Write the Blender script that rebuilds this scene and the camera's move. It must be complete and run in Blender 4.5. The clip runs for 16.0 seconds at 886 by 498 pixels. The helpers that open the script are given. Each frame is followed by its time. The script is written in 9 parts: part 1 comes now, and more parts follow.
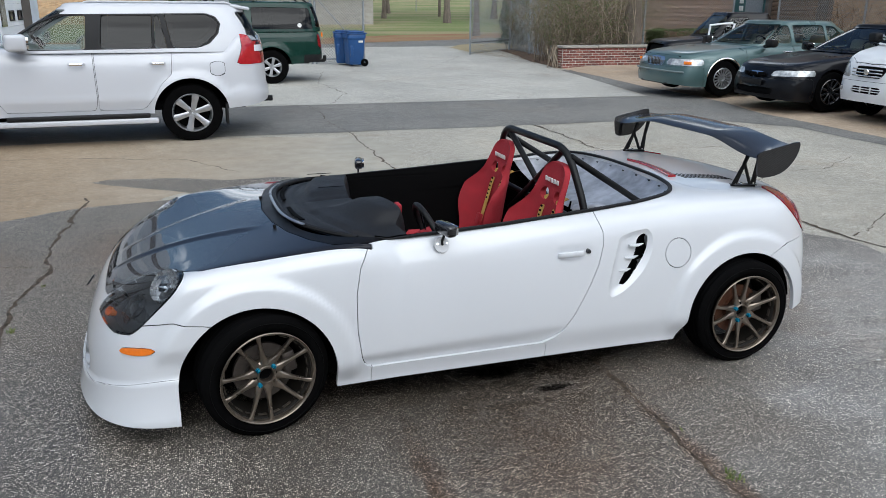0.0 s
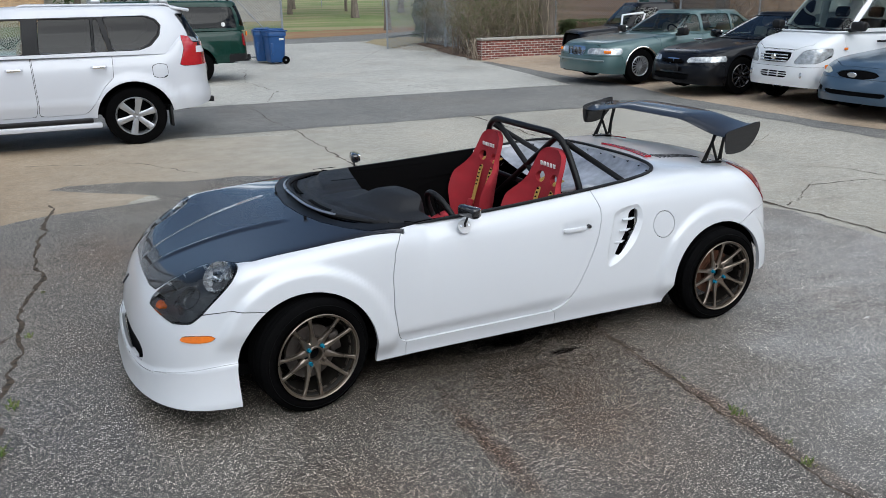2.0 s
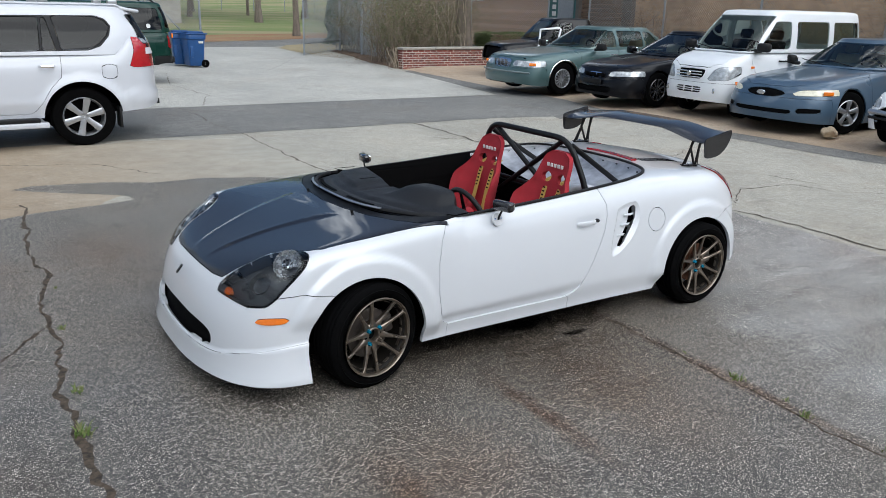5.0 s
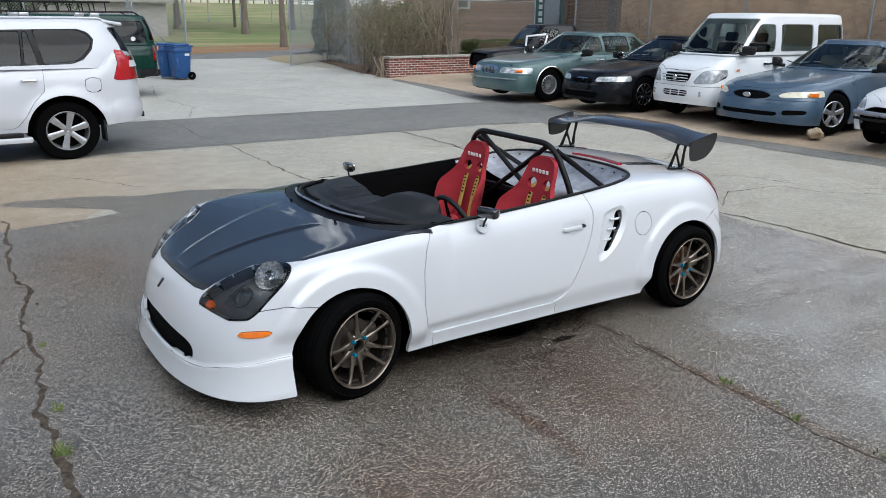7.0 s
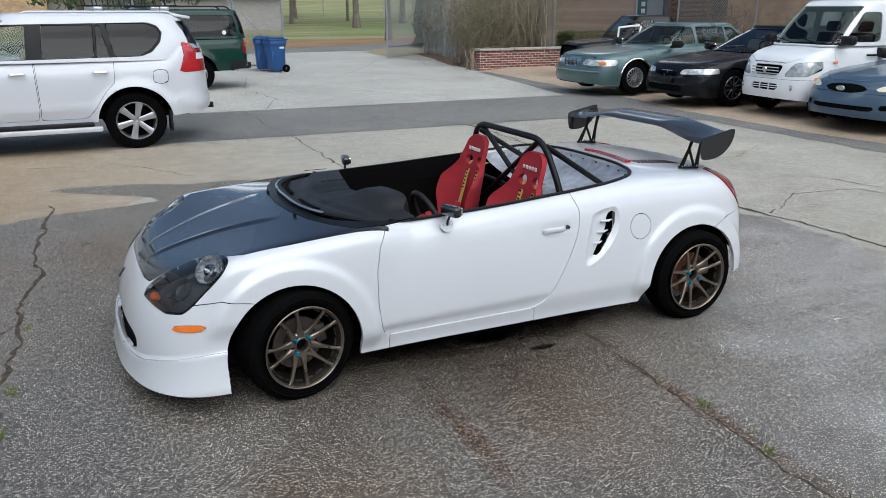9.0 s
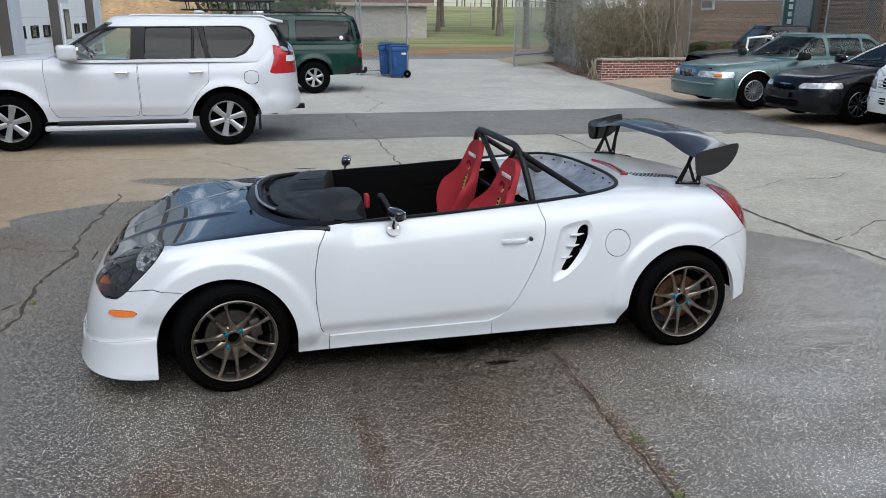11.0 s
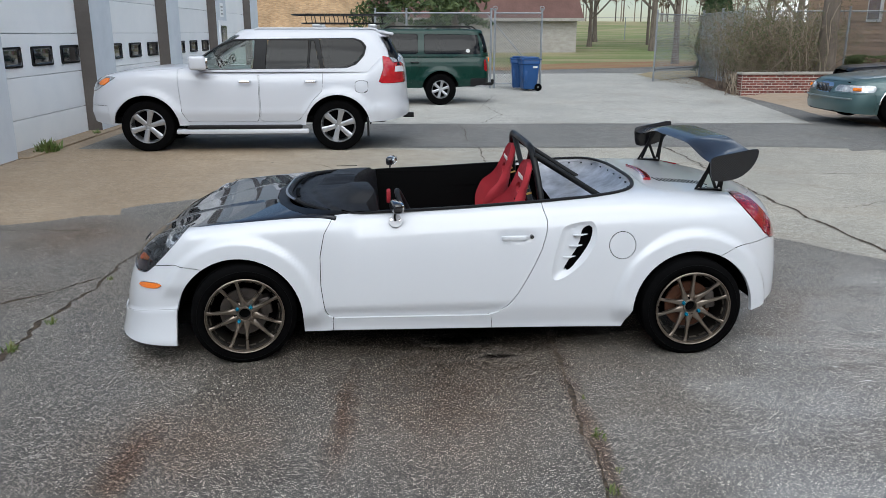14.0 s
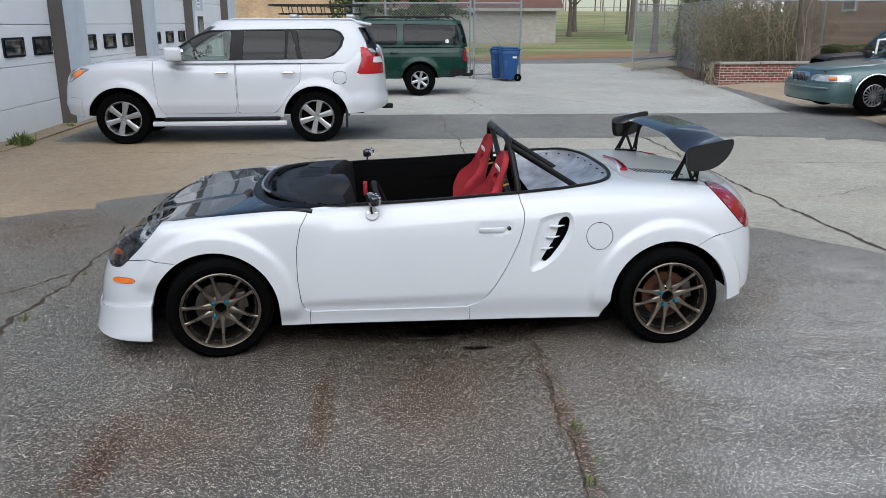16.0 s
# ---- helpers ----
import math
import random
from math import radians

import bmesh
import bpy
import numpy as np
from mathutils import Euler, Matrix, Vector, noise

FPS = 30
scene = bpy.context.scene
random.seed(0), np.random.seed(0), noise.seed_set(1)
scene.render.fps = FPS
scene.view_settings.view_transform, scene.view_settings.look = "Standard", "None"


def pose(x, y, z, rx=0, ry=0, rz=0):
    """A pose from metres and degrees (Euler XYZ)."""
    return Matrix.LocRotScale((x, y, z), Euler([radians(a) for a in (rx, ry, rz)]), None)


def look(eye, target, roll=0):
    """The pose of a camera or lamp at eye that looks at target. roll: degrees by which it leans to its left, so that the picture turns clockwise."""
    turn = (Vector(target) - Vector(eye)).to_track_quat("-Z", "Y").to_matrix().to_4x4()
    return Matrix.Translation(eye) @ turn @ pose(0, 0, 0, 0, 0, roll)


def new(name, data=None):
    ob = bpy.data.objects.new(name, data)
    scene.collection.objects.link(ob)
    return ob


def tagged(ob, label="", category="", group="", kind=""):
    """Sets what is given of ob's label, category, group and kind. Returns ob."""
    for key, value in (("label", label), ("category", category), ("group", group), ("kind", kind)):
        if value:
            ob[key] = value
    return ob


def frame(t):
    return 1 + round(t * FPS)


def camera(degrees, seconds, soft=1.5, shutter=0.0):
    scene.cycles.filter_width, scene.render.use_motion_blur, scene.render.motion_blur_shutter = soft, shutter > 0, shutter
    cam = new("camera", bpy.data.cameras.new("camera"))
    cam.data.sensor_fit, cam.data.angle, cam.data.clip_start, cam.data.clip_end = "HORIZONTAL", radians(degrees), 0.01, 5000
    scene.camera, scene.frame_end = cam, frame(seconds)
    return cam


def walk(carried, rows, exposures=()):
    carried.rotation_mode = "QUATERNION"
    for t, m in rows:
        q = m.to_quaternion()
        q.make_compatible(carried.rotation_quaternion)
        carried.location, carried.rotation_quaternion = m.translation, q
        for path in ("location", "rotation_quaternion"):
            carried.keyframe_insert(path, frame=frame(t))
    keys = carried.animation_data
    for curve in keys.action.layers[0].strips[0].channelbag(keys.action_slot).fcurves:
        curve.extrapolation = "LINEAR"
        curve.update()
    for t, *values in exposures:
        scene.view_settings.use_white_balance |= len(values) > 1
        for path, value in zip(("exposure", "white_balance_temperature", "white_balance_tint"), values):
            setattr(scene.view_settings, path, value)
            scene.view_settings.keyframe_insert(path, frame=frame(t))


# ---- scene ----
cam = camera(59.1, 16.0, soft=0.5)
PATH = [
    (0, (-1.473, -3.98, 1.832), (-0.885, -2.164, 1.233), 0.5),
    (0.5, (-1.567, -4.068, 1.843), (-0.949, -2.259, 1.255), 0.7),
    (1, (-1.694, -4.161, 1.866), (-1.054, -2.363, 1.268), 1.2),
    (1.5, (-1.887, -4.147, 1.866), (-1.193, -2.373, 1.258), 0.4),
    (2, (-2.093, -4.115, 1.879), (-1.303, -2.383, 1.265), -0.6),
    (2.5, (-2.277, -4.158, 1.88), (-1.406, -2.466, 1.265), -0.2),
    (3, (-2.438, -4.214, 1.903), (-1.527, -2.545, 1.281), 0.4),
    (3.5, (-2.598, -4.23, 1.909), (-1.65, -2.582, 1.29), 0.8),
    (3.7, (-2.672, -4.218, 1.912), (-1.711, -2.577, 1.294), 0.4),
    (5.8, (-2.98, -4.123, 1.898), (-1.925, -2.524, 1.322), 1.8),
    (6, (-2.967, -4.124, 1.895), (-1.908, -2.528, 1.321), 1.5),
    (6.5, (-2.959, -4.107, 1.9), (-1.894, -2.517, 1.32), 1.1),
    (7, (-2.892, -4.121, 1.897), (-1.849, -2.513, 1.325), 0.6),
    (7.5, (-2.747, -4.225, 1.898), (-1.747, -2.58, 1.354), 0.4),
    (8, (-2.575, -4.276, 1.883), (-1.639, -2.593, 1.345), -0.4),
    (8.5, (-2.341, -4.265, 1.869), (-1.46, -2.564, 1.293), -0.6),
    (9, (-2.091, -4.32, 1.869), (-1.297, -2.582, 1.28), 0.0),
    (9.2, (-1.964, -4.366, 1.861), (-1.214, -2.607, 1.275), 0.4),
    (11.3, (-0.972, -4.565, 1.828), (-0.571, -2.691, 1.255), 0.6),
    (11.5, (-0.884, -4.558, 1.828), (-0.524, -2.677, 1.252), 0.8),
    (12, (-0.693, -4.541, 1.808), (-0.427, -2.644, 1.234), 1.0),
    (12.5, (-0.521, -4.624, 1.801), (-0.36, -2.715, 1.229), 0.9),
    (13, (-0.376, -4.781, 1.781), (-0.275, -2.866, 1.211), 0.8),
    (13.5, (-0.35, -4.857, 1.771), (-0.262, -2.94, 1.208), 0.3),
    (14, (-0.341, -4.882, 1.771), (-0.258, -2.956, 1.236), 0.1),
    (14.5, (-0.345, -4.89, 1.771), (-0.243, -2.963, 1.246), 0.6),
    (15, (-0.338, -4.879, 1.771), (-0.221, -2.955, 1.237), 0.5),
    (15.5, (-0.326, -4.874, 1.775), (-0.203, -2.954, 1.231), 0.2),
    (16, (-0.315, -4.867, 1.774), (-0.186, -2.951, 1.217), -0.0),
]
walk(cam, [(t, look(eye, target, roll)) for t, eye, target, roll in PATH], [(t, stops, 6080, 8) for t, stops in ((0.0, 0.24), (2.0, 0.26), (3.5, 0.32), (7.0, 0.33), (9.0, 0.27), (11.5, 0.22), (13.0, 0.20), (16.0, 0.20))])

from mathutils import geometry

# ---- world, sun and exposure ----
SUN_EL, SUN_AZ = radians(44), radians(178)
world = bpy.data.worlds.new("overcast_sky")
scene.world = world
world.use_nodes = True
wn, wl = world.node_tree.nodes, world.node_tree.links
wn.clear()
sky = wn.new("ShaderNodeTexSky")
sky.sky_type, sky.sun_disc = "NISHITA", False
sky.sun_elevation, sky.sun_rotation = SUN_EL, SUN_AZ
sky.air_density, sky.dust_density, sky.ozone_density = 1.0, 0.5, 2.2
w_co = wn.new("ShaderNodeTexCoord")
w_map = wn.new("ShaderNodeMapping")
w_map.inputs["Scale"].default_value = (1.0, 1.0, 2.6)
w_noise = wn.new("ShaderNodeTexNoise")
w_noise.inputs["Scale"].default_value, w_noise.inputs["Detail"].default_value = 3.0, 7.0
w_noise.inputs["Roughness"].default_value, w_noise.inputs["Distortion"].default_value = 0.55, 0.4
w_ramp = wn.new("ShaderNodeValToRGB")
w_ramp.color_ramp.elements[0].position, w_ramp.color_ramp.elements[1].position = 0.51, 0.61
w_mix = wn.new("ShaderNodeMix")
w_mix.data_type = "RGBA"
w_cloud = wn.new("ShaderNodeTexNoise")
w_cloud.inputs["Scale"].default_value, w_cloud.inputs["Detail"].default_value = 1.4, 5.0
w_cr = wn.new("ShaderNodeValToRGB")
w_cr.color_ramp.elements[0].position, w_cr.color_ramp.elements[1].position = 0.3, 0.7
w_cr.color_ramp.elements[0].color, w_cr.color_ramp.elements[1].color = (8.0, 7.95, 7.9, 1), (18.0, 18.3, 18.6, 1)
w_bg = wn.new("ShaderNodeBackground")
w_bg.inputs["Strength"].default_value = 0.125
w_out = wn.new("ShaderNodeOutputWorld")
wl.new(w_co.outputs["Generated"], w_map.inputs["Vector"])
wl.new(w_map.outputs["Vector"], w_noise.inputs["Vector"])
wl.new(w_map.outputs["Vector"], w_cloud.inputs["Vector"])
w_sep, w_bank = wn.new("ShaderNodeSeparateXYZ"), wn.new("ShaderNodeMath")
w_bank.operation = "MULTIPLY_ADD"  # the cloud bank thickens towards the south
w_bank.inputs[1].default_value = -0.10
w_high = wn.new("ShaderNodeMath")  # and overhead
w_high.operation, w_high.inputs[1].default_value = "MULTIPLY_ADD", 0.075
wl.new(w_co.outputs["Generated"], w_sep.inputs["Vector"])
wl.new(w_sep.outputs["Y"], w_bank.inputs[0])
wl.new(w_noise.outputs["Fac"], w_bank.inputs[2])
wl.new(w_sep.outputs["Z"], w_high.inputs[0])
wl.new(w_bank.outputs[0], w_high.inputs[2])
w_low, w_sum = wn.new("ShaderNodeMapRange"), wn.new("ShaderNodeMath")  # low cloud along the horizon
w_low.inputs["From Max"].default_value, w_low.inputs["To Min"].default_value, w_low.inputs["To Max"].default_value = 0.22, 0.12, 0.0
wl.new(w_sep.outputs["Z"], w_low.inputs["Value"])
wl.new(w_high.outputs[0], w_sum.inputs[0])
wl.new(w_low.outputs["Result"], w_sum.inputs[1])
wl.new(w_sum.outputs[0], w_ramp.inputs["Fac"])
wl.new(w_cloud.outputs["Fac"], w_cr.inputs["Fac"])
wl.new(w_ramp.outputs["Color"], w_mix.inputs["Factor"])
w_dim = wn.new("ShaderNodeVectorMath")
w_dim.operation, w_dim.inputs["Scale"].default_value = "SCALE", 0.6
wl.new(sky.outputs["Color"], w_dim.inputs[0])
wl.new(w_dim.outputs["Vector"], w_mix.inputs["A"])
wl.new(w_cr.outputs["Color"], w_mix.inputs["B"])
wl.new(w_mix.outputs["Result"], w_bg.inputs["Color"])
wl.new(w_bg.outputs["Background"], w_out.inputs["Surface"])
sun = new("sun", bpy.data.lights.new("sun", "SUN"))
sun.data.energy, sun.data.angle, sun.data.color = 1.1, radians(50), (1.0, 0.97, 0.92)
sun.matrix_world = look((0, 0, 0), (-math.sin(SUN_AZ) * math.cos(SUN_EL), -math.cos(SUN_AZ) * math.cos(SUN_EL), -math.sin(SUN_EL)))


# ---- materials ----
def shader(name):
    m = bpy.data.materials.new(name)
    m.use_nodes = True
    return m, m.node_tree.nodes, m.node_tree.links, m.node_tree.nodes["Principled BSDF"]


def coords(n, l, scale=(1, 1, 1), space="Object"):
    co, mp = n.new("ShaderNodeTexCoord"), n.new("ShaderNodeMapping")
    mp.inputs["Scale"].default_value = scale
    l.new(co.outputs[space], mp.inputs["Vector"])
    return mp.outputs["Vector"]


def noise_of(n, l, vec, scale, detail=4.0, rough=0.55, distortion=0.0):
    t = n.new("ShaderNodeTexNoise")
    t.inputs["Scale"].default_value, t.inputs["Detail"].default_value = scale, detail
    t.inputs["Roughness"].default_value, t.inputs["Distortion"].default_value = rough, distortion
    l.new(vec, t.inputs["Vector"])
    return t.outputs["Fac"]


def ramp(n, l, fac, stops):
    r = n.new("ShaderNodeValToRGB")
    e = r.color_ramp.elements
    while len(e) < len(stops):
        e.new(0.5)
    for k, (p, c) in enumerate(stops):
        e[k].position = p
        e[k].color = (*c, 1) if len(c) == 3 else c
    l.new(fac, r.inputs["Fac"])
    return r.outputs["Color"]


def mix(n, l, fac, a, b, how="MIX"):
    m = n.new("ShaderNodeMix")
    m.data_type, m.blend_type = "RGBA", how
    for value, key in ((fac, "Factor"), (a, "A"), (b, "B")):
        sock = m.inputs[key]
        if isinstance(value, (int, float)):
            sock.default_value = value
        elif isinstance(value, tuple):
            sock.default_value = (*value, 1)
        else:
            l.new(value, sock)
    return m.outputs["Result"]


def bump(n, l, p, height, strength=0.2, distance=0.01):
    b = n.new("ShaderNodeBump")
    b.inputs["Strength"].default_value, b.inputs["Distance"].default_value = strength, distance
    l.new(height, b.inputs["Height"])
    l.new(b.outputs["Normal"], p.inputs["Normal"])


def plain(name, color, rough=0.5, metal=0.0, vary=0.12, scale=6.0, fine=90.0, relief=0.05, coat=0.0, space="Object", coat_rough=0.03, spec=0.5):
    """A surface of one colour with dirt at two scales and fine relief."""
    m, n, l, p = shader(name)
    v = coords(n, l, space=space)
    big, small = noise_of(n, l, v, scale), noise_of(n, l, v, fine, 2.0)
    dark, light = tuple(c * (1 - vary) for c in color), tuple(min(1, c * (1 + vary)) for c in color)
    a = ramp(n, l, big, ((0.3, dark), (0.7, light)))
    l.new(mix(n, l, 0.18, a, ramp(n, l, small, ((0.3, dark), (0.7, light)))), p.inputs["Base Color"])
    dr = min(0.06, vary * 0.6)
    l.new(ramp(n, l, big, ((0.3, (max(0, rough - dr),) * 3), (0.7, (min(1, rough + dr),) * 3))), p.inputs["Roughness"])
    p.inputs["Metallic"].default_value, p.inputs["Specular IOR Level"].default_value = metal, spec
    p.inputs["Coat Weight"].default_value, p.inputs["Coat Roughness"].default_value = coat, coat_rough
    if relief:
        bump(n, l, p, small, relief, 0.004)
    return m


def faded(name, tint, gloss=0.0, full=0.11):
    """A film for soaked-in stains and for painted shade: it darkens and tints the surface beneath and fades out at its
    edges.
    """
    m, n, l, p = shader(name)
    co, sep = n.new("ShaderNodeTexCoord"), n.new("ShaderNodeSeparateXYZ")
    l.new(co.outputs["Generated"], sep.inputs["Vector"])

    def times(a, b):
        t = n.new("ShaderNodeMath")
        t.operation = "MULTIPLY"
        for k, value in enumerate((a, b)):
            if isinstance(value, float):
                t.inputs[k].default_value = value
            else:
                l.new(value, t.inputs[k])
        return t.outputs[0]

    sides = []
    for axis in ("X", "Y"):
        a = n.new("ShaderNodeMath")
        a.operation, a.inputs[1].default_value = "PINGPONG", 0.5
        l.new(sep.outputs[axis], a.inputs[0])
        sides.append(a.outputs[0])
    grain = noise_of(n, l, co.outputs["Object"], 9.0, 6.0, 0.7)
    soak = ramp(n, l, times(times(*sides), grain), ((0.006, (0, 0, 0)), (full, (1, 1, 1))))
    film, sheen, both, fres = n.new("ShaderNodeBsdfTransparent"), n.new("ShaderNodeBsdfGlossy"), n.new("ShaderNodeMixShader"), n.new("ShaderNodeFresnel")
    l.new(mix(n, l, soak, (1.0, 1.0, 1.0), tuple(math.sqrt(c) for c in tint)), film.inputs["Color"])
    sheen.inputs["Roughness"].default_value, fres.inputs["IOR"].default_value = 0.28, 1.33
    l.new(times(times(fres.outputs["Fac"], soak), gloss), both.inputs["Fac"])
    l.new(film.outputs["BSDF"], both.inputs[1])
    l.new(sheen.outputs["BSDF"], both.inputs[2])
    l.new(both.outputs["Shader"], n["Material Output"].inputs["Surface"])
    return m


def glass(name, tint=(0.9, 0.95, 0.93), rough=0.0, see=0.75, ior=1.5):
    """A thin pane: part clear, part gloss."""
    m, n, l, p = shader(name)
    clear, gloss, both, fres = n.new("ShaderNodeBsdfTransparent"), n.new("ShaderNodeBsdfGlossy"), n.new("ShaderNodeMixShader"), n.new("ShaderNodeFresnel")
    clear.inputs["Color"].default_value = (*[c * see for c in tint], 1)
    gloss.inputs["Roughness"].default_value = rough
    fres.inputs["IOR"].default_value = ior
    l.new(fres.outputs["Fac"], both.inputs["Fac"])
    l.new(clear.outputs["BSDF"], both.inputs[1])
    l.new(gloss.outputs["BSDF"], both.inputs[2])
    l.new(both.outputs["Shader"], n["Material Output"].inputs["Surface"])
    return m


def asphalt(name, dark, light, stone, speck=75.0, amount=0.5, wet=0.0, tan=0.25, fade=None):
    """Old asphalt: a grey binder with exposed chips, stains and damp areas."""
    m, n, l, p = shader(name)
    v = coords(n, l)
    big, mid = noise_of(n, l, v, 0.55, 6.0, 0.6, 0.3), noise_of(n, l, v, 4.0, 5.0)
    base = ramp(n, l, big, ((0.32, dark), (0.66, light)))
    base = mix(n, l, 0.4, base, ramp(n, l, mid, ((0.3, dark), (0.7, light))))
    base = mix(n, l, 0.5, base, mix(n, l, 1.0, base, ramp(n, l, noise_of(n, l, v, 15.0, 5.0, 0.7), ((0.3, (0.6,) * 3), (0.7, (1.4,) * 3))), "MULTIPLY"))
    vo = n.new("ShaderNodeTexVoronoi")
    vo.inputs["Scale"].default_value = speck
    l.new(v, vo.inputs["Vector"])
    sep = n.new("ShaderNodeSeparateColor")
    l.new(vo.outputs["Color"], sep.inputs["Color"])
    grit = ramp(n, l, noise_of(n, l, v, speck * 1.9, 2.0, 0.7), ((0.32, (0.2,) * 3), (0.5, (1.0,) * 3), (0.68, (1.9,) * 3)))
    base = mix(n, l, amount, base, mix(n, l, 1.0, base, grit, "MULTIPLY"))
    pick = ramp(n, l, sep.outputs["Red"], ((0.54, (0, 0, 0)), (0.66, (1, 1, 1))))
    core = ramp(n, l, vo.outputs["Distance"], ((0.36, (1, 1, 1)), (0.52, (0, 0, 0))))
    shade = ramp(n, l, sep.outputs["Green"], ((0.0, tuple(c * 0.55 for c in stone)), (0.6, stone), (1.0, tuple(min(1, c * 1.5) for c in stone))))
    col = mix(n, l, mix(n, l, 1.0, mix(n, l, 1.0, pick, core, "MULTIPLY"), (amount,) * 3, "MULTIPLY"), base, shade)
    brown = ramp(n, l, noise_of(n, l, v, 0.8, 4.0, 0.6, 0.6), ((0.52, (0, 0, 0)), (0.70, (tan,) * 3)))
    col = mix(n, l, brown, col, mix(n, l, 1.0, col, (0.74, 0.58, 0.46), "MULTIPLY"))
    if fade:  # worn away towards +x, where the lot beneath shows
        sx, worn = n.new("ShaderNodeSeparateXYZ"), n.new("ShaderNodeMath")
        worn.operation, worn.inputs[1].default_value = "MULTIPLY_ADD", fade[2]
        l.new(v, sx.inputs["Vector"])
        l.new(noise_of(n, l, v, 0.8, 6.0, 0.65, 0.6), worn.inputs[0])
        l.new(sx.outputs["X"], worn.inputs[2])
        span = n.new("ShaderNodeMapRange")
        span.inputs["From Min"].default_value, span.inputs["From Max"].default_value = fade[0] + fade[2] / 2, fade[1] + fade[2] / 2
        l.new(worn.outputs[0], span.inputs["Value"])
        under = mix(n, l, 0.5, ramp(n, l, big, ((0.32, fade[3]), (0.66, fade[4]))), ramp(n, l, mid, ((0.3, fade[3]), (0.7, fade[4]))))
        col = mix(n, l, span.outputs["Result"], col, under)
    l.new(col, p.inputs["Base Color"])
    l.new(ramp(n, l, big, ((0.35, (0.62 - wet,) * 3), (0.65, (0.85 - wet * 0.4,) * 3))), p.inputs["Roughness"])
    h = mix(n, l, 0.5, vo.outputs["Distance"], noise_of(n, l, v, 160.0, 2.0))
    bump(n, l, p, h, 0.55, 0.006)
    return m


def aggregate(name, dark, light, stone, dusty, speck=128.0):
    """Worn damp asphalt: pale stone chips of two sizes set in a dark brown-grey binder."""
    m, n, l, p = shader(name)
    v = coords(n, l)
    big, mid = noise_of(n, l, v, 0.5, 6.0, 0.6, 0.3), noise_of(n, l, v, 3.2, 5.0, 0.65)
    base = mix(n, l, 0.45, ramp(n, l, big, ((0.34, dark), (0.66, light))), ramp(n, l, mid, ((0.3, dark), (0.7, light))))
    rust = ramp(n, l, noise_of(n, l, v, 0.75, 4.0, 0.6, 0.6), ((0.50, (0, 0, 0)), (0.68, (0.75,) * 3)))
    base = mix(n, l, rust, base, mix(n, l, 1.0, base, (0.92, 0.70, 0.54), "MULTIPLY"))

    def chips(scale, low, high, shift):
        at = n.new("ShaderNodeVectorMath")
        at.operation, at.inputs[1].default_value = "ADD", (shift, shift * 1.7, 0)
        l.new(v, at.inputs[0])
        vo, sep = n.new("ShaderNodeTexVoronoi"), n.new("ShaderNodeSeparateColor")
        vo.voronoi_dimensions = "2D"
        vo.inputs["Scale"].default_value = scale
        l.new(at.outputs[0], vo.inputs["Vector"])
        l.new(vo.outputs["Color"], sep.inputs["Color"])
        pick = ramp(n, l, sep.outputs["Red"], ((low, (0, 0, 0)), (low + 0.04, (1, 1, 1))))
        core = ramp(n, l, vo.outputs["Distance"], ((high, (1, 1, 1)), (high + 0.10, (0, 0, 0))))
        return mix(n, l, 1.0, pick, core, "MULTIPLY"), sep.outputs["Green"], vo.outputs["Distance"]

    lane, side = n.new("ShaderNodeSeparateXYZ"), n.new("ShaderNodeMapRange")  # the slab east of the sealed crack is greyer
    l.new(v, lane.inputs["Vector"])
    l.new(lane.outputs["X"], side.inputs["Value"])
    side.inputs["From Min"].default_value, side.inputs["From Max"].default_value = 0.40, 0.62
    base = mix(n, l, side.outputs["Result"], base, mix(n, l, 1.0, base, (1.75, 1.80, 1.88), "MULTIPLY"))

    fine, fine_tone, fine_far = chips(speck * 2.1, 0.50, 0.34, 0.3)
    coarse, tone, far = chips(speck, 0.66, 0.32, 0.0)
    pit = ramp(n, l, fine_far, ((0.18, (1.25,) * 3), (0.55, (0.35,) * 3)))
    base = mix(n, l, 1.0, base, pit, "MULTIPLY")
    grey = ramp(n, l, fine_tone, ((0.0, tuple(c * 0.16 for c in stone)), (1.0, tuple(c * 0.55 for c in stone))))
    col = mix(n, l, fine, base, grey)
    pale = ramp(n, l, tone, ((0.0, tuple(c * 0.30 for c in stone)), (0.55, tuple(c * 0.7 for c in stone)), (1.0, tuple(min(1, c * 1.25) for c in stone))))
    col = mix(n, l, coarse, col, pale)
    off, away, rag = n.new("ShaderNodeVectorMath"), n.new("ShaderNodeVectorMath"), n.new("ShaderNodeMath")
    off.operation, away.operation, rag.operation = "SUBTRACT", "LENGTH", "MULTIPLY_ADD"
    off.inputs[1].default_value = (*dusty[:2], 0)
    l.new(v, off.inputs[0])
    l.new(off.outputs[0], away.inputs[0])
    l.new(noise_of(n, l, v, 1.1, 5.0, 0.6, 0.5), rag.inputs[0])
    rag.inputs[1].default_value = -dusty[2] * 1.6
    l.new(away.outputs["Value"], rag.inputs[2])
    film = ramp(n, l, rag.outputs[0], ((0.0, (0.75,) * 3), (min(1.0, dusty[2] * 0.5), (0, 0, 0))))
    streak = ramp(n, l, noise_of(n, l, coords(n, l, (0.45, 2.2, 1)), 1.6, 5.0, 0.6, 0.4), ((0.35, (0.25,) * 3), (0.62, (1, 1, 1))))
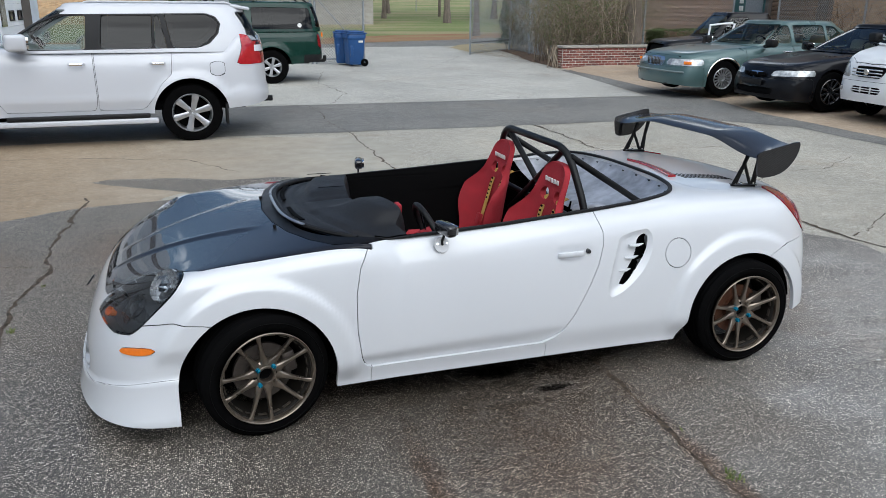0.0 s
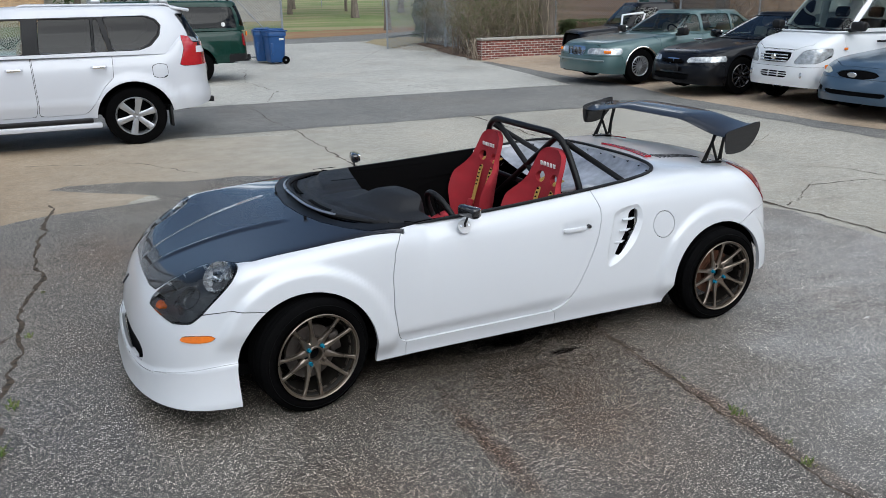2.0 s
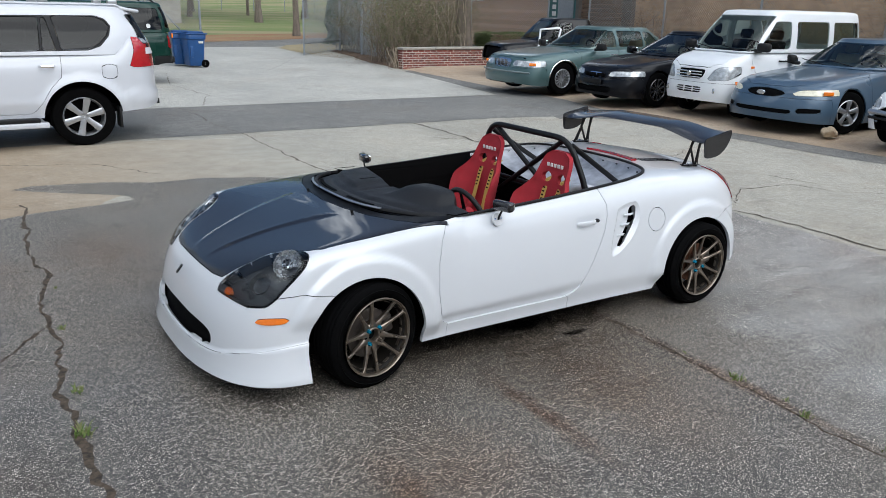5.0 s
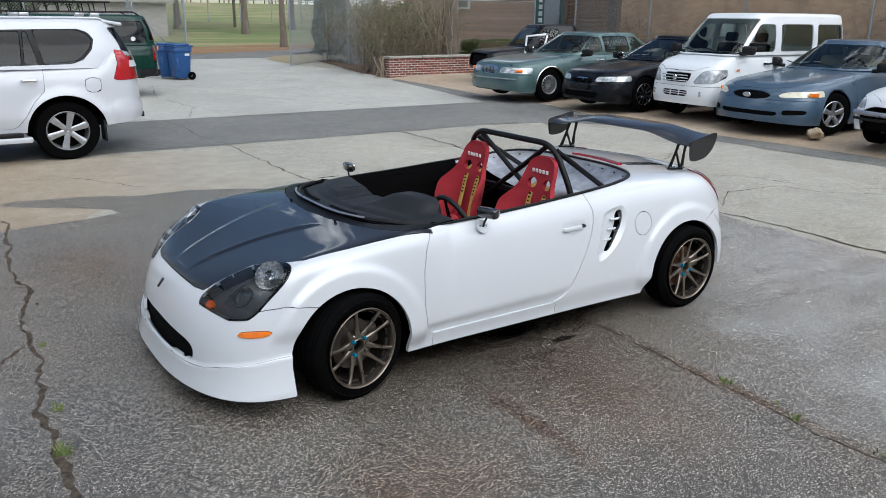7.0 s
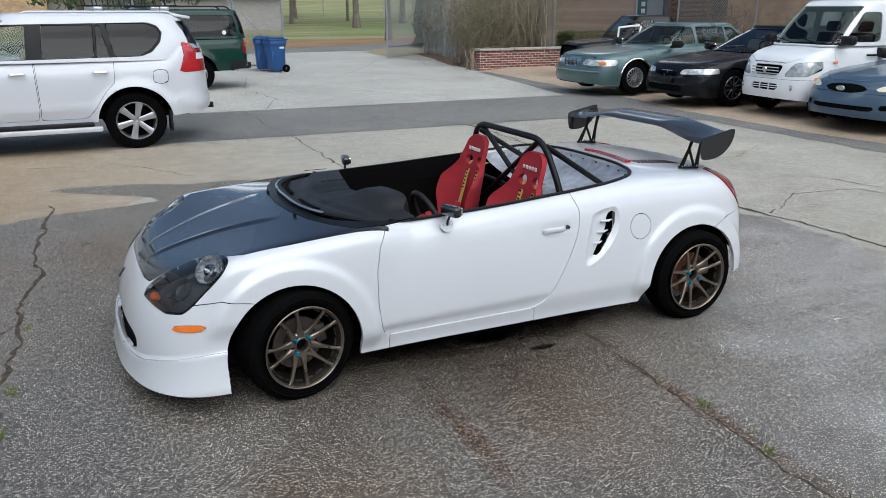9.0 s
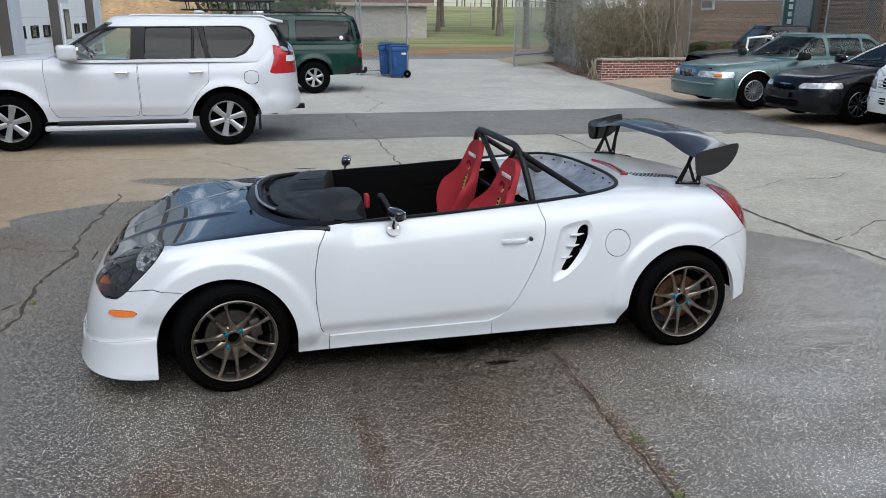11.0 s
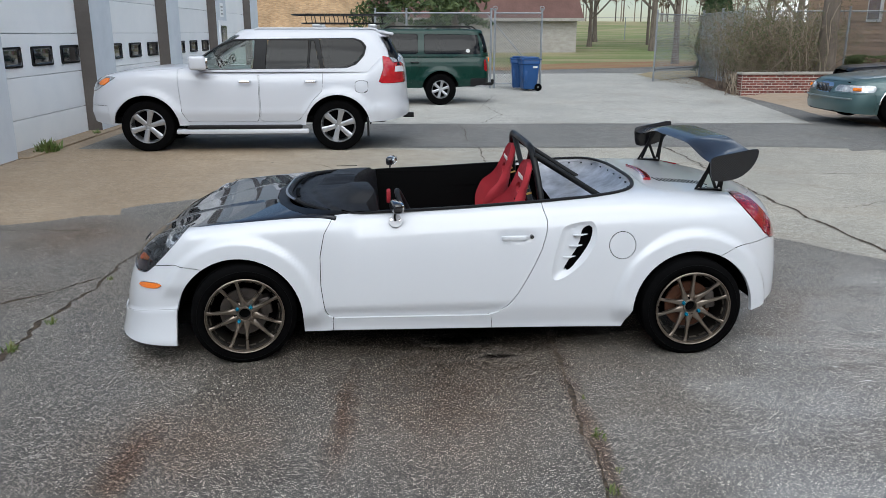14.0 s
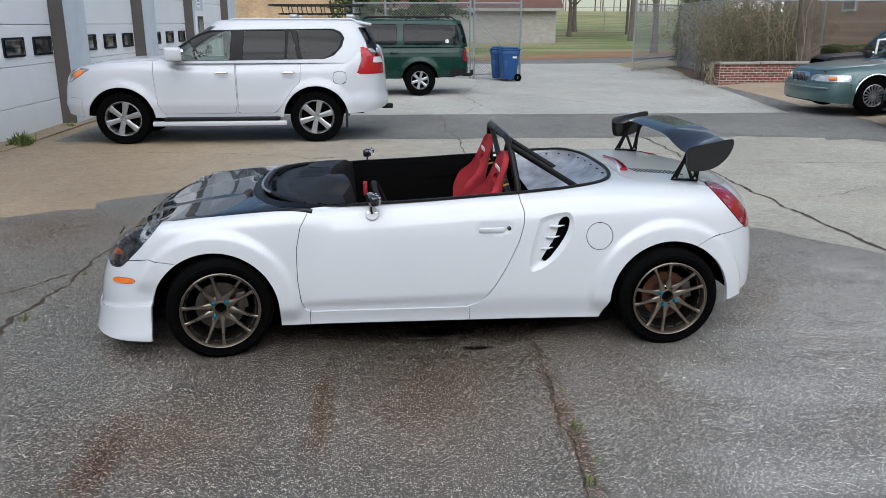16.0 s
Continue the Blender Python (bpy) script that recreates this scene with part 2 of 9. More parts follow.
    col = mix(n, l, mix(n, l, 1.0, film, streak, "MULTIPLY"), col, mix(n, l, 0.28, mix(n, l, 1.0, col, (1.8, 1.84, 1.92), "MULTIPLY"), (0.34, 0.345, 0.355)))
    l.new(col, p.inputs["Base Color"])
    damp = ramp(n, l, noise_of(n, l, v, 0.62, 5.0, 0.6, 0.4), ((0.36, (0.40,) * 3), (0.62, (0.66,) * 3)))
    l.new(damp, p.inputs["Roughness"])
    bump(n, l, p, mix(n, l, 0.5, far, fine_far), -0.45, 0.005)
    return m


def two_tone(name, a, b, scale, rough=0.85, relief=0.3, fine=60.0, distance=0.01, detail=6.0, spread=(0.35, 0.65), space="Object", stretch=(1, 1, 1)):
    m, n, l, p = shader(name)
    v = coords(n, l, stretch, space)
    f = noise_of(n, l, v, scale, detail, 0.6, 0.2)
    g = noise_of(n, l, v, fine, 3.0)
    col = mix(n, l, 0.3, ramp(n, l, f, ((spread[0], a), (spread[1], b))), ramp(n, l, g, ((0.3, a), (0.7, b))))
    l.new(col, p.inputs["Base Color"])
    p.inputs["Roughness"].default_value = rough
    bump(n, l, p, g, relief, distance)
    return m


def pieces(name, colors, rough=0.85, relief=0.3):
    """For bricks and boards: each piece has its own tint."""
    m, n, l, p = shader(name)
    info = n.new("ShaderNodeObjectInfo")
    v = coords(n, l)
    col = ramp(n, l, info.outputs["Random"], tuple((k / max(1, len(colors) - 1), c) for k, c in enumerate(colors)))
    g = noise_of(n, l, v, 30.0, 4.0)
    col = mix(n, l, 0.4, col, mix(n, l, 1.0, col, ramp(n, l, g, ((0.3, (0.55,) * 3), (0.7, (1.25,) * 3))), "MULTIPLY"))
    l.new(col, p.inputs["Base Color"])
    p.inputs["Roughness"].default_value = rough
    bump(n, l, p, g, relief, 0.005)
    return m


def island_tint(name, colors, rough=0.85, scale=30.0, relief=0.3):
    """As pieces(), for many joined into one mesh."""
    m, n, l, p = shader(name)
    info = n.new("ShaderNodeNewGeometry")
    v = coords(n, l)
    col = ramp(n, l, info.outputs["Random Per Island"], tuple((k / max(1, len(colors) - 1), c) for k, c in enumerate(colors)))
    g = noise_of(n, l, v, scale, 4.0)
    col = mix(n, l, 0.4, col, mix(n, l, 1.0, col, ramp(n, l, g, ((0.3, (0.6,) * 3), (0.7, (1.2,) * 3))), "MULTIPLY"))
    l.new(col, p.inputs["Base Color"])
    p.inputs["Roughness"].default_value = rough
    bump(n, l, p, g, relief, 0.005)
    return m


def carbon(name, rough=0.12, weave=220.0, coat=1.0, spec=0.12):
    m, n, l, p = shader(name)
    v = coords(n, l)
    ch = n.new("ShaderNodeTexChecker")
    ch.inputs["Scale"].default_value = weave
    l.new(v, ch.inputs["Vector"])
    ch.inputs["Color1"].default_value, ch.inputs["Color2"].default_value = (0.006, 0.006, 0.008, 1), (0.018, 0.018, 0.021, 1)
    l.new(ch.outputs["Color"], p.inputs["Base Color"])
    p.inputs["Roughness"].default_value, p.inputs["Specular IOR Level"].default_value = 0.4, spec
    p.inputs["Coat Weight"].default_value, p.inputs["Coat Roughness"].default_value = coat, rough
    return m


M = dict(
    white_paint=plain("white_paint", (0.635, 0.655, 0.69), 0.30, vary=0.006, scale=1.2, fine=300, relief=0, coat=1.0),
    suv_white=plain("suv_white", (0.545, 0.56, 0.60), 0.30, vary=0.008, scale=1.5, fine=200, relief=0, coat=0.7),
    gap=plain("seam_black", (0.003, 0.003, 0.0034), 0.8, relief=0, spec=0.05),
    black_plastic=plain("black_plastic", (0.010, 0.010, 0.011), 0.5, fine=400, relief=0.15, spec=0.25),
    gloss_black=plain("gloss_black", (0.012, 0.012, 0.014), 0.15, relief=0, coat=0.8),
    bar_black=plain("bar_black", (0.006, 0.0063, 0.007), 0.4, relief=0.02, spec=0.25),
    rubber=plain("tyre_rubber", (0.0028, 0.0028, 0.003), 0.75, vary=0.3, scale=8, fine=120, relief=0.2, spec=0.03),
    bronze=plain("bronze_rim", (0.225, 0.19, 0.155), 0.32, 0.9, vary=0.12, scale=12, fine=200, relief=0.02, coat=0.2),
    rotor=plain("brake_iron", (0.12, 0.105, 0.095), 0.45, 0.7, vary=0.3, scale=15, fine=90, relief=0.1),
    rust=plain("rusty_iron", (0.10, 0.04, 0.02), 0.8, 0.2, vary=0.4, scale=20, fine=90, relief=0.3),
    silver=plain("silver_alloy", (0.42, 0.43, 0.45), 0.32, 0.85, vary=0.10, relief=0.02),
    chrome=plain("chrome", (0.75, 0.76, 0.78), 0.08, 1.0, vary=0.03, relief=0),
    teal=plain("teal_anodised", (0.012, 0.24, 0.40), 0.25, 0.55, vary=0.05, relief=0),
    red_cloth=plain("red_seat_cloth", (0.33, 0.016, 0.026), 0.8, vary=0.16, scale=9, fine=500, relief=0.35),
    amber=plain("amber_lens", (0.85, 0.20, 0.012), 0.15, vary=0.1, scale=60, fine=200, relief=0.1, coat=1.0),
    red_lens=plain("red_lens", (0.27, 0.005, 0.012), 0.12, vary=0.12, scale=30, fine=200, relief=0.1, coat=1.0),
    clear_lens=glass("clear_lens", (0.9, 0.93, 0.95), see=0.86),
    window=glass("window_glass", (0.75, 0.88, 0.82), see=0.72),
    dark_window=glass("tinted_glass", (0.5, 0.55, 0.58), see=0.05, ior=1.4),
    lamp_body=plain("lamp_reflector", (0.5, 0.52, 0.55), 0.18, 0.85, vary=0.2, scale=25, relief=0),
    dash=plain("grey_dash_vinyl", (0.012, 0.0125, 0.0145), 0.5, vary=0.15, scale=8, fine=600, relief=0.3, spec=0.28),
    interior=plain("dark_interior", (0.003, 0.003, 0.0032), 0.9, relief=0.1, spec=0.04),
    tan_interior=plain("beige_interior", (0.30, 0.27, 0.22), 0.8, relief=0.1),
    bare_metal=plain("bare_aluminium", (0.46, 0.47, 0.50), 0.34, 0.6, vary=0.4, scale=7, fine=14, relief=1.0),
    galvanised=plain("galvanised_steel", (0.30, 0.32, 0.34), 0.5, 0.6, vary=0.18, scale=14, fine=120, relief=0.05),
    carbon=carbon("carbon_fibre", 0.025),
    carbon_wing=carbon("carbon_wing", 0.10, 160, 1.0, 0.5),
    asphalt_dark=aggregate("damp_aggregate_asphalt", (0.047, 0.041, 0.035), (0.120, 0.109, 0.097), (0.80, 0.73, 0.63), (3.7, -2.0, 2.6)),
    asphalt_strip=asphalt("patched_asphalt", (0.10, 0.097, 0.092), (0.215, 0.208, 0.192), (0.30, 0.29, 0.27), 60, 0.65),
    old_lot=asphalt("weathered_lot", (0.265, 0.248, 0.208), (0.43, 0.405, 0.345), (0.50, 0.48, 0.43), 48, 0.6),
    concrete=asphalt("pale_concrete", (0.305, 0.295, 0.265), (0.475, 0.465, 0.425), (0.50, 0.47, 0.43), 48, 0.45),
    tan_apron=asphalt("tan_apron", (0.245, 0.175, 0.108), (0.37, 0.288, 0.20), (0.40, 0.35, 0.28), 50, 0.4, fade=(-3.1, 0.6, 2.2, (0.265, 0.248, 0.208), (0.43, 0.405, 0.345))),
    dirt=two_tone("red_brown_dirt", (0.22, 0.13, 0.075), (0.34, 0.24, 0.16), 1.2),
    grass=two_tone("spring_grass", (0.11, 0.17, 0.04), (0.31, 0.255, 0.145), 0.16, 0.95, 0.6, 9, 0.05, spread=(0.40, 0.58), stretch=(0.45, 1.5, 1)),
    crack=two_tone("crack_filth", (0.016, 0.013, 0.010), (0.125, 0.092, 0.062), 26.0),
    garage_white=two_tone("garage_white", (0.82, 0.85, 0.88), (0.89, 0.91, 0.93), 1.3, 0.55, 0.1),
    garage_grey=two_tone("pilaster_grey", (0.55, 0.60, 0.66), (0.66, 0.71, 0.77), 2.0, 0.7, 0.2),
    brown_block=two_tone("dark_brown_block", (0.085, 0.075, 0.068), (0.125, 0.108, 0.098), 2.0, 0.8, 0.3),
    brick_red=pieces("red_brick", ((0.15, 0.045, 0.036), (0.22, 0.075, 0.058), (0.105, 0.045, 0.04), (0.27, 0.11, 0.085))),
    mortar=two_tone("mortar", (0.50, 0.47, 0.42), (0.62, 0.58, 0.53), 8.0),
    cap_stone=two_tone("grey_coping", (0.26, 0.25, 0.22), (0.38, 0.36, 0.32), 4.0),
    bin_blue=plain("blue_bin_plastic", (0.010, 0.062, 0.20), 0.4, vary=0.12, fine=200, relief=0.06),
)


# ---- mesh tools ----
class Soup:
    """Vertices and polygons that can be cut along a level of a function."""

    def __init__(self, v, f):
        self.v, self.f = np.asarray(v, float).reshape(-1, 3), [tuple(q) for q in f]

    def split(self, d, gap=0.0):
        """The part where d < -gap, and the part where d > gap."""
        if gap:
            return self.cut(d + gap), self.cut(-(d - gap))
        return self.cut(d), self.cut(-d)

    def cut(self, d):
        inside = d <= 0
        extra, cache, faces = [], {}, []
        base = len(self.v)
        for q in self.f:
            n_in = sum(1 for k in q if inside[k])
            if n_in == len(q):
                faces.append(q)
            elif n_in:
                out = []
                for a, b in zip(q, q[1:] + q[:1]):
                    if inside[a]:
                        out.append(a)
                    if inside[a] != inside[b]:
                        key = (a, b) if a < b else (b, a)
                        if key not in cache:
                            w = d[a] / (d[a] - d[b])
                            cache[key] = base + len(extra)
                            extra.append(self.v[a] * (1 - w) + self.v[b] * w)
                        out.append(cache[key])
                if len(out) > 2:
                    faces.append(tuple(out))
        v = np.vstack([self.v, np.array(extra).reshape(-1, 3)])
        used = sorted({k for q in faces for k in q})
        index = {k: i for i, k in enumerate(used)}
        return Soup(v[used] if used else np.zeros((0, 3)), [tuple(index[k] for k in q) for q in faces])

    def normals(self):
        n = np.zeros_like(self.v)
        if self.f:
            first, second, last = (np.array([q[k] for q in self.f]) for k in (0, 1, -1))
            c = np.cross(self.v[second] - self.v[first], self.v[last] - self.v[first])
            sizes = np.array([len(q) for q in self.f])
            np.add.at(n, np.array([k for q in self.f for k in q]), np.repeat(c, sizes, axis=0))
        return n / np.maximum(np.linalg.norm(n, axis=1, keepdims=True), 1e-12)

    def rim(self, depth):
        """Turn the open edges inwards by depth, which gives the sheet a thickness."""
        seen = {}
        for q in self.f:
            for a, b in zip(q, q[1:] + q[:1]):
                seen[(a, b)] = seen.get((a, b), 0) + 1
        edges = [(a, b) for (a, b) in seen if (b, a) not in seen]
        n = self.normals()
        twin, v, faces = {}, list(self.v), list(self.f)
        for a, b in edges:
            for k in (a, b):
                if k not in twin:
                    twin[k] = len(v)
                    v.append(self.v[k] - n[k] * depth)
            faces.append((b, a, twin[a], twin[b]))
        return Soup(v, faces)

    def moved(self, depth):
        return Soup(self.v + self.normals() * depth, self.f)

    def mirrored(self):
        return Soup(self.v * (1, -1, 1), [q[::-1] for q in self.f])


def grid(points, close_u=False):
    """A sheet over an array of points [rows, columns, 3]."""
    r, c = points.shape[:2]
    f = []
    for i in range(r - 1):
        for j in range(c if close_u else c - 1):
            k = (j + 1) % c
            f.append((i * c + j, i * c + k, (i + 1) * c + k, (i + 1) * c + j))
    return Soup(points.reshape(-1, 3), f)


def join(*soups):
    v, f, k = [], [], 0
    for s in soups:
        v.append(s.v)
        f += [tuple(i + k for i in q) for q in s.f]
        k += len(s.v)
    return Soup(np.vstack(v), f)


def poly_distance(px, py, poly):
    """Signed distance to a polygon, negative inside."""
    best, inside = np.full(len(px), 1e9), np.zeros(len(px), bool)
    for (ax, ay), (bx, by) in zip(poly, poly[1:] + poly[:1]):
        ex, ey = bx - ax, by - ay
        w = np.clip(((px - ax) * ex + (py - ay) * ey) / (ex * ex + ey * ey + 1e-12), 0, 1)
        best = np.minimum(best, np.hypot(px - ax - w * ex, py - ay - w * ey))
        cross = (ay > py) != (by > py)
        at = ax + (py - ay) / (by - ay if by != ay else 1e-12) * ex
        inside ^= cross & (px < at)
    return np.where(inside, -best, best)


def rounded(poly, cuts=2):
    """A polygon with its corners cut soft."""
    for _ in range(cuts):
        out = []
        for (ax, ay), (bx, by) in zip(poly, poly[1:] + poly[:1]):
            out += [(ax * 0.75 + bx * 0.25, ay * 0.75 + by * 0.25), (ax * 0.25 + bx * 0.75, ay * 0.25 + by * 0.75)]
        poly = out
    return poly


def corners(poly, r=0.05, steps=3):
    """A polygon with small round corners."""
    out, n = [], len(poly)
    for k in range(n):
        (ax, ay), (bx, by), (cx, cy) = poly[k - 1], poly[k], poly[(k + 1) % n]
        la, lc = math.hypot(ax - bx, ay - by), math.hypot(cx - bx, cy - by)
        q = min(r, la * 0.45, lc * 0.45)
        s, e = (bx + (ax - bx) / la * q, by + (ay - by) / la * q), (bx + (cx - bx) / lc * q, by + (cy - by) / lc * q)
        for j in range(steps + 1):
            w = j / steps
            out.append((s[0] * (1 - w) ** 2 + bx * 2 * w * (1 - w) + e[0] * w * w, s[1] * (1 - w) ** 2 + by * 2 * w * (1 - w) + e[1] * w * w))
    return out


def curve_of(xs, ys):
    """A smooth curve through knots (monotone cubic)."""
    xs, ys = np.array(xs, float), np.array(ys, float)
    h, s = np.diff(xs), np.diff(ys) / np.diff(xs)
    m = np.zeros(len(xs))
    m[0], m[-1] = s[0], s[-1]
    for k in range(1, len(xs) - 1):
        m[k] = 0 if s[k - 1] * s[k] <= 0 else 2 * s[k - 1] * s[k] / (s[k - 1] + s[k])

    def at(x):
        x = np.clip(np.asarray(x, float), xs[0], xs[-1])
        k = np.clip(np.searchsorted(xs, x) - 1, 0, len(h) - 1)
        t = (x - xs[k]) / h[k]
        return ((2 * t ** 3 - 3 * t ** 2 + 1) * ys[k] + (t ** 3 - 2 * t ** 2 + t) * h[k] * m[k]
                + (3 * t ** 2 - 2 * t ** 3) * ys[k + 1] + (t ** 3 - t ** 2) * h[k] * m[k + 1])
    return at


def part(name, shape, material, parent=None, label="", smooth=40):
    """One mesh object, from a Soup or a bmesh, under a thing or a part."""
    me = bpy.data.meshes.new(name)
    if isinstance(shape, Soup):
        me.from_pydata([tuple(p) for p in shape.v], [], shape.f)
        me.update()
    else:
        shape.normal_update()
        shape.to_mesh(me)
        shape.free()
    if smooth:
        me.shade_smooth()
        me.set_sharp_from_angle(angle=radians(smooth))
    me.materials.append(material)
    ob = new(name, me)
    if parent is not None:
        ob.parent = parent
    if label:
        tagged(ob, label)
    return ob


def thing(name, label, category, at=None, group="", kind=""):
    ob = new(name)
    ob.empty_display_size = 0.1
    if at is not None:
        ob.matrix_basis = at
    return tagged(ob, label, category, group, kind)


def box(x0, x1, y0, y1, z0, z1, bevel=0.0, segments=2):
    bm = bmesh.new()
    bmesh.ops.create_cube(bm, size=1, matrix=Matrix.Translation(((x0 + x1) / 2, (y0 + y1) / 2, (z0 + z1) / 2)) @ Matrix.Diagonal((x1 - x0, y1 - y0, z1 - z0, 1)))
    if bevel:
        bmesh.ops.bevel(bm, geom=bm.edges[:], offset=bevel, segments=segments, affect="EDGES", profile=0.5)
    return bm


def prism(poly, z0, z1, bevel=0.0):
    """An upright slab over a plan outline."""
    bm = bmesh.new()
    lo = [bm.verts.new((x, y, z0)) for x, y in poly]
    hi = [bm.verts.new((x, y, z1)) for x, y in poly]
    bm.faces.new(lo[::-1])
    top = bm.faces.new(hi)
    for k in range(len(poly)):
        j = (k + 1) % len(poly)
        bm.faces.new((lo[k], lo[j], hi[j], hi[k]))
    if bevel:
        bmesh.ops.bevel(bm, geom=list(top.edges), offset=bevel, segments=2, affect="EDGES", profile=0.5)
    bmesh.ops.recalc_face_normals(bm, faces=bm.faces)
    return bm


def merge(*bms):
    out = bmesh.new()
    for b in bms:
        me = bpy.data.meshes.new("joint")
        b.to_mesh(me)
        b.free()
        out.from_mesh(me)
        bpy.data.meshes.remove(me)
    return out


def shifted(shape, m):
    if isinstance(shape, Soup):
        r = np.array(m)
        return Soup(shape.v @ r[:3, :3].T + r[:3, 3], shape.f)
    shape.transform(m)
    return shape


def lathe(profile, steps=48, axis="Y"):
    """Turn a profile of (along, radius) round an axis."""
    a = np.linspace(0, 2 * math.pi, steps, endpoint=False)
    pts = np.zeros((len(profile), steps, 3))
    for i, (y, r) in enumerate(profile):
        pts[i, :, 0], pts[i, :, 2], pts[i, :, 1] = r * np.cos(a), r * np.sin(a), y
    s = grid(pts, True)
    if axis == "Z":
        s.v = s.v[:, (0, 2, 1)] * (1, -1, 1)
    return s


def tube(points, radius, sides=10, closed=False):
    """A pipe along points, with caps."""
    p = np.array(points, float)
    n = len(p)
    pts = np.zeros((n, sides, 3))
    up = np.array((0.0, 0.0, 1.0))
    d0 = None
    for k in range(n):
        d = p[(k + 1) % n if closed else min(k + 1, n - 1)] - p[(k - 1) % n if closed else max(k - 1, 0)]
        d /= np.linalg.norm(d) + 1e-12
        if d0 is None:
            ref = up if abs(d[2]) < 0.9 else np.array((1.0, 0, 0))
            a = np.cross(d, ref)
        else:
            a = a0 - d * np.dot(a0, d)
        a /= np.linalg.norm(a) + 1e-12
        a0, d0 = a, d
        b = np.cross(d, a)
        r = radius[k] if isinstance(radius, (list, tuple, np.ndarray)) else radius
        for j in range(sides):
            w = 2 * math.pi * j / sides
            pts[k, j] = p[k] + r * (a * math.cos(w) + b * math.sin(w))
    s = grid(np.concatenate([pts, pts[:1]]) if closed else pts, True)
    s.f = [q[::-1] for q in s.f]
    if not closed:
        s.f += [tuple(range(sides)), tuple(range((n - 1) * sides, n * sides))[::-1]]
    return s


def arc_path(points, radius, steps=6):
    """A polyline with its corners rounded."""
    p = [Vector(q) for q in points]
    out = [p[0]]
    for a, b, c in zip(p, p[1:], p[2:]):
        u, v = (a - b).normalized(), (c - b).normalized()
        r = min(radius, (a - b).length * 0.49, (c - b).length * 0.49)
        s, e = b + u * r, b + v * r
        for k in range(steps + 1):
            w = k / steps
            out.append(s * (1 - w) ** 2 + b * 2 * w * (1 - w) + e * w ** 2)
    return [tuple(q) for q in out + [p[-1]]]



# ---- more materials ----
M.update(
    tan_verge=asphalt("damp_tan_ground", (0.32, 0.24, 0.165), (0.48, 0.38, 0.28), (0.46, 0.40, 0.33), 40, 0.2, 0.25),
    leaf_soil=two_tone("leaf_soil", (0.075, 0.05, 0.035), (0.19, 0.125, 0.085), 3.0, 0.95, 0.8, 40, 0.03),
    straw=two_tone("dry_grass", (0.27, 0.22, 0.12), (0.36, 0.30, 0.19), 1.5, 0.95, 0.6, 30, 0.03),
    red_soil=two_tone("red_soil", (0.25, 0.10, 0.055), (0.25, 0.20, 0.095), 0.45, 0.95, 0.6, 12, 0.05),
    rust_stain=faded("rust_stain", (0.72, 0.58, 0.51)),
    grey_stone=two_tone("grey_stone", (0.30, 0.28, 0.25), (0.42, 0.40, 0.36), 1.6, 0.9, 0.6, 9, 0.05, stretch=(1, 1, 2.5)),
    brown_roof=two_tone("brown_shingle", (0.115, 0.062, 0.053), (0.16, 0.088, 0.075), 0.9, 0.9, 0.4, 8, 0.04),
    clapboard=pieces("clapboard", ((0.34, 0.225, 0.152), (0.42, 0.28, 0.19), (0.485, 0.325, 0.225)), 0.8, 0.2),
    red_band=two_tone("red_brick_band", (0.22, 0.09, 0.065), (0.33, 0.15, 0.115), 5.0),
    shutter_brown=plain("brown_shutter_paint", (0.17, 0.115, 0.078), 0.6, vary=0.2, scale=1.5, relief=0.1),
    mark_pale=plain("pale_paint", (0.6, 0.6, 0.58), 0.6),
    teal_dark=plain("dark_teal_frame", (0.03, 0.10, 0.10), 0.5),
)


def brick_wall_material(name, a, b, mortar, scale=1.0):
    """Far brickwork: courses too small to be told apart singly."""
    m, n, l, p = shader(name)
    co = n.new("ShaderNodeTexCoord")
    sep, com = n.new("ShaderNodeSeparateXYZ"), n.new("ShaderNodeCombineXYZ")
    add = n.new("ShaderNodeMath")
    l.new(co.outputs["Object"], sep.inputs["Vector"])
    l.new(sep.outputs["X"], add.inputs[0])
    l.new(sep.outputs["Y"], add.inputs[1])
    l.new(add.outputs[0], com.inputs["X"])
    l.new(sep.outputs["Z"], com.inputs["Y"])
    br = n.new("ShaderNodeTexBrick")
    br.inputs["Scale"].default_value, br.inputs["Brick Width"].default_value, br.inputs["Row Height"].default_value, br.inputs["Mortar Size"].default_value = scale, 0.23, 0.075, 0.009
    for key, c in (("Color1", a), ("Color2", b), ("Mortar", mortar)):
        br.inputs[key].default_value = (*c, 1)
    l.new(com.outputs["Vector"], br.inputs["Vector"])
    dirt = ramp(n, l, noise_of(n, l, co.outputs["Object"], 0.7, 5.0), ((0.3, (0.7,) * 3), (0.7, (1.1,) * 3)))
    l.new(mix(n, l, 1.0, br.outputs["Color"], dirt, "MULTIPLY"), p.inputs["Base Color"])
    p.inputs["Roughness"].default_value = 0.9
    bump(n, l, p, br.outputs["Fac"], -0.4, 0.01)
    return m


M["tan_brick"] = brick_wall_material("tan_brickwork", (0.42, 0.255, 0.14), (0.62, 0.41, 0.235), (0.44, 0.35, 0.25))


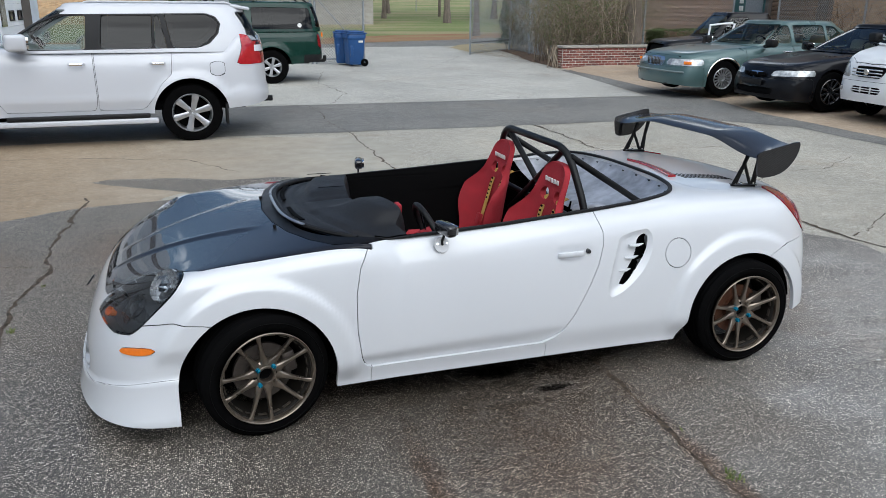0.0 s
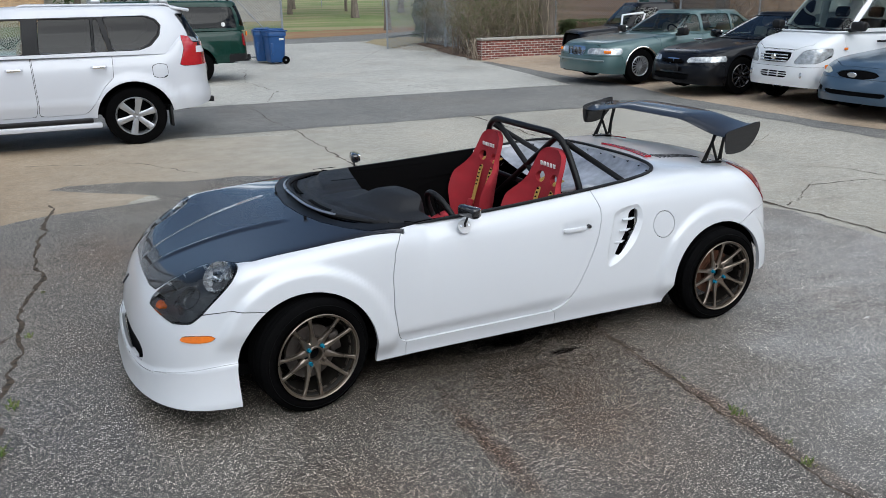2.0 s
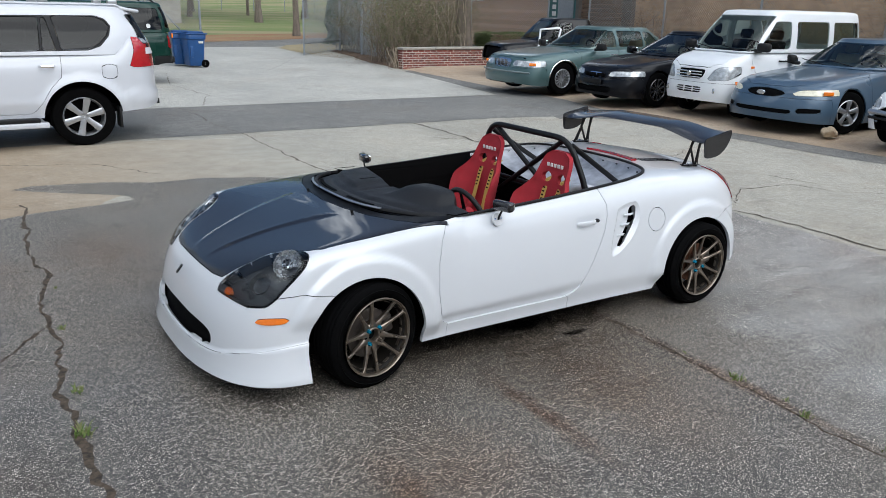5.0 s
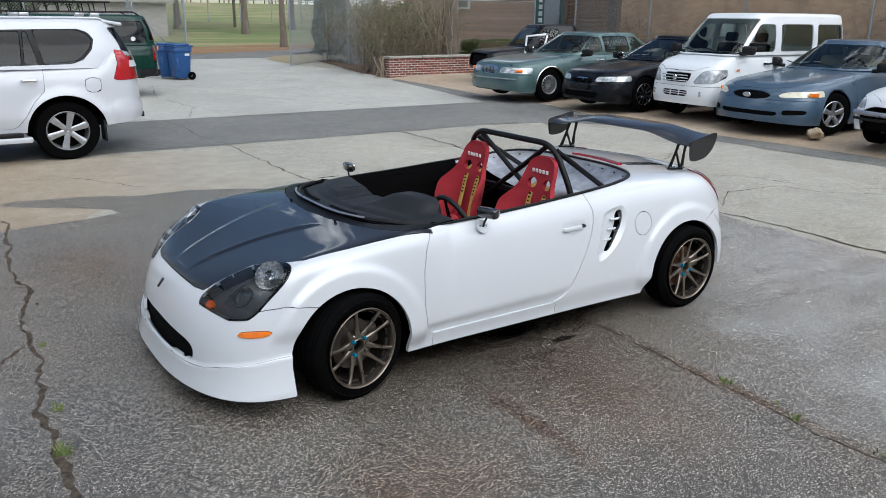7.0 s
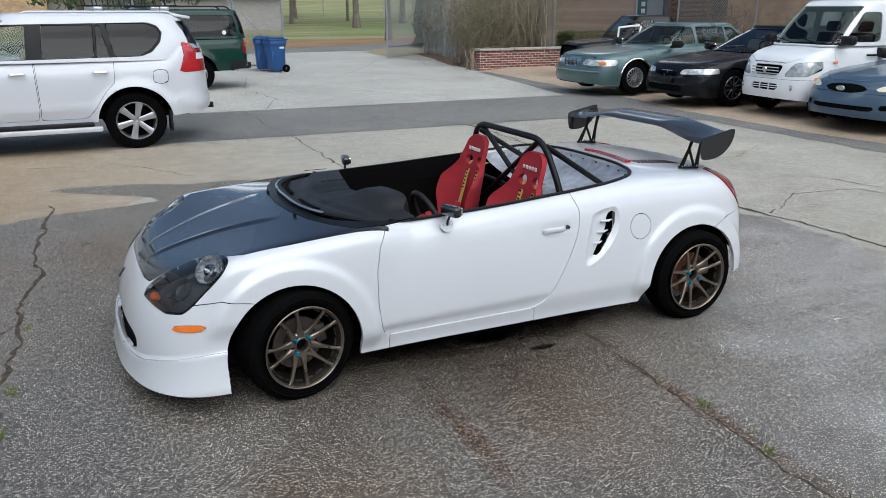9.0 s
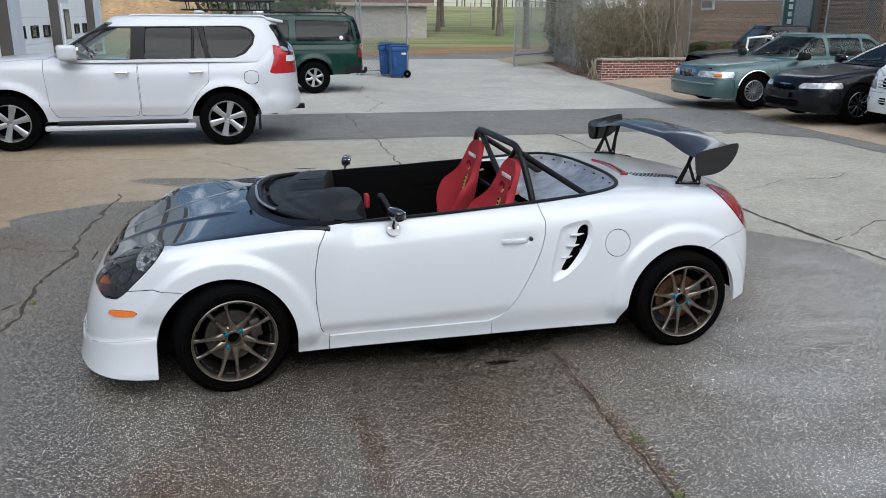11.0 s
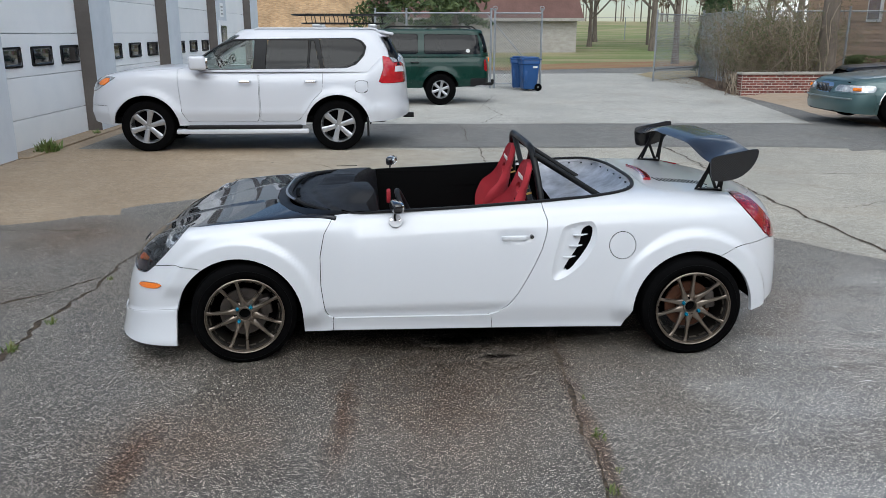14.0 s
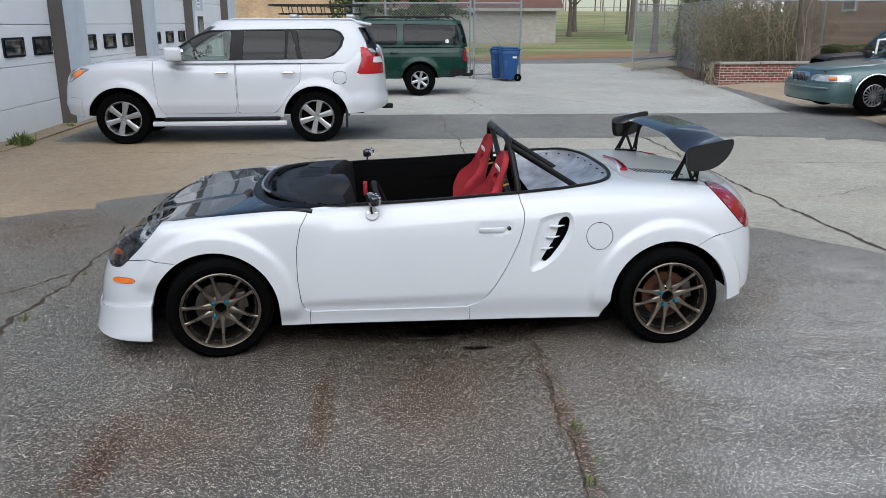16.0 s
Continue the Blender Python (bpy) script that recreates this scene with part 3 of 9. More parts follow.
# ---- the setting ----
def ragged(poly, amount, pieces=0.35, seed=0.0):
    """An outline with its edges made uneven."""
    out = []
    for (ax, ay), (bx, by) in zip(poly, poly[1:] + poly[:1]):
        n = max(1, min(60, int(math.hypot(bx - ax, by - ay) / pieces)))
        if max(abs(ax), abs(ay), abs(bx), abs(by)) > 30:
            n = 1
        for k in range(n):
            x, y = ax + (bx - ax) * k / n, ay + (by - ay) * k / n
            out.append((x + amount * noise.noise((x * 2.1, y * 2.1, seed)), y + amount * noise.noise((x * 2.1, y * 2.1, seed + 9))))
    return out


def sheet(name, poly, z, material, label, category, level=None):
    bm = bmesh.new()
    out = geometry.delaunay_2d_cdt([Vector(p) for p in poly], [], [list(range(len(poly)))], 1, 1e-5)
    vs = [bm.verts.new((v.x, v.y, z)) for v in out[0]]
    for q in out[2]:
        bm.faces.new([vs[k] for k in q])
    if level:
        bmesh.ops.subdivide_edges(bm, edges=[e for e in bm.edges if e.calc_length() > 1.5], cuts=4, use_grid_fill=True)
        bmesh.ops.triangulate(bm, faces=bm.faces[:])
        for v in bm.verts:
            v.co.z = level(v.co.x, v.co.y)
    bm.normal_update()
    bmesh.ops.reverse_faces(bm, faces=[f for f in bm.faces if f.normal.z < 0])
    ob = part(name, bm, material, smooth=0)
    return tagged(ob, label, category, kind="structure")


def rise(x, y):
    """The lawn climbs beyond the road."""
    def s(a, b, t):
        t = max(0.0, min(1.0, (t - a) / (b - a)))
        return t * t * (3 - 2 * t)
    return -0.05 + 1.1 * s(44, 95, y) + 3.2 * s(90, 190, y) + 0.25 * noise.noise((x * 0.05, y * 0.05, 2.0)) * s(45, 70, y)


xs = [-400, -200, -100, -60, -40, -25, -15, -8, 0, 8, 15, 22, 30, 40, 55, 75, 100, 150, 250, 400]
ys = [-300, -120, -50, -20, 0, 10, 20, 30, 36, 42, 46, 50, 55, 60, 66, 72, 80, 90, 100, 115, 130, 150, 175, 210, 300, 450, 700]
part_ground = part("ground", grid(np.array([[(x, y, rise(x, y)) for x in xs] for y in ys])), M["grass"])
tagged(part_ground, "broad lawn of patchy spring grass rising to a low hill", "ground", kind="structure")
lot = part("pavement", prism([(-60, -60), (20, -60), (20, 18), (13, 28), (14, 32.5), (9.6, 31), (-60, 30)], -0.045, 0.001), M["old_lot"], smooth=0)
tagged(lot, "weathered grey parking lot paving with cracks", "pavement", kind="structure")
sheet("apron", ragged([(-6.2, -9), (-4.3, -2), (-3.6, 1.6), (-1.5, 4.2), (0.6, 4.4), (1.2, 5.6), (0.8, 7.1), (-2.0, 7.4), (-3.4, 8.6), (-4.4, 12), (-6.2, 15)], 0.25, 0.4, 4), 0.003, M["tan_apron"], "tan worn concrete apron before the garage", "pavement")
sheet("asphalt_patch", ragged([(-60, -60), (3.55, -60), (3.56, -6), (3.55, -1), (3.62, 0.8), (3.05, 1.6), (2.3, 2.3), (1.2, 3.7), (0.68, 4.08), (0.2, 4.25), (-0.66, 4.58), (-1.13, 4.62), (-1.89, 4.84), (-2.36, 4.96), (-2.5, 4.8), (-2.28, 4.6), (-1.86, 4.3), (-1.58, 4.08), (-1.48, 3.9), (-1.7, 3.8), (-1.98, 3.78), (-2.46, 3.72), (-2.73, 3.6), (-2.85, 3.48), (-3.32, 3.2), (-3.25, 2.91), (-4.16, 2.51), (-60, 2.2)], 0.10, 0.25, 1), 0.004, M["asphalt_dark"], "damp dark asphalt with pale exposed stones", "pavement")
def ribbon(left, right, z, seed, uneven=0.05):
    """A band between two edge lines, both a little uneven."""
    rows = []
    for line, k in ((left, 0.0), (right, 7.0)):
        pts = []
        for (ax, ay), (bx, by) in zip(line, line[1:]):
            for q in range(24):
                x, y = ax + (bx - ax) * q / 24, ay + (by - ay) * q / 24
                pts.append((x + uneven * noise.noise((x * 2.1, y * 2.1, seed + k)), y + uneven * noise.noise((x * 2.1, y * 2.1, seed + k + 3)), z))
        rows.append(pts + [(*line[-1], z)])
    s = grid(np.array(rows))
    s.f = [q if np.cross(s.v[q[1]] - s.v[q[0]], s.v[q[2]] - s.v[q[0]])[2] > 0 else q[::-1] for q in s.f]
    return s


band = ribbon([(-5.5, 7.5), (-1, 7.5), (5.4, 7.42), (6.88, 7.16)], [(-5.5, 10.9), (-1, 10.85), (5.4, 10.75), (7.8, 10.66)], 0.0055, 2)
arm = ribbon([(6.88, 7.16), (7.72, 6.2), (7.66, 4.0), (7.66, 2.7), (7.8, 1.4), (7.95, -7)], [(8.85, 9.4), (8.7, 7.7), (8.6, 5.5), (8.6, 4.0), (8.7, 1.7), (8.8, -7)], 0.0055, 5)
upper = ribbon([(6.88, 7.16), (7.8, 10.66), (9.0, 17.3)], [(8.85, 9.4), (9.2, 10.6), (9.7, 17.3)], 0.0055, 6)
sheet("asphalt_patch", [(6.5, 6.9), (7.2, 7.1), (9.2, 9.5), (8.7, 9.9), (6.9, 8.0)], 0.0032, M["asphalt_strip"], "worn patch of grey asphalt where two strips meet", "pavement")
strip = part("asphalt_strip", join(band, arm, upper), M["asphalt_strip"], smooth=0)
tagged(strip, "patched strip of darker asphalt across the lot", "pavement", kind="structure")
sheet("concrete_drive", ragged([(-6, 10.95), (0, 10.85), (7.72, 10.72), (8.4, 14), (9.0, 17.4), (9.9, 21.2), (9.0, 24.9), (9.6, 30.6), (2, 30.2), (-6, 29.9)], 0.04, 0.4, 3), 0.007, M["concrete"], "pale concrete drive that leads to the gate", "pavement")
sheet("dirt_verge", ragged([(8.3, -9), (19, -9), (19, 18.4), (9.3, 18.3), (9.1, 15.2), (8.75, 12.0), (8.85, 10.5), (8.65, 9.25), (8.3, 7.7), (8.2, 4.5), (8.32, 3.2), (8.36, 1.7)], 0.06, 0.3, 5), 0.0085, M["tan_verge"], "bare tan ground under the row of parked cars", "ground", lambda x, y: 0.0085 + 0.062 * max(0.0, min(1.0, (x - 9.3) / 0.9)))
sheet("planting_bed", ragged([(9.2, 18.2), (19, 18.2), (19, 26), (12.2, 28.4), (11.0, 27.6), (10.3, 23.5), (9.6, 21.0)], 0.15, 0.4, 6), 0.02, M["leaf_soil"], "brown planting bed with fallen leaves", "ground")
sheet("dry_verge", ragged([(9.3, 25.2), (11.4, 27.8), (14.5, 30.5), (14.0, 33.8), (10.8, 31.8), (9.6, 29.5)], 0.1, 0.4, 7), 0.010, M["straw"], "strip of dry straw-coloured grass", "ground")
sheet("road", [(-60, 29.6), (3, 29.8), (9.5, 30.4), (13, 32.6), (22, 37.6), (70, 52), (70, 57.5), (20, 41.8), (12, 37.0), (5, 33.4), (-60, 33)], 0.004, M["asphalt_strip"], "grey asphalt lane outside the gate", "road")
sheet("soil_bank", ragged([(-20, 33.2), (5, 33.4), (12, 37.0), (20, 41.8), (34, 46.5), (30, 49.5), (20, 46.6), (14, 45.2), (10, 42.5), (6.5, 40.5), (4.5, 37.5), (-20, 36.5)], 0.9, 0.6, 8), 0.012, M["red_soil"], "bare red soil along the lawn's edge", "ground")


def crack_line(points, width, z, seed, label="dark weathered crack in the paving"):
    """A jagged crack, as a narrow sunk-looking ribbon."""
    path = []
    for (ax, ay), (bx, by) in zip(points, points[1:]):
        n = max(2, int(math.hypot(bx - ax, by - ay) / 0.05))
        for k in range(n):
            path.append((ax + (bx - ax) * k / n, ay + (by - ay) * k / n))
    rnd = random.Random(seed)
    left, right = [], []
    for k, (x, y) in enumerate(path):
        dx, dy = path[min(k + 1, len(path) - 1)][0] - path[max(k - 1, 0)][0], path[min(k + 1, len(path) - 1)][1] - path[max(k - 1, 0)][1]
        ln = math.hypot(dx, dy) or 1
        nx, ny = -dy / ln, dx / ln
        off = 0.06 * noise.noise((x * 3, y * 3, seed)) + 0.035 * noise.noise((x * 11, y * 11, seed))
        w = width * (0.35 + 0.9 * rnd.random()) * (0.6 + abs(noise.noise((x * 2, y * 2, seed + 5))) * 1.6)
        left.append((x + nx * (off + w), y + ny * (off + w), z))
        right.append((x + nx * (off - w), y + ny * (off - w), z))
    ob = part("crack", grid(np.array([right, left])), M["crack"], smooth=0)
    return tagged(ob, label, "crack", kind="structure")


crack_line([(-2.48, 4.1), (-2.58, 2.74), (-2.55, 2.08), (-2.48, 1.83), (-2.62, 1.34), (-2.6, 0.79), (-2.65, -0.08), (-2.64, -1.0), (-2.7, -2.8)], 0.019, 0.006, 1)
crack_line([(-2.6, 0.9), (-2.9, 0.4), (-4.2, -0.9), (-6, -2.2)], 0.012, 0.006, 2)
crack_line([(-2.48, 1.9), (-3.2, 2.2), (-4.8, 2.35)], 0.007, 0.006, 3)
crack_line([(0.48, -0.5), (0.49, -1.2), (0.46, -1.8), (0.45, -2.5), (0.43, -4.0)], 0.010, 0.006, 4)
crack_line([(3.74, 7.4), (3.68, 5.6), (3.62, 3.6), (3.62, 2.2), (3.66, 1.0), (3.75, 0.4), (3.71, -0.8), (3.7, -4.0)], 0.018, 0.0065, 5, "dirt-filled joint between two paving slabs")
crack_line([(3.75, 0.95), (4.61, 1.45), (5.41, 1.35), (5.53, 0.92), (6.05, 0.44), (7.3, -0.3)], 0.007, 0.004, 6)
crack_line([(5.2, 2.3), (5.61, 1.81), (5.67, 1.38), (5.85, 0.91), (6.36, 0.61), (7.5, 0.5)], 0.006, 0.004, 7)
crack_line([(4.2, 2.9), (5.0, 3.4), (5.6, 3.3), (6.6, 3.9)], 0.006, 0.004, 8)
crack_line([(0.78, 7.5), (0.73, 6.7), (0.72, 5.6), (0.76, 4.2)], 0.013, 0.004, 9, "dirt-filled joint between two paving slabs")
crack_line([(0.62, 10.8), (0.70, 9.6), (0.62, 8.4), (0.78, 7.5)], 0.009, 0.0062, 19)
crack_line([(3.2, 6.0), (4.6, 5.0), (6.6, 4.9)], 0.006, 0.004, 10)
crack_line([(1.1, 10.9), (1.7, 12.6), (1.5, 15), (2.2, 18.5)], 0.008, 0.0085, 11)
crack_line([(5.0, 10.9), (4.6, 12.2), (3.9, 13.6), (3.0, 15.5)], 0.006, 0.0085, 12)
crack_line([(4.4, 15.8), (6.4, 16.2), (8.2, 15.9)], 0.008, 0.0085, 13)
crack_line([(3.4, 17.2), (4.6, 17.6), (6.0, 19.8), (8.5, 24.6)], 0.007, 0.0085, 14)
crack_line([(-1.0, 5.0), (-1.6, 5.9), (-3.1, 6.4), (-5.8, 6.3)], 0.006, 0.0045, 15)
crack_line([(-5.9, 4.9), (-5.9, 8.5), (-5.92, 12)], 0.02, 0.0045, 16)


def stain(points, width, seed):
    """A long rust-brown run on the asphalt."""
    n = 40
    rows = []
    for k in range(n):
        u = k / (n - 1) * (len(points) - 1)
        i = min(int(u), len(points) - 2)
        x = points[i][0] + (points[i + 1][0] - points[i][0]) * (u - i)
        y = points[i][1] + (points[i + 1][1] - points[i][1]) * (u - i)
        w = width * math.sin(math.pi * (k + 0.6) / (n + 0.2)) ** 0.5 * (0.7 + 0.5 * noise.noise((x * 5, y * 5, seed)))
        rows.append([(x - w + 0.02 * noise.noise((y * 9, 1, seed)), y, 0.0052), (x + w + 0.02 * noise.noise((y * 9, 4, seed)), y, 0.0052)])
    ob = part("stain", grid(np.array(rows)), M["rust_stain"], smooth=0)
    return tagged(ob, "rusty brown stain on dark asphalt", "stain", kind="structure")


stain([(-0.65, -0.8), (-0.65, -1.5), (-0.70, -2.2)], 0.10, 3)
stain([(-1.55, -1.3), (-1.57, -1.9), (-1.62, -2.6)], 0.15, 5)
stain([(0.48, -0.55), (0.48, -1.4), (0.46, -2.9)], 0.085, 7)


def garage():
    """A row of white roller doors between brown-sided pilasters."""
    back = part("wall_west", box(-6.9, -6.32, -16.0, 26.4, 0.0, 5.2), M["garage_grey"], smooth=0)
    tagged(back, "white garage wall with roller doors", "wall", kind="structure")
    bays = []
    pil = [(5.5, 6.55), (9.75, 10.8), (14.35, 15.4), (19.2, 20.6), (24.4, 25.9)]
    for k, (y0, y1) in enumerate(pil):
        p = thing("pilaster", "garage pilaster with pale front and brown side", "pilaster", kind="structure")
        part("core", box(-6.32, -5.965, y0 + 0.006, y1, 0.0, 5.2, 0.006), M["garage_grey"], p, smooth=0)
        # thin facing that makes the south side much darker than the front
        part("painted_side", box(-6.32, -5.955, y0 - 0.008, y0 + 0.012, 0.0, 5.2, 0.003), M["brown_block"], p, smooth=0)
        if k + 1 < len(pil):
            bays.append((y1, pil[k + 1][0]))
    for k, (y0, y1) in enumerate(bays):
        d = thing("roller_door", "white sectional garage door with small dark windows", "garage door", kind="structure")
        lines = (0.0, 0.48, 1.10, 1.74, 2.36, 2.98, 3.6)
        for a, b in zip(lines, lines[1:]):
            part("panel", box(-6.26, -6.2, y0 + 0.004, y1 - 0.012, a + 0.004, b - 0.004, 0.008), M["garage_white"], d, smooth=0)
        n = 3
        wide = (y1 - y0) / n
        for j in range(n):
            c = y0 + wide * (j + 0.5) + 0.08
            w = part("window", merge(box(-6.204, -6.185, c - 0.36, c + 0.36, 1.245, 1.545, 0.03)), M["black_plastic"], d, "small dark window in the door", 30)
            part("pane", box(-6.186, -6.182, c - 0.32, c + 0.32, 1.275, 1.515, 0.02), M["gloss_black"], w)
        part("lintel", box(-6.3, -6.19, y0, y1, 3.6, 5.2), M["garage_grey"], d, smooth=0)
        part("seal", box(-6.25, -6.205, y0 + 0.01, y1 - 0.015, 0.0, 0.012), M["black_plastic"], d, smooth=0)
    e = thing("door_1", "white side door with dark-framed window", "door", kind="structure")
    part("leaf", box(-5.962, -5.93, 19.45, 20.45, 0.05, 2.1, 0.01), M["garage_white"], e, smooth=0)
    part("window_frame", box(-5.93, -5.91, 19.62, 20.3, 1.15, 1.95, 0.01), M["gloss_black"], e, smooth=0)
    part("pane", box(-5.911, -5.907, 19.70, 20.22, 1.22, 1.88, 0.005), M["lamp_body"], e, smooth=0)
    s = thing("wall_sign", "small pale sign with faded lines", "sign", kind="structure")
    part("board", box(-5.962, -5.945, 19.75, 20.15, 2.2, 2.6, 0.004), M["garage_white"], s, smooth=0)
    for j in range(3):
        part("line", box(-5.945, -5.942, 19.82, 20.08, 2.27 + 0.1 * j, 2.31 + 0.1 * j), M["galvanised"], s, smooth=0)
    part_kerb = part("threshold", box(-6.2, -5.8, 6.55, 24.4, 0.0, 0.03, 0.01), M["tan_apron"], smooth=0)
    tagged(part_kerb, "low concrete threshold along the doors", "threshold", kind="structure")


garage()


# chain-link fences
def wire_panel(p, q, z0, z1, gap=0.085, thick=0.0048):
    """Diamond mesh between two posts, as crossing wires."""
    p, q = Vector(p), Vector(q)
    length, high = (q - p).length, z1 - z0
    d = (q - p) / length
    side = Vector((-d.y, d.x, 0))
    v, f = [], []
    n = int((length + high) / gap) + 1
    for k in range(n):
        for lean in (1, -1):
            s0 = k * gap - (high if lean > 0 else 0)
            a, b = (s0, 0.0), (s0 + lean * high, high)
            pts = []
            lo, hi = 0.0, 1.0
            dx = b[0] - a[0]
            t0, t1 = sorted(((0 - a[0]) / dx, (length - a[0]) / dx))
            lo, hi = max(lo, t0), min(hi, t1)
            if hi - lo < 0.02:
                continue
            e = [p + d * (a[0] + dx * t) + Vector((0, 0, z0 + high * t)) for t in (lo, hi)]
            base = len(v)
            for c in e:
                v += [tuple(c + side * thick + Vector((0, 0, thick))), tuple(c - side * thick + Vector((0, 0, thick))), tuple(c - Vector((0, 0, 1.2 * thick)))]
            f += [(base, base + 1, base + 4, base + 3), (base + 1, base + 2, base + 5, base + 4), (base + 2, base, base + 3, base + 5)]
    return Soup(v, f)


def fence(name, label, points, high, posts=True, rails=(0.0,), post_r=0.036, low=0.05):
    th = thing(name, label, "fence", kind="structure")
    for a, b in zip(points, points[1:]):
        wire = part("wire_mesh", wire_panel((*a, 0), (*b, 0), low, high - 0.03), M["galvanised"], th, "diamond wire mesh", 0)
        tagged(wire, kind="stuff")
        part("top_rail", tube([(*a, high - 0.02), (*b, high - 0.02)], 0.021, 8), M["galvanised"], th)
        for r in rails[1:]:
            part("rail", tube([(*a, r), (*b, r)], 0.021, 8), M["galvanised"], th)
    if posts:
        for x, y in points:
            po = part("post", tube([(x, y, 0), (x, y, high + 0.06)], post_r, 12), M["galvanised"], th)
            part("post_cap", shifted(lathe([(0.0, 0.001), (-0.03, post_r * 0.8), (-0.045, post_r * 1.15), (-0.01 - 0.07, post_r * 1.1)], 12, "Z"), pose(x, y, high + 0.05, 180)), M["galvanised"], po)
    return th


fence("boundary_fence", "grey chain-link boundary fence with steel posts", [(-1.4, 21.3), (-0.4, 21.2), (2.3, 21.0)], 2.38)
g1 = fence("gate", "closed chain-link gate leaf with diagonal brace", [(2.42, 20.98), (3.92, 20.95)], 2.38, True, (0.0, 0.16))
part("brace", tube([(2.15, 20.95, 2.33), (3.3, 20.93, 1.05)], 0.018, 8), M["galvanised"], g1)
for px in (2.42, 3.92):
    part("ring", tube([(px + 0.07 * math.cos(a), 20.97, 2.50 + 0.07 * math.sin(a)) for a in np.linspace(0, 6.28, 14, endpoint=False)], 0.012, 6, True), M["galvanised"], g1)
fence("open_gate", "open chain-link gate leaf on a tall post", [(8.78, 24.6), (11.5, 27.3)], 2.45, True, (0.0, 0.45))
fence("side_fence", "chain-link fence run beside the drive, overgrown by shrubs", [(11.5, 27.3), (11.2, 24.6), (10.75, 21.7)], 2.5, True, (0.0,), 0.045)
fence("back_fence", "chain-link fence with dark top rail behind the wall", [(10.75, 21.7), (14.2, 21.4), (17.6, 21.0)], 2.48)
fence("yard_fence", "chain-link fence along the building behind the cars", [(17.4, 18.4), (17.2, 14.6), (17.0, 10.8), (16.8, 7.0), (16.6, 3.2), (16.4, -0.6), (16.2, -4.4)], 2.9)


def far_house():
    h = thing("house", "old house with big brown shingle roof and stone base", "house", pose(0, 60, 0.25))
    part("wall", box(-13, 13.2, 0, 8, -0.5, 2.55), M["grey_stone"], h, smooth=0)
    bm = bmesh.new()
    pts = [(-13.6, -0.5, 2.5), (13.7, -0.5, 2.5), (13.7, 8.6, 2.5), (-13.6, 8.6, 2.5), (-13.6, 0.9, 5.6), (13.0, 0.9, 5.6), (13.0, 7.2, 5.6), (-13.6, 7.2, 5.6), (-13.6, 4.0, 8.6), (12.2, 4.0, 8.6)]
    vs = [bm.verts.new(p) for p in pts]
    for q in ((0, 1, 5, 4), (4, 5, 9, 8), (2, 3, 7, 6), (6, 7, 8, 9), (1, 2, 6, 5), (5, 6, 9), (3, 0, 4, 7), (7, 4, 8), (0, 3, 2, 1)):
        bm.faces.new([vs[k] for k in q])
    part("roof", bm, M["brown_roof"], h, "brown shingle roof", 0)
    part("eave", box(-13.6, 13.7, -0.6, -0.45, 2.38, 2.62), M["cap_stone"], h, smooth=0)
    part("gable_brick", box(-13.9, -3.5, -0.95, -0.5, -0.4, 7.5), M["tan_brick"], h, "tan brick wall", 0)
    return h


far_house()


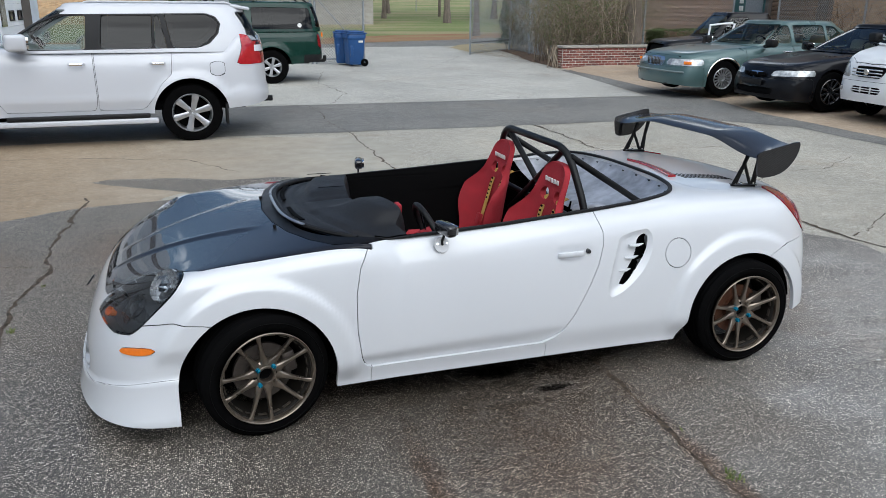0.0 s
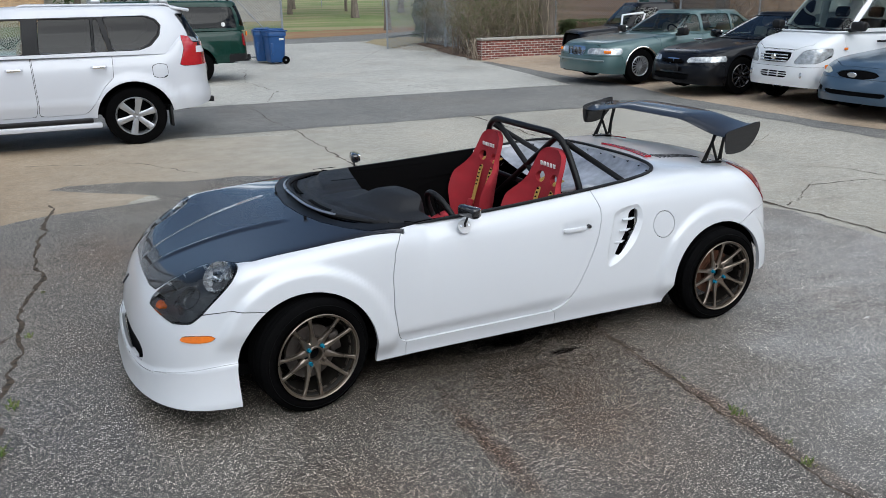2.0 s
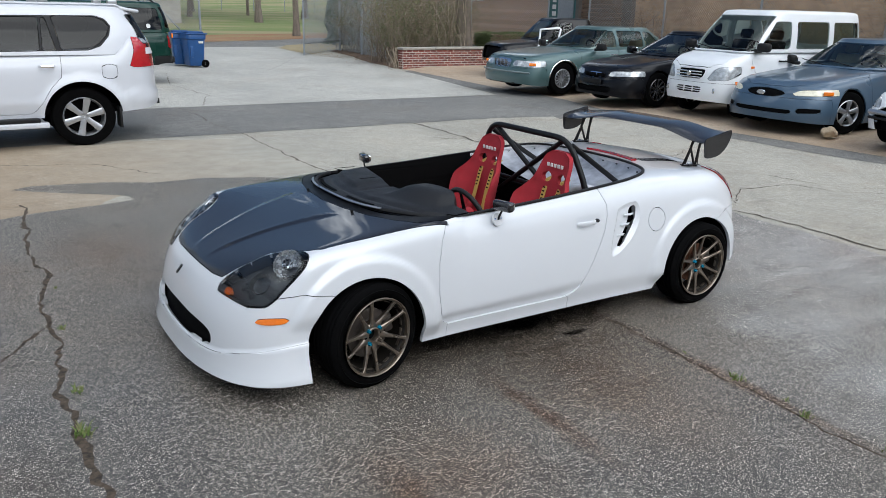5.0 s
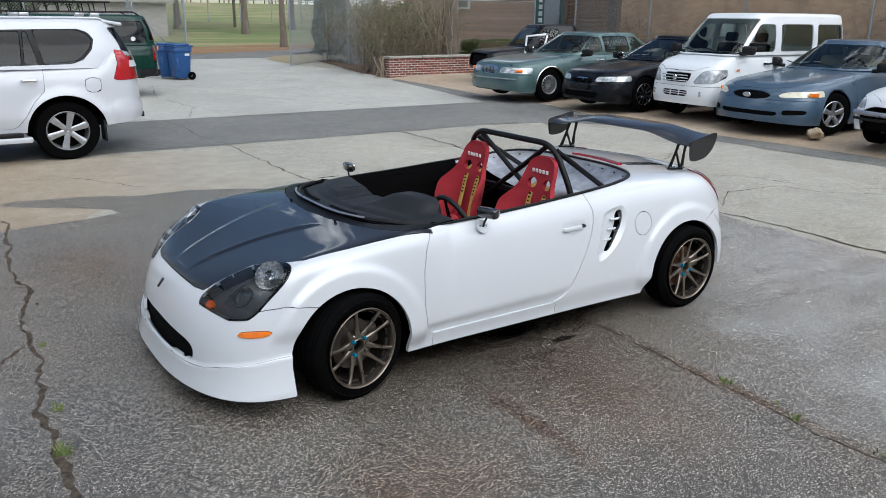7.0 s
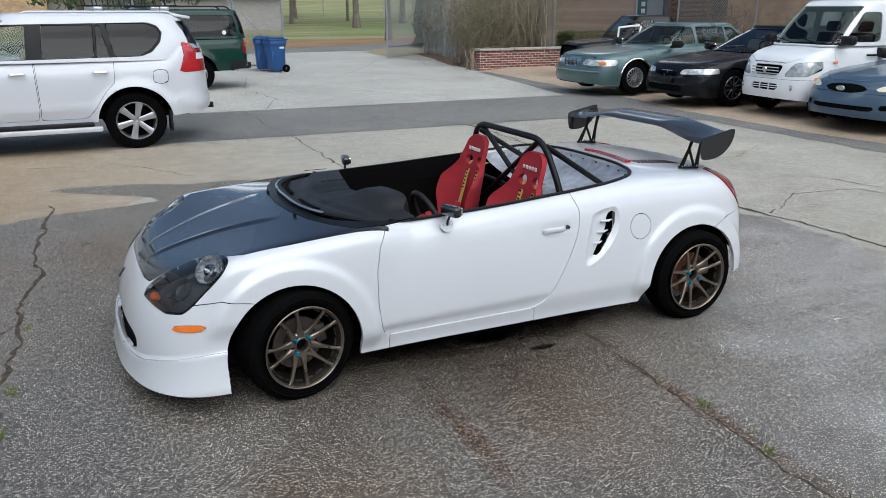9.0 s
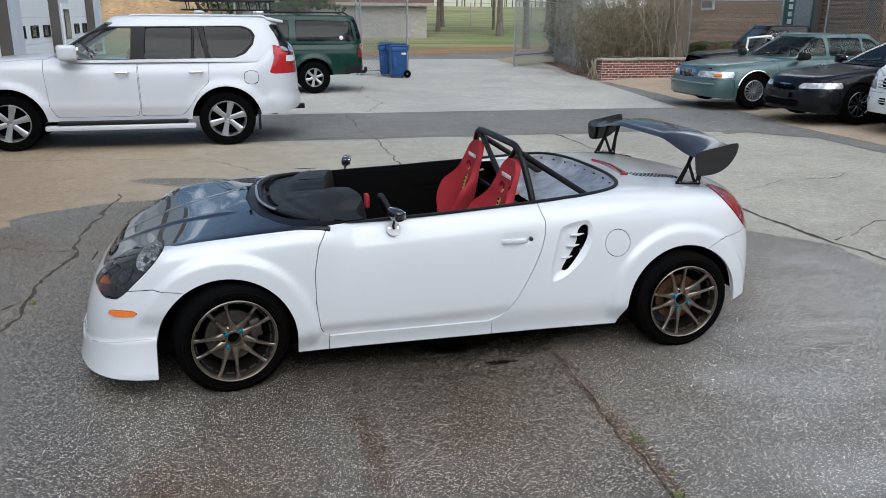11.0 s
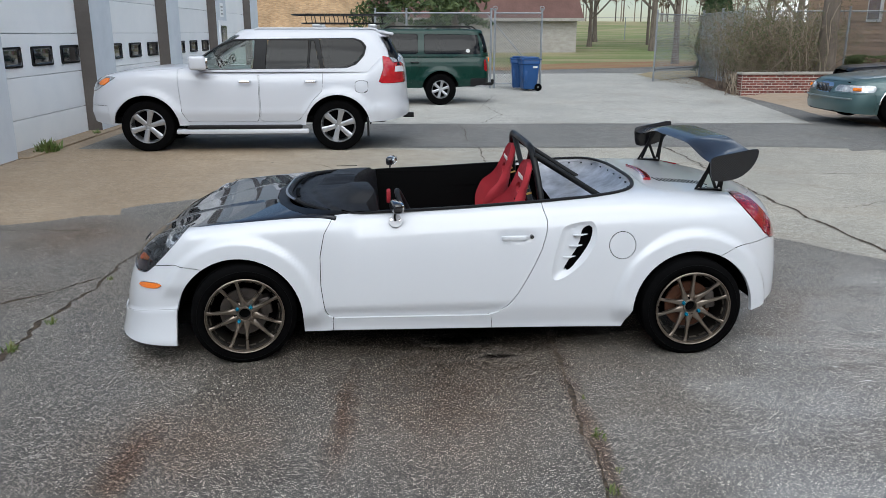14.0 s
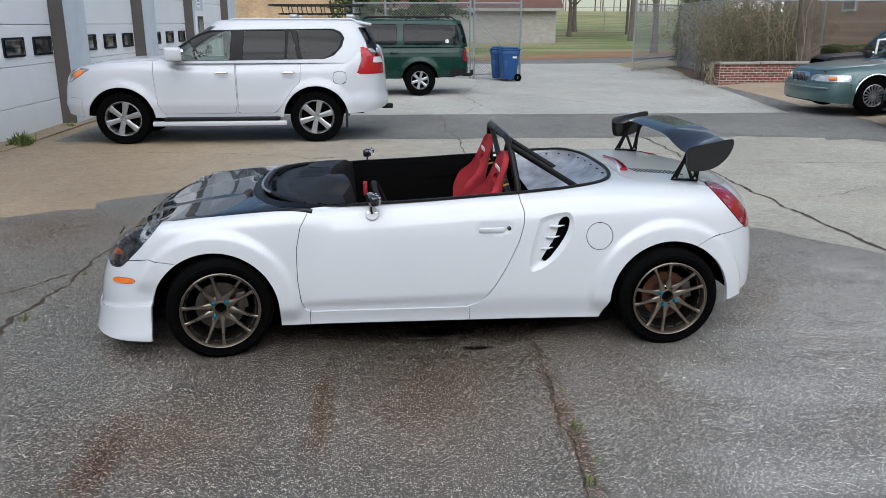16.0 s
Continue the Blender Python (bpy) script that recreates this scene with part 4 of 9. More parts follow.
def back_buildings():
    b = thing("brick_building", "long tan brick building behind the parked cars", "building", kind="structure")
    part("wall", box(18.2, 24, -12, 16.9, -0.1, 6.5), M["tan_brick"], b, smooth=0)
    part("base_course", box(18.05, 18.2, -12, 16.9, -0.1, 1.15), M["red_band"], b, smooth=0)
    part("corner_strip", box(18.0, 18.2, 16.9, 17.35, -0.1, 6.5), M["brown_block"], b, smooth=0)
    s = thing("clapboard_house", "brown clapboard house with white-framed window", "house", kind="structure")
    part("wall", box(18.6, 30, 17.4, 33, -0.1, 6.0), M["brown_block"], s, smooth=0)
    for k in range(34):
        z = 0.25 + 0.165 * k
        bm = bmesh.new()
        for side in (0, 1):
            if side == 0:
                q = [(18.575, 17.4, z), (18.575, 33, z), (18.598, 33, z + 0.16), (18.598, 17.4, z + 0.16)]
                q2 = [(18.575, 17.4, z), (18.6, 17.4, z), (18.6, 33, z), (18.575, 33, z)]
            else:
                q = [(18.6, 17.375, z), (30, 17.375, z), (30, 17.398, z + 0.16), (18.6, 17.398, z + 0.16)]
                q2 = [(18.6, 17.375, z), (18.6, 17.4, z), (30, 17.4, z), (30, 17.375, z)]
            for c in (q, q2):
                bm.faces.new([bm.verts.new(p) for p in c])
        part("board", bm, M["clapboard"], s, smooth=0)
    for y0 in (27.4,):
        w = part("window", box(18.5, 18.59, y0 - 0.5, y0 + 0.5, 2.2, 3.7, 0.01), M["mark_pale"], s, "white-framed window", 0)
        part("pane", box(18.485, 18.5, y0 - 0.4, y0 + 0.4, 2.3, 3.6), M["lamp_body"], w, smooth=0)
    d = thing("glass_door", "grey door panel in a dark teal frame with a column of faded marks", "door", kind="structure")
    part("frame", box(18.40, 18.56, 20.30, 22.0, 0.0, 3.4, 0.01), M["teal_dark"], d, smooth=0)
    part("pane", box(18.37, 18.40, 20.42, 21.35, 0.3, 3.3), M["galvanised"], d, smooth=0)
    for k in range(9):
        part("mark", box(18.37, 18.40, 21.50, 21.70, 0.9 + 0.26 * k, 1.07 + 0.26 * k), M["mark_pale"], d, smooth=0)
    part("box", box(18.12, 18.37, 20.6, 21.2, 0.9, 1.5, 0.02), M["galvanised"], d)
    r = thing("roller_shutter", "closed brown slatted roller shutter beside the brick building", "shutter", kind="structure")
    part("side_post", box(18.30, 18.56, 20.02, 20.20, 0.0, 4.6, 0.01), M["brown_block"], r, smooth=0)
    for k in range(30):
        part("slat", box(18.44, 18.50, 16.95, 20.02, 0.05 + 0.15 * k, 0.185 + 0.15 * k, 0.022, 2), M["shutter_brown"], r)


back_buildings()


def wheelie_bin(at, label, group="bins by the gate"):
    b = thing("wheelie_bin", label, "bin", at, group)
    rings = []
    for z, hx, hy in ((0.06, 0.20, 0.23), (0.10, 0.225, 0.255), (0.55, 0.255, 0.285), (0.80, 0.27, 0.305), (0.82, 0.295, 0.33), (0.93, 0.30, 0.335), (0.95, 0.29, 0.325)):
        ring = []
        for k in range(32):
            a = 2 * math.pi * k / 32
            c, s = math.cos(a), math.sin(a)
            ring.append((hx * np.sign(c) * abs(c) ** 0.28, hy * np.sign(s) * abs(s) ** 0.28, z))
        rings.append(ring)
    s = grid(np.array(rings), True)
    s.f.append(tuple(range(32))[::-1])
    part("body", s, M["bin_blue"], b, "blue plastic bin body")
    lid = part("lid", merge(box(-0.31, 0.31, -0.36, 0.34, 0.95, 0.985, 0.012), box(-0.24, 0.24, -0.28, 0.28, 0.98, 1.035, 0.03), box(-0.30, 0.30, 0.33, 0.40, 0.93, 0.985, 0.02)), M["bin_blue"], b, "blue hinged lid")
    part("handle", tube([(0.27, -0.26, 0.97), (0.33, -0.24, 0.96), (0.33, 0.24, 0.96), (0.27, 0.26, 0.97)], 0.014, 8), M["bin_blue"], b)
    for sg in (-1, 1):
        w = part("wheel", shifted(lathe([(-0.03, 0.03), (-0.03, 0.10), (-0.02, 0.115), (0.02, 0.115), (0.03, 0.10), (0.03, 0.03)], 24), pose(0.24, sg * 0.26, 0.118)), M["rubber"], b)
    part("axle", tube([(0.24, -0.27, 0.118), (0.24, 0.27, 0.118)], 0.012, 8), M["black_plastic"], b)
    part("mark", box(0.05, 0.19, -0.318, -0.300, 0.70, 0.76, 0.004), M["mark_pale"], b, "pale stamped mark")
    part("rib", box(-0.2, -0.12, -0.31, -0.25, 0.30, 0.62, 0.01), M["bin_blue"], b)
    return b


wheelie_bin(pose(3.40, 19.95, 0.007, 0, 0, 6), "blue plastic wheelie bin with lid closed before the fence")
wheelie_bin(pose(3.20, 20.62, 0.007, 0, 0, -8), "blue wheelie bin half hidden behind the mesh gate")


def closing_building():
    """The long low building behind the camera."""
    b = thing("wall_south", "plain brick building that closes the lot", "building", kind="structure")
    part("wall", box(-7, 24, -17.0, -16.0, -0.1, 6.0), M["tan_brick"], b, smooth=0)
    part("parapet", box(-7.1, 24.1, -17.1, -15.9, 6.0, 6.25), M["cap_stone"], b, smooth=0)


closing_building()



# ---- car bodies ----
def weld(s, digits=5):
    index, remap, v = {}, [], []
    for p in s.v:
        key = (round(p[0], digits), round(p[1], digits), round(p[2], digits))
        if key not in index:
            index[key] = len(v)
            v.append(p)
        remap.append(index[key])
    f = []
    for q in s.f:
        out = []
        for k in q:
            if remap[k] not in out:
                out.append(remap[k])
        if len(out) > 2:
            f.append(tuple(out))
    return Soup(v, f)


def plan_outline(x0, x1, width, nose, nose_p, tail, tail_p, count):
    """Half a car's outline in plan, from the nose's middle along one side to the tail's middle."""
    u = np.linspace(0, 1, 1200)
    x = x0 + (x1 - x0) * (0.5 - 0.5 * np.cos(math.pi * u))
    a = np.clip((x0 + nose - x) / nose, 0, 1)
    b = np.clip((x - x1 + tail) / tail, 0, 1)
    y = width(x) * np.clip(1 - a ** nose_p, 0, 1) ** (1 / nose_p) * np.clip(1 - b ** tail_p, 0, 1) ** (1 / tail_p)
    s = np.concatenate([[0], np.cumsum(np.hypot(np.diff(x), np.diff(y)))])
    t = np.linspace(0, s[-1], count)
    return np.interp(t, s, x), -np.interp(t, s, y)


def car_shell(x0, x1, width, nose, tail, bottom, top_mid, top_edge, corner=(9, 16, 12), soft=2.2, spine=(-1.2, 1.2), cols=150, side_rows=16, top_rows=14, edge_at=0.75, edge_power=2.0, shape=None, crisp=None):
    """A car's lower body as one closed sheet: upright sides that turn over a soft shoulder into hood, deck and nose."""
    ox, oy = plan_outline(x0, x1, width, *nose, *tail, cols)
    ox, oy = np.concatenate([ox, ox[-2:0:-1]]), np.concatenate([oy, -oy[-2:0:-1]])
    qx = np.clip(ox, *spine)
    wn_, wt_ = np.clip((x0 + nose[0] - ox) / nose[0], 0, 1), np.clip((ox - x1 + tail[0]) / tail[0], 0, 1)
    n = corner[1] + (corner[0] - corner[1]) * wn_ + (corner[2] - corner[1]) * wt_
    if crisp:
        n = n + crisp(ox)
    lows = np.linspace(0, 0.93, side_rows)
    highs = np.linspace(0.93, 0.0, top_rows)
    rows = []
    g_mid, r_mid = lows, None
    for g in lows:
        rows.append(((1 - g ** soft) ** (1 / n), np.full(len(ox), g)))
    r_last = rows[-1][0]
    for k in range(1, top_rows):
        r = r_last * (1 - k / (top_rows - 1)) ** 0.85
        rows.append((r, (1 - r ** n) ** (1 / soft)))
    pts = np.zeros((len(rows), len(ox), 3))
    for i, (r, g) in enumerate(rows):
        x, y = qx + (ox - qx) * r, oy * r
        w = np.clip(np.abs(y) / edge_at, 0, 1.15) ** edge_power
        top = top_mid(x) + (top_edge(x) - top_mid(x)) * w
        zb = bottom(ox)
        z = zb + (top - zb) * g
        pts[i, :, 0], pts[i, :, 1], pts[i, :, 2] = x, y, z
    # outline normals, for what swells out of the sides
    tx, ty = np.roll(ox, -1) - np.roll(ox, 1), np.roll(oy, -1) - np.roll(oy, 1)
    ln = np.hypot(tx, ty) + 1e-9
    nx, ny = ty / ln, -tx / ln
    if shape:
        for i, (r, g) in enumerate(rows):
            d = shape(pts[i, :, 0], pts[i, :, 1], pts[i, :, 2], r)
            pts[i, :, 0] += nx * d
            pts[i, :, 1] += ny * d
    return weld(grid(pts, True))


def step(a, b, x):
    t = np.clip((x - a) / (b - a), 0, 1)
    return t * t * (3 - 2 * t)


# ---- the white sports car ----
HUB, TYRE = 0.278, 0.282
ARCHES = ((-1.290, 0.250, 0.341), (1.235, 0.254, 0.343))


LIP_LINE = curve_of((-2.2, -2.03, -1.91, -1.65, -1.4), (0.225, 0.228, 0.268, 0.312, 0.315))


def sports_swell(x, y, z, r):
    """Wheel-arch flares, the tucked sill and the stepped front lip."""
    side = np.clip(r, 0, 1) ** 6
    d = -0.02 * step(0.30, 0.16, z) * side * (x > -1.6) * (x < 1.5)
    for cx, cz, rad in ARCHES:
        e = np.hypot(x - cx, z - cz) - rad
        low_front = step(-1.42, -1.52, x) * step(0.46, 0.36, z)
        d += 0.024 * step(0.118, 0.078, e) * side * (np.abs(y) > 0.5) * (1 - low_front) * (1 - step(0.27, 0.16, z) * (np.abs(x) < 1.25))
    edge = LIP_LINE(x)
    lip = step(-1.50, -1.56, x) * (r > 0.5)
    d += lip * (0.010 * step(edge + 0.010, edge - 0.004, z) + 0.038 * np.clip((edge - z) / 0.17, 0, 1) ** 1.7)
    return d


sports_shell = car_shell(
    -2.055, 1.915, curve_of((-2.1, -1.3, -0.6, 0.3, 1.2, 1.9), (0.84, 0.835, 0.815, 0.815, 0.835, 0.83)),
    (0.5, 2.7), (0.50, 2.5),
    curve_of((-2.1, -1.62, -0.94, 0.88, 1.45, 1.9), (0.118, 0.118, 0.156, 0.151, 0.22, 0.32)),
    curve_of((-2.04, -1.95, -1.8, -1.5, -1.2, -0.9, -0.6, 0.9, 1.3, 1.62, 1.80, 1.915), (0.50, 0.575, 0.64, 0.735, 0.795, 0.85, 0.89, 0.905, 0.895, 0.87, 0.84, 0.80)),
    curve_of((-2.04, -1.8, -1.545, -1.2, -0.9, -0.7, -0.5, -0.2, 0.2, 0.4, 0.93, 1.33, 1.63, 1.915), (0.50, 0.66, 0.742, 0.780, 0.800, 0.806, 0.818, 0.836, 0.857, 0.865, 0.89, 0.885, 0.84, 0.74)),
    cols=300, side_rows=40, top_rows=40, corner=(13, 16, 12), shape=sports_swell, crisp=lambda x: 20.0 * step(-1.75, -1.55, x) * step(-0.62, -0.85, x))

def frame_of(s):
    return s.v[:, 0], np.abs(s.v[:, 1]), s.v[:, 2]


def cut_plan(s, poly, zmin=-9.0):
    x, y, z = frame_of(s)
    return np.maximum(poly_distance(x, y, poly), zmin - z)


def cut_side(s, poly, ymin=0.4):
    x, y, z = frame_of(s)
    return np.maximum(poly_distance(x, z, poly), ymin - y)


def halves(s):
    """The near and the far half of a sheet."""
    return s.cut(s.v[:, 1]), s.cut(-s.v[:, 1])


def wheel_mesh_tyre(R, rim, width):
    h = width / 2
    prof = [(h * 0.75, rim * 0.97), (h * 0.93, rim + 0.01), (h, (rim + R) / 2), (h * 0.93, R - 0.016), (h * 0.78, R - 0.003)]
    for k in range(-2, 3):
        g = k * h * 0.3
        prof += [(g + 0.008 + 0.006, R), (g + 0.006, R - 0.006), (g - 0.006, R - 0.006), (g - 0.008 - 0.006, R)][:4] if k else [(0.01, R), (-0.01, R)]
    prof = [prof[0], *prof[1:5]] + sorted(prof[5:], reverse=True) + [(-a, b) for a, b in prof[4::-1]]
    return lathe(prof, 64)


def bar_loft(points, widths, depths, across):
    """A bar with soft edges along points; across: its broad direction at each point."""
    pts = np.zeros((len(points), 8, 3))
    for k, p in enumerate(points):
        p = np.array(p, float)
        d = np.array(points[min(k + 1, len(points) - 1)], float) - np.array(points[max(k - 1, 0)], float)
        d /= np.linalg.norm(d)
        a = np.array(across[k] if isinstance(across, list) else across, float)
        a -= d * np.dot(a, d)
        a /= np.linalg.norm(a)
        b = np.cross(d, a)
        w, t = widths[k] / 2, depths[k] / 2
        for j, (u, v) in enumerate(((1, 0.55), (0.6, 1), (-0.6, 1), (-1, 0.55), (-1, -0.55), (-0.6, -1), (0.6, -1), (1, -0.55))):
            pts[k, j] = p + a * u * w + b * v * t
    s = grid(pts, True)
    s.f += [tuple(range(8))[::-1], tuple(range((len(points) - 1) * 8, len(points) * 8))]
    return s


def sports_wheel(parent, at, rear, side):
    """Bronze wheel with five pairs of slim spokes; the outer face looks along -y before turning."""
    lip = lathe([(-0.090, 0.2115), (-0.097, 0.2125), (-0.099, 0.209), (-0.095, 0.2045), (-0.090, 0.2035), (-0.089, 0.1995), (-0.080, 0.1975), (-0.072, 0.1975)], 80)
    hub = lathe([(-0.020, 0.031), (-0.054, 0.031), (-0.058, 0.034), (-0.058, 0.040), (-0.053, 0.044), (-0.053, 0.060), (-0.046, 0.068), (-0.02, 0.070)], 48)
    wheel = part("wheel", join(lip, hub), M["bronze"], parent, "dark bronze alloy wheel with five pairs of slim spokes")
    wheel.matrix_basis = at
    part("barrel", lathe([(-0.072, 0.1975), (-0.064, 0.190), (-0.03, 0.187), (0.08, 0.185), (0.09, 0.205)], 60), M["barrel_dark"], wheel)
    inner_ring = []
    for k in range(20):  # the slotted ring behind the spoke tips
        a0, a1 = radians(18 * k + 3), radians(18 * k + 15)
        pts = [(0.1855 * math.cos(a), -0.052, 0.1855 * math.sin(a)) for a in np.linspace(a0, a1, 5)]
        inner_ring.append(bar_loft(pts, (0.016,) * 5, (0.005,) * 5, (0, 1, 0)))
    part("slotted_ring", join(*inner_ring), M["barrel_ring"], wheel)
    turn = 33 if rear else 41.5
    for sgn in (-1, 1):
        line = ((0.046, 23.0, 0.046, 0.050, 0.026), (0.064, 19.0, 0.036, 0.053, 0.026), (0.085, 16.3, 0.026, 0.058, 0.024), (0.112, 14.8, 0.0205, 0.065, 0.022), (0.140, 14.1, 0.018, 0.073, 0.020), (0.168, 13.7, 0.0165, 0.081, 0.018), (0.188, 13.6, 0.0175, 0.087, 0.016), (0.2005, 13.6, 0.024, 0.090, 0.013))
        pts, across = [], []
        for r, off, _, y, _ in line:
            a = radians(turn + sgn * off)
            pts.append((r * math.cos(a), -y + 0.008, r * math.sin(a)))
            across.append((-math.sin(a), 0, math.cos(a)))
        first = part("spoke", bar_loft(pts, [q[2] for q in line], [q[4] for q in line], across), M["bronze"], wheel)
        for k in range(5):
            s = first if k == 0 else new("spoke", first.data)
            s.parent = wheel
            s.matrix_basis = pose(0, 0, 0, 0, -72 * k, 0)
    tyre = part("tyre", shifted(wheel_mesh_tyre(TYRE, 0.2105, 0.19), pose(0, 0.006, 0)), M["rubber"], wheel, "black low-profile rubber tyre with worn tread")
    part("sidewall_ring", lathe([(-0.0885, 0.2505), (-0.0915, 0.2520), (-0.0885, 0.2535)], 64), M["rubber_worn"], tyre)
    part("hub_bore", lathe([(-0.022, 0.001), (-0.022, 0.0315), (-0.015, 0.032)], 24), M["gap"], wheel)
    for k in range(4):
        a = radians((62 if rear else 49) + 90 * k)
        bare = k == (0 if rear else 3)
        nut = part("lug_nut", lathe([(-0.082, 0.001), (-0.082, 0.0075), (-0.077, 0.0105), (-0.052, 0.0115)], 6), M["bronze"] if bare else M["teal"], wheel, "" if bare else "teal anodised lug nut")
        nut.location = (0.050 * math.cos(a), 0.008, 0.050 * math.sin(a))
        hole = part("bolt_hole", lathe([(-0.0545, 0.001), (-0.0545, 0.009), (-0.050, 0.010)], 14), M["gap"], wheel)
        hole.location = (0.051 * math.cos(a + math.pi / 4), 0, 0.051 * math.sin(a + math.pi / 4))
    disc = part("brake_disc", lathe([(-0.012, 0.06), (-0.02, 0.075), (-0.004, 0.08), (-0.006, 0.132), (0.012, 0.132), (0.012, 0.06)], 48), M["rust"] if rear else M["rotor"], wheel, "rusty brake disc" if rear else "grey brake disc")
    part("brake_caliper", shifted(box(-0.05, 0.05, -0.034, 0.05, -0.03, 0.03, 0.012), pose(0.115, 0, 0.03, 0, 80, 0)), M["rotor"], wheel)
    return wheel


def sports_car():
    car = thing("sports_car", "white open-top two-seat sports car with black carbon hood and rear wing", "car", pose(0, 0.05, 0.004, 0, 0, 1.0))
    white = M["white_paint"]
    shell = sports_shell
    for cx, cz, rad in ARCHES:
        x, y, z = frame_of(shell)
        open_out = 0.05 * np.clip((cz - z) / 0.1, 0, 1) * (x < cx) * (cx > 0)
        shell = shell.cut(rad + open_out - np.hypot(x - cx, np.maximum(z - cz, 0)))
    opening = rounded([(-1.08, -0.4), (-1.08, 0.3), (-1.0, 0.56), (-0.82, 0.675), (-0.585, 0.70), (0.0, 0.695), (0.42, 0.68), (0.76, 0.66), (0.93, 0.57), (1.0, 0.3), (1.005, -0.4)], 2)
    shell = shell.cut(-cut_plan(shell, opening, 0.5))
    mouth = rounded([(-0.5, 0.232), (0.44, 0.236), (0.49, 0.258), (0.47, 0.325), (0.3, 0.343), (-0.5, 0.346)], 2)
    x, y, z = frame_of(shell)
    inside = np.maximum(poly_distance(y, z, mouth), x + 1.8)
    part("intake_recess", shell.cut(inside - 0.025).moved(-0.035), M["gap"], car, "black air intake recess")
    shell = shell.cut(-inside)
    inner = shell.moved(-0.016)
    gap = 0.0019
    x, y, z = frame_of(shell)
    hood_line = [(-1.925, -0.3), (-1.925, 0.1), (-1.918, 0.3), (-1.9, 0.405), (-1.87, 0.432), (-1.79, 0.475), (-1.68, 0.512), (-1.60, 0.595), (-1.562, 0.69), (-1.50, 0.735), (-1.27, 0.744), (-0.95, 0.742), (-0.754, 0.752), (-0.756, 0.728), (-0.93, 0.708), (-1.02, 0.61), (-1.095, 0.45), (-1.14, 0.25), (-1.16, 0.0), (-1.16, -0.3)]
    hood, rest = shell.split(cut_plan(shell, hood_line, 0.42), gap)
    # ridges that run from the nose to the cowl
    hx, hy = hood.v[:, 0], np.abs(hood.v[:, 1])
    crest = 0.10 + 0.20 * np.clip((hx + 1.93) / 0.75, 0, 1)
    fade = step(-1.93, -1.75, hx) * step(-1.18, -1.3, hx)
    hood.v[:, 2] += fade * (0.006 * step(0.010, -0.014, hy - crest) + 0.0025 * np.exp(-((hy - crest + 0.004) / 0.016) ** 2))
    part("hood", hood.rim(0.014), M["carbon"], car, "glossy black carbon fibre hood")
    cowl_line = [(-1.25, -0.3), (-1.25, 0.3), (-1.15, 0.55), (-0.95, 0.70), (-0.84, 0.722), (-0.765, 0.722), (-0.66, 0.690), (-0.3, 0.2), (-0.3, -0.3)]
    cowl, rest = rest.split(cut_plan(rest, cowl_line, 0.5), gap)
    part("cowl_panel", cowl.rim(0.014), M["cowl_black"], car, "matt black plastic cowl below the missing windscreen")
    # lamps
    lamp_plan = [(-1.935, 0.415), (-1.889, 0.436), (-1.794, 0.479), (-1.686, 0.514), (-1.603, 0.600), (-1.564, 0.688), (-1.555, 0.9), (-1.9, 0.9), (-1.945, 0.5)]

    def lamp_edge(s):
        x, y, z = frame_of(s)
        low = np.interp(x, (-1.94, -1.87, -1.80, -1.763, -1.678, -1.608, -1.555), (0.515, 0.488, 0.498, 0.526, 0.609, 0.682, 0.75))
        return np.maximum(poly_distance(x, y, rounded(lamp_plan, 1)), low - z)

    lamp, rest = rest.split(lamp_edge(rest), gap)
    inner = inner.cut(-lamp_edge(inner))
    scoop_line = rounded([(0.665, 0.765), (0.60, 0.757), (0.50, 0.735), (0.483, 0.70), (0.437, 0.54), (0.430, 0.44), (0.46, 0.425), (0.55, 0.475), (0.635, 0.56), (0.69, 0.68)], 2)
    inner = inner.cut(-cut_side(inner, scoop_line, 0.5))
    part("inner_structure", inner, M["gap"], car)
    for side in halves(lamp):
        h = part("headlight", side.moved(0.004).rim(0.012), M["clear_lens"], car, "clear headlight lens over a dark housing")
        h.visible_shadow = False
        bowl = part("lamp_housing", side.moved(-0.06).rim(-0.06), M["lamp_dark"], h)
        sg = np.sign(side.v[:, 1].mean())
        for lx, ly, lz, rr, mat_name in ((-1.64, 0.650, 0.675, 0.078, "lamp_bright_front"), (-1.64, 0.65, 0.672, 0.03, "chrome"), (-1.765, 0.60, 0.575, 0.056, "lamp_dark"), (-1.765, 0.60, 0.568, 0.034, "lamp_body"), (-1.885, 0.475, 0.520, 0.022, "amber")):
            bulb = part("reflector", lathe([(-0.012, rr), (-0.02, rr * 0.96), (-0.012, rr * 0.9), (0.02, rr * 0.55), (0.026, 0.001)], 28), M[mat_name], h)
            bulb.matrix_basis = look((lx, sg * ly, lz - 0.012), (lx + 0.7, sg * (ly - 0.55), lz - 0.75)) @ pose(0, 0, 0, -90, 0, 0)
    x, y, z = frame_of(rest)
    tail_line = rounded([(1.49, 0.875), (1.60, 0.86), (1.66, 0.80), (1.74, 0.72), (1.80, 0.62), (1.705, 0.628), (1.565, 0.77), (1.50, 0.845)], 1)
    tail, rest = rest.split(cut_side(rest, tail_line, 0.42), gap)
    for side in halves(tail):
        t = part("tail_light", side.moved(0.005).rim(0.03), M["red_lens"], car, "red tail light lens")
    # panels of the front
    x, y, z = frame_of(rest)
    seam = np.interp(x, (-1.90, -1.875, -1.74, -1.63, -1.51, -1.4), (0.58, 0.507, 0.541, 0.556, 0.540, 0.51))
    d = np.minimum(np.maximum(x + 1.45, z - seam), x + 1.882)
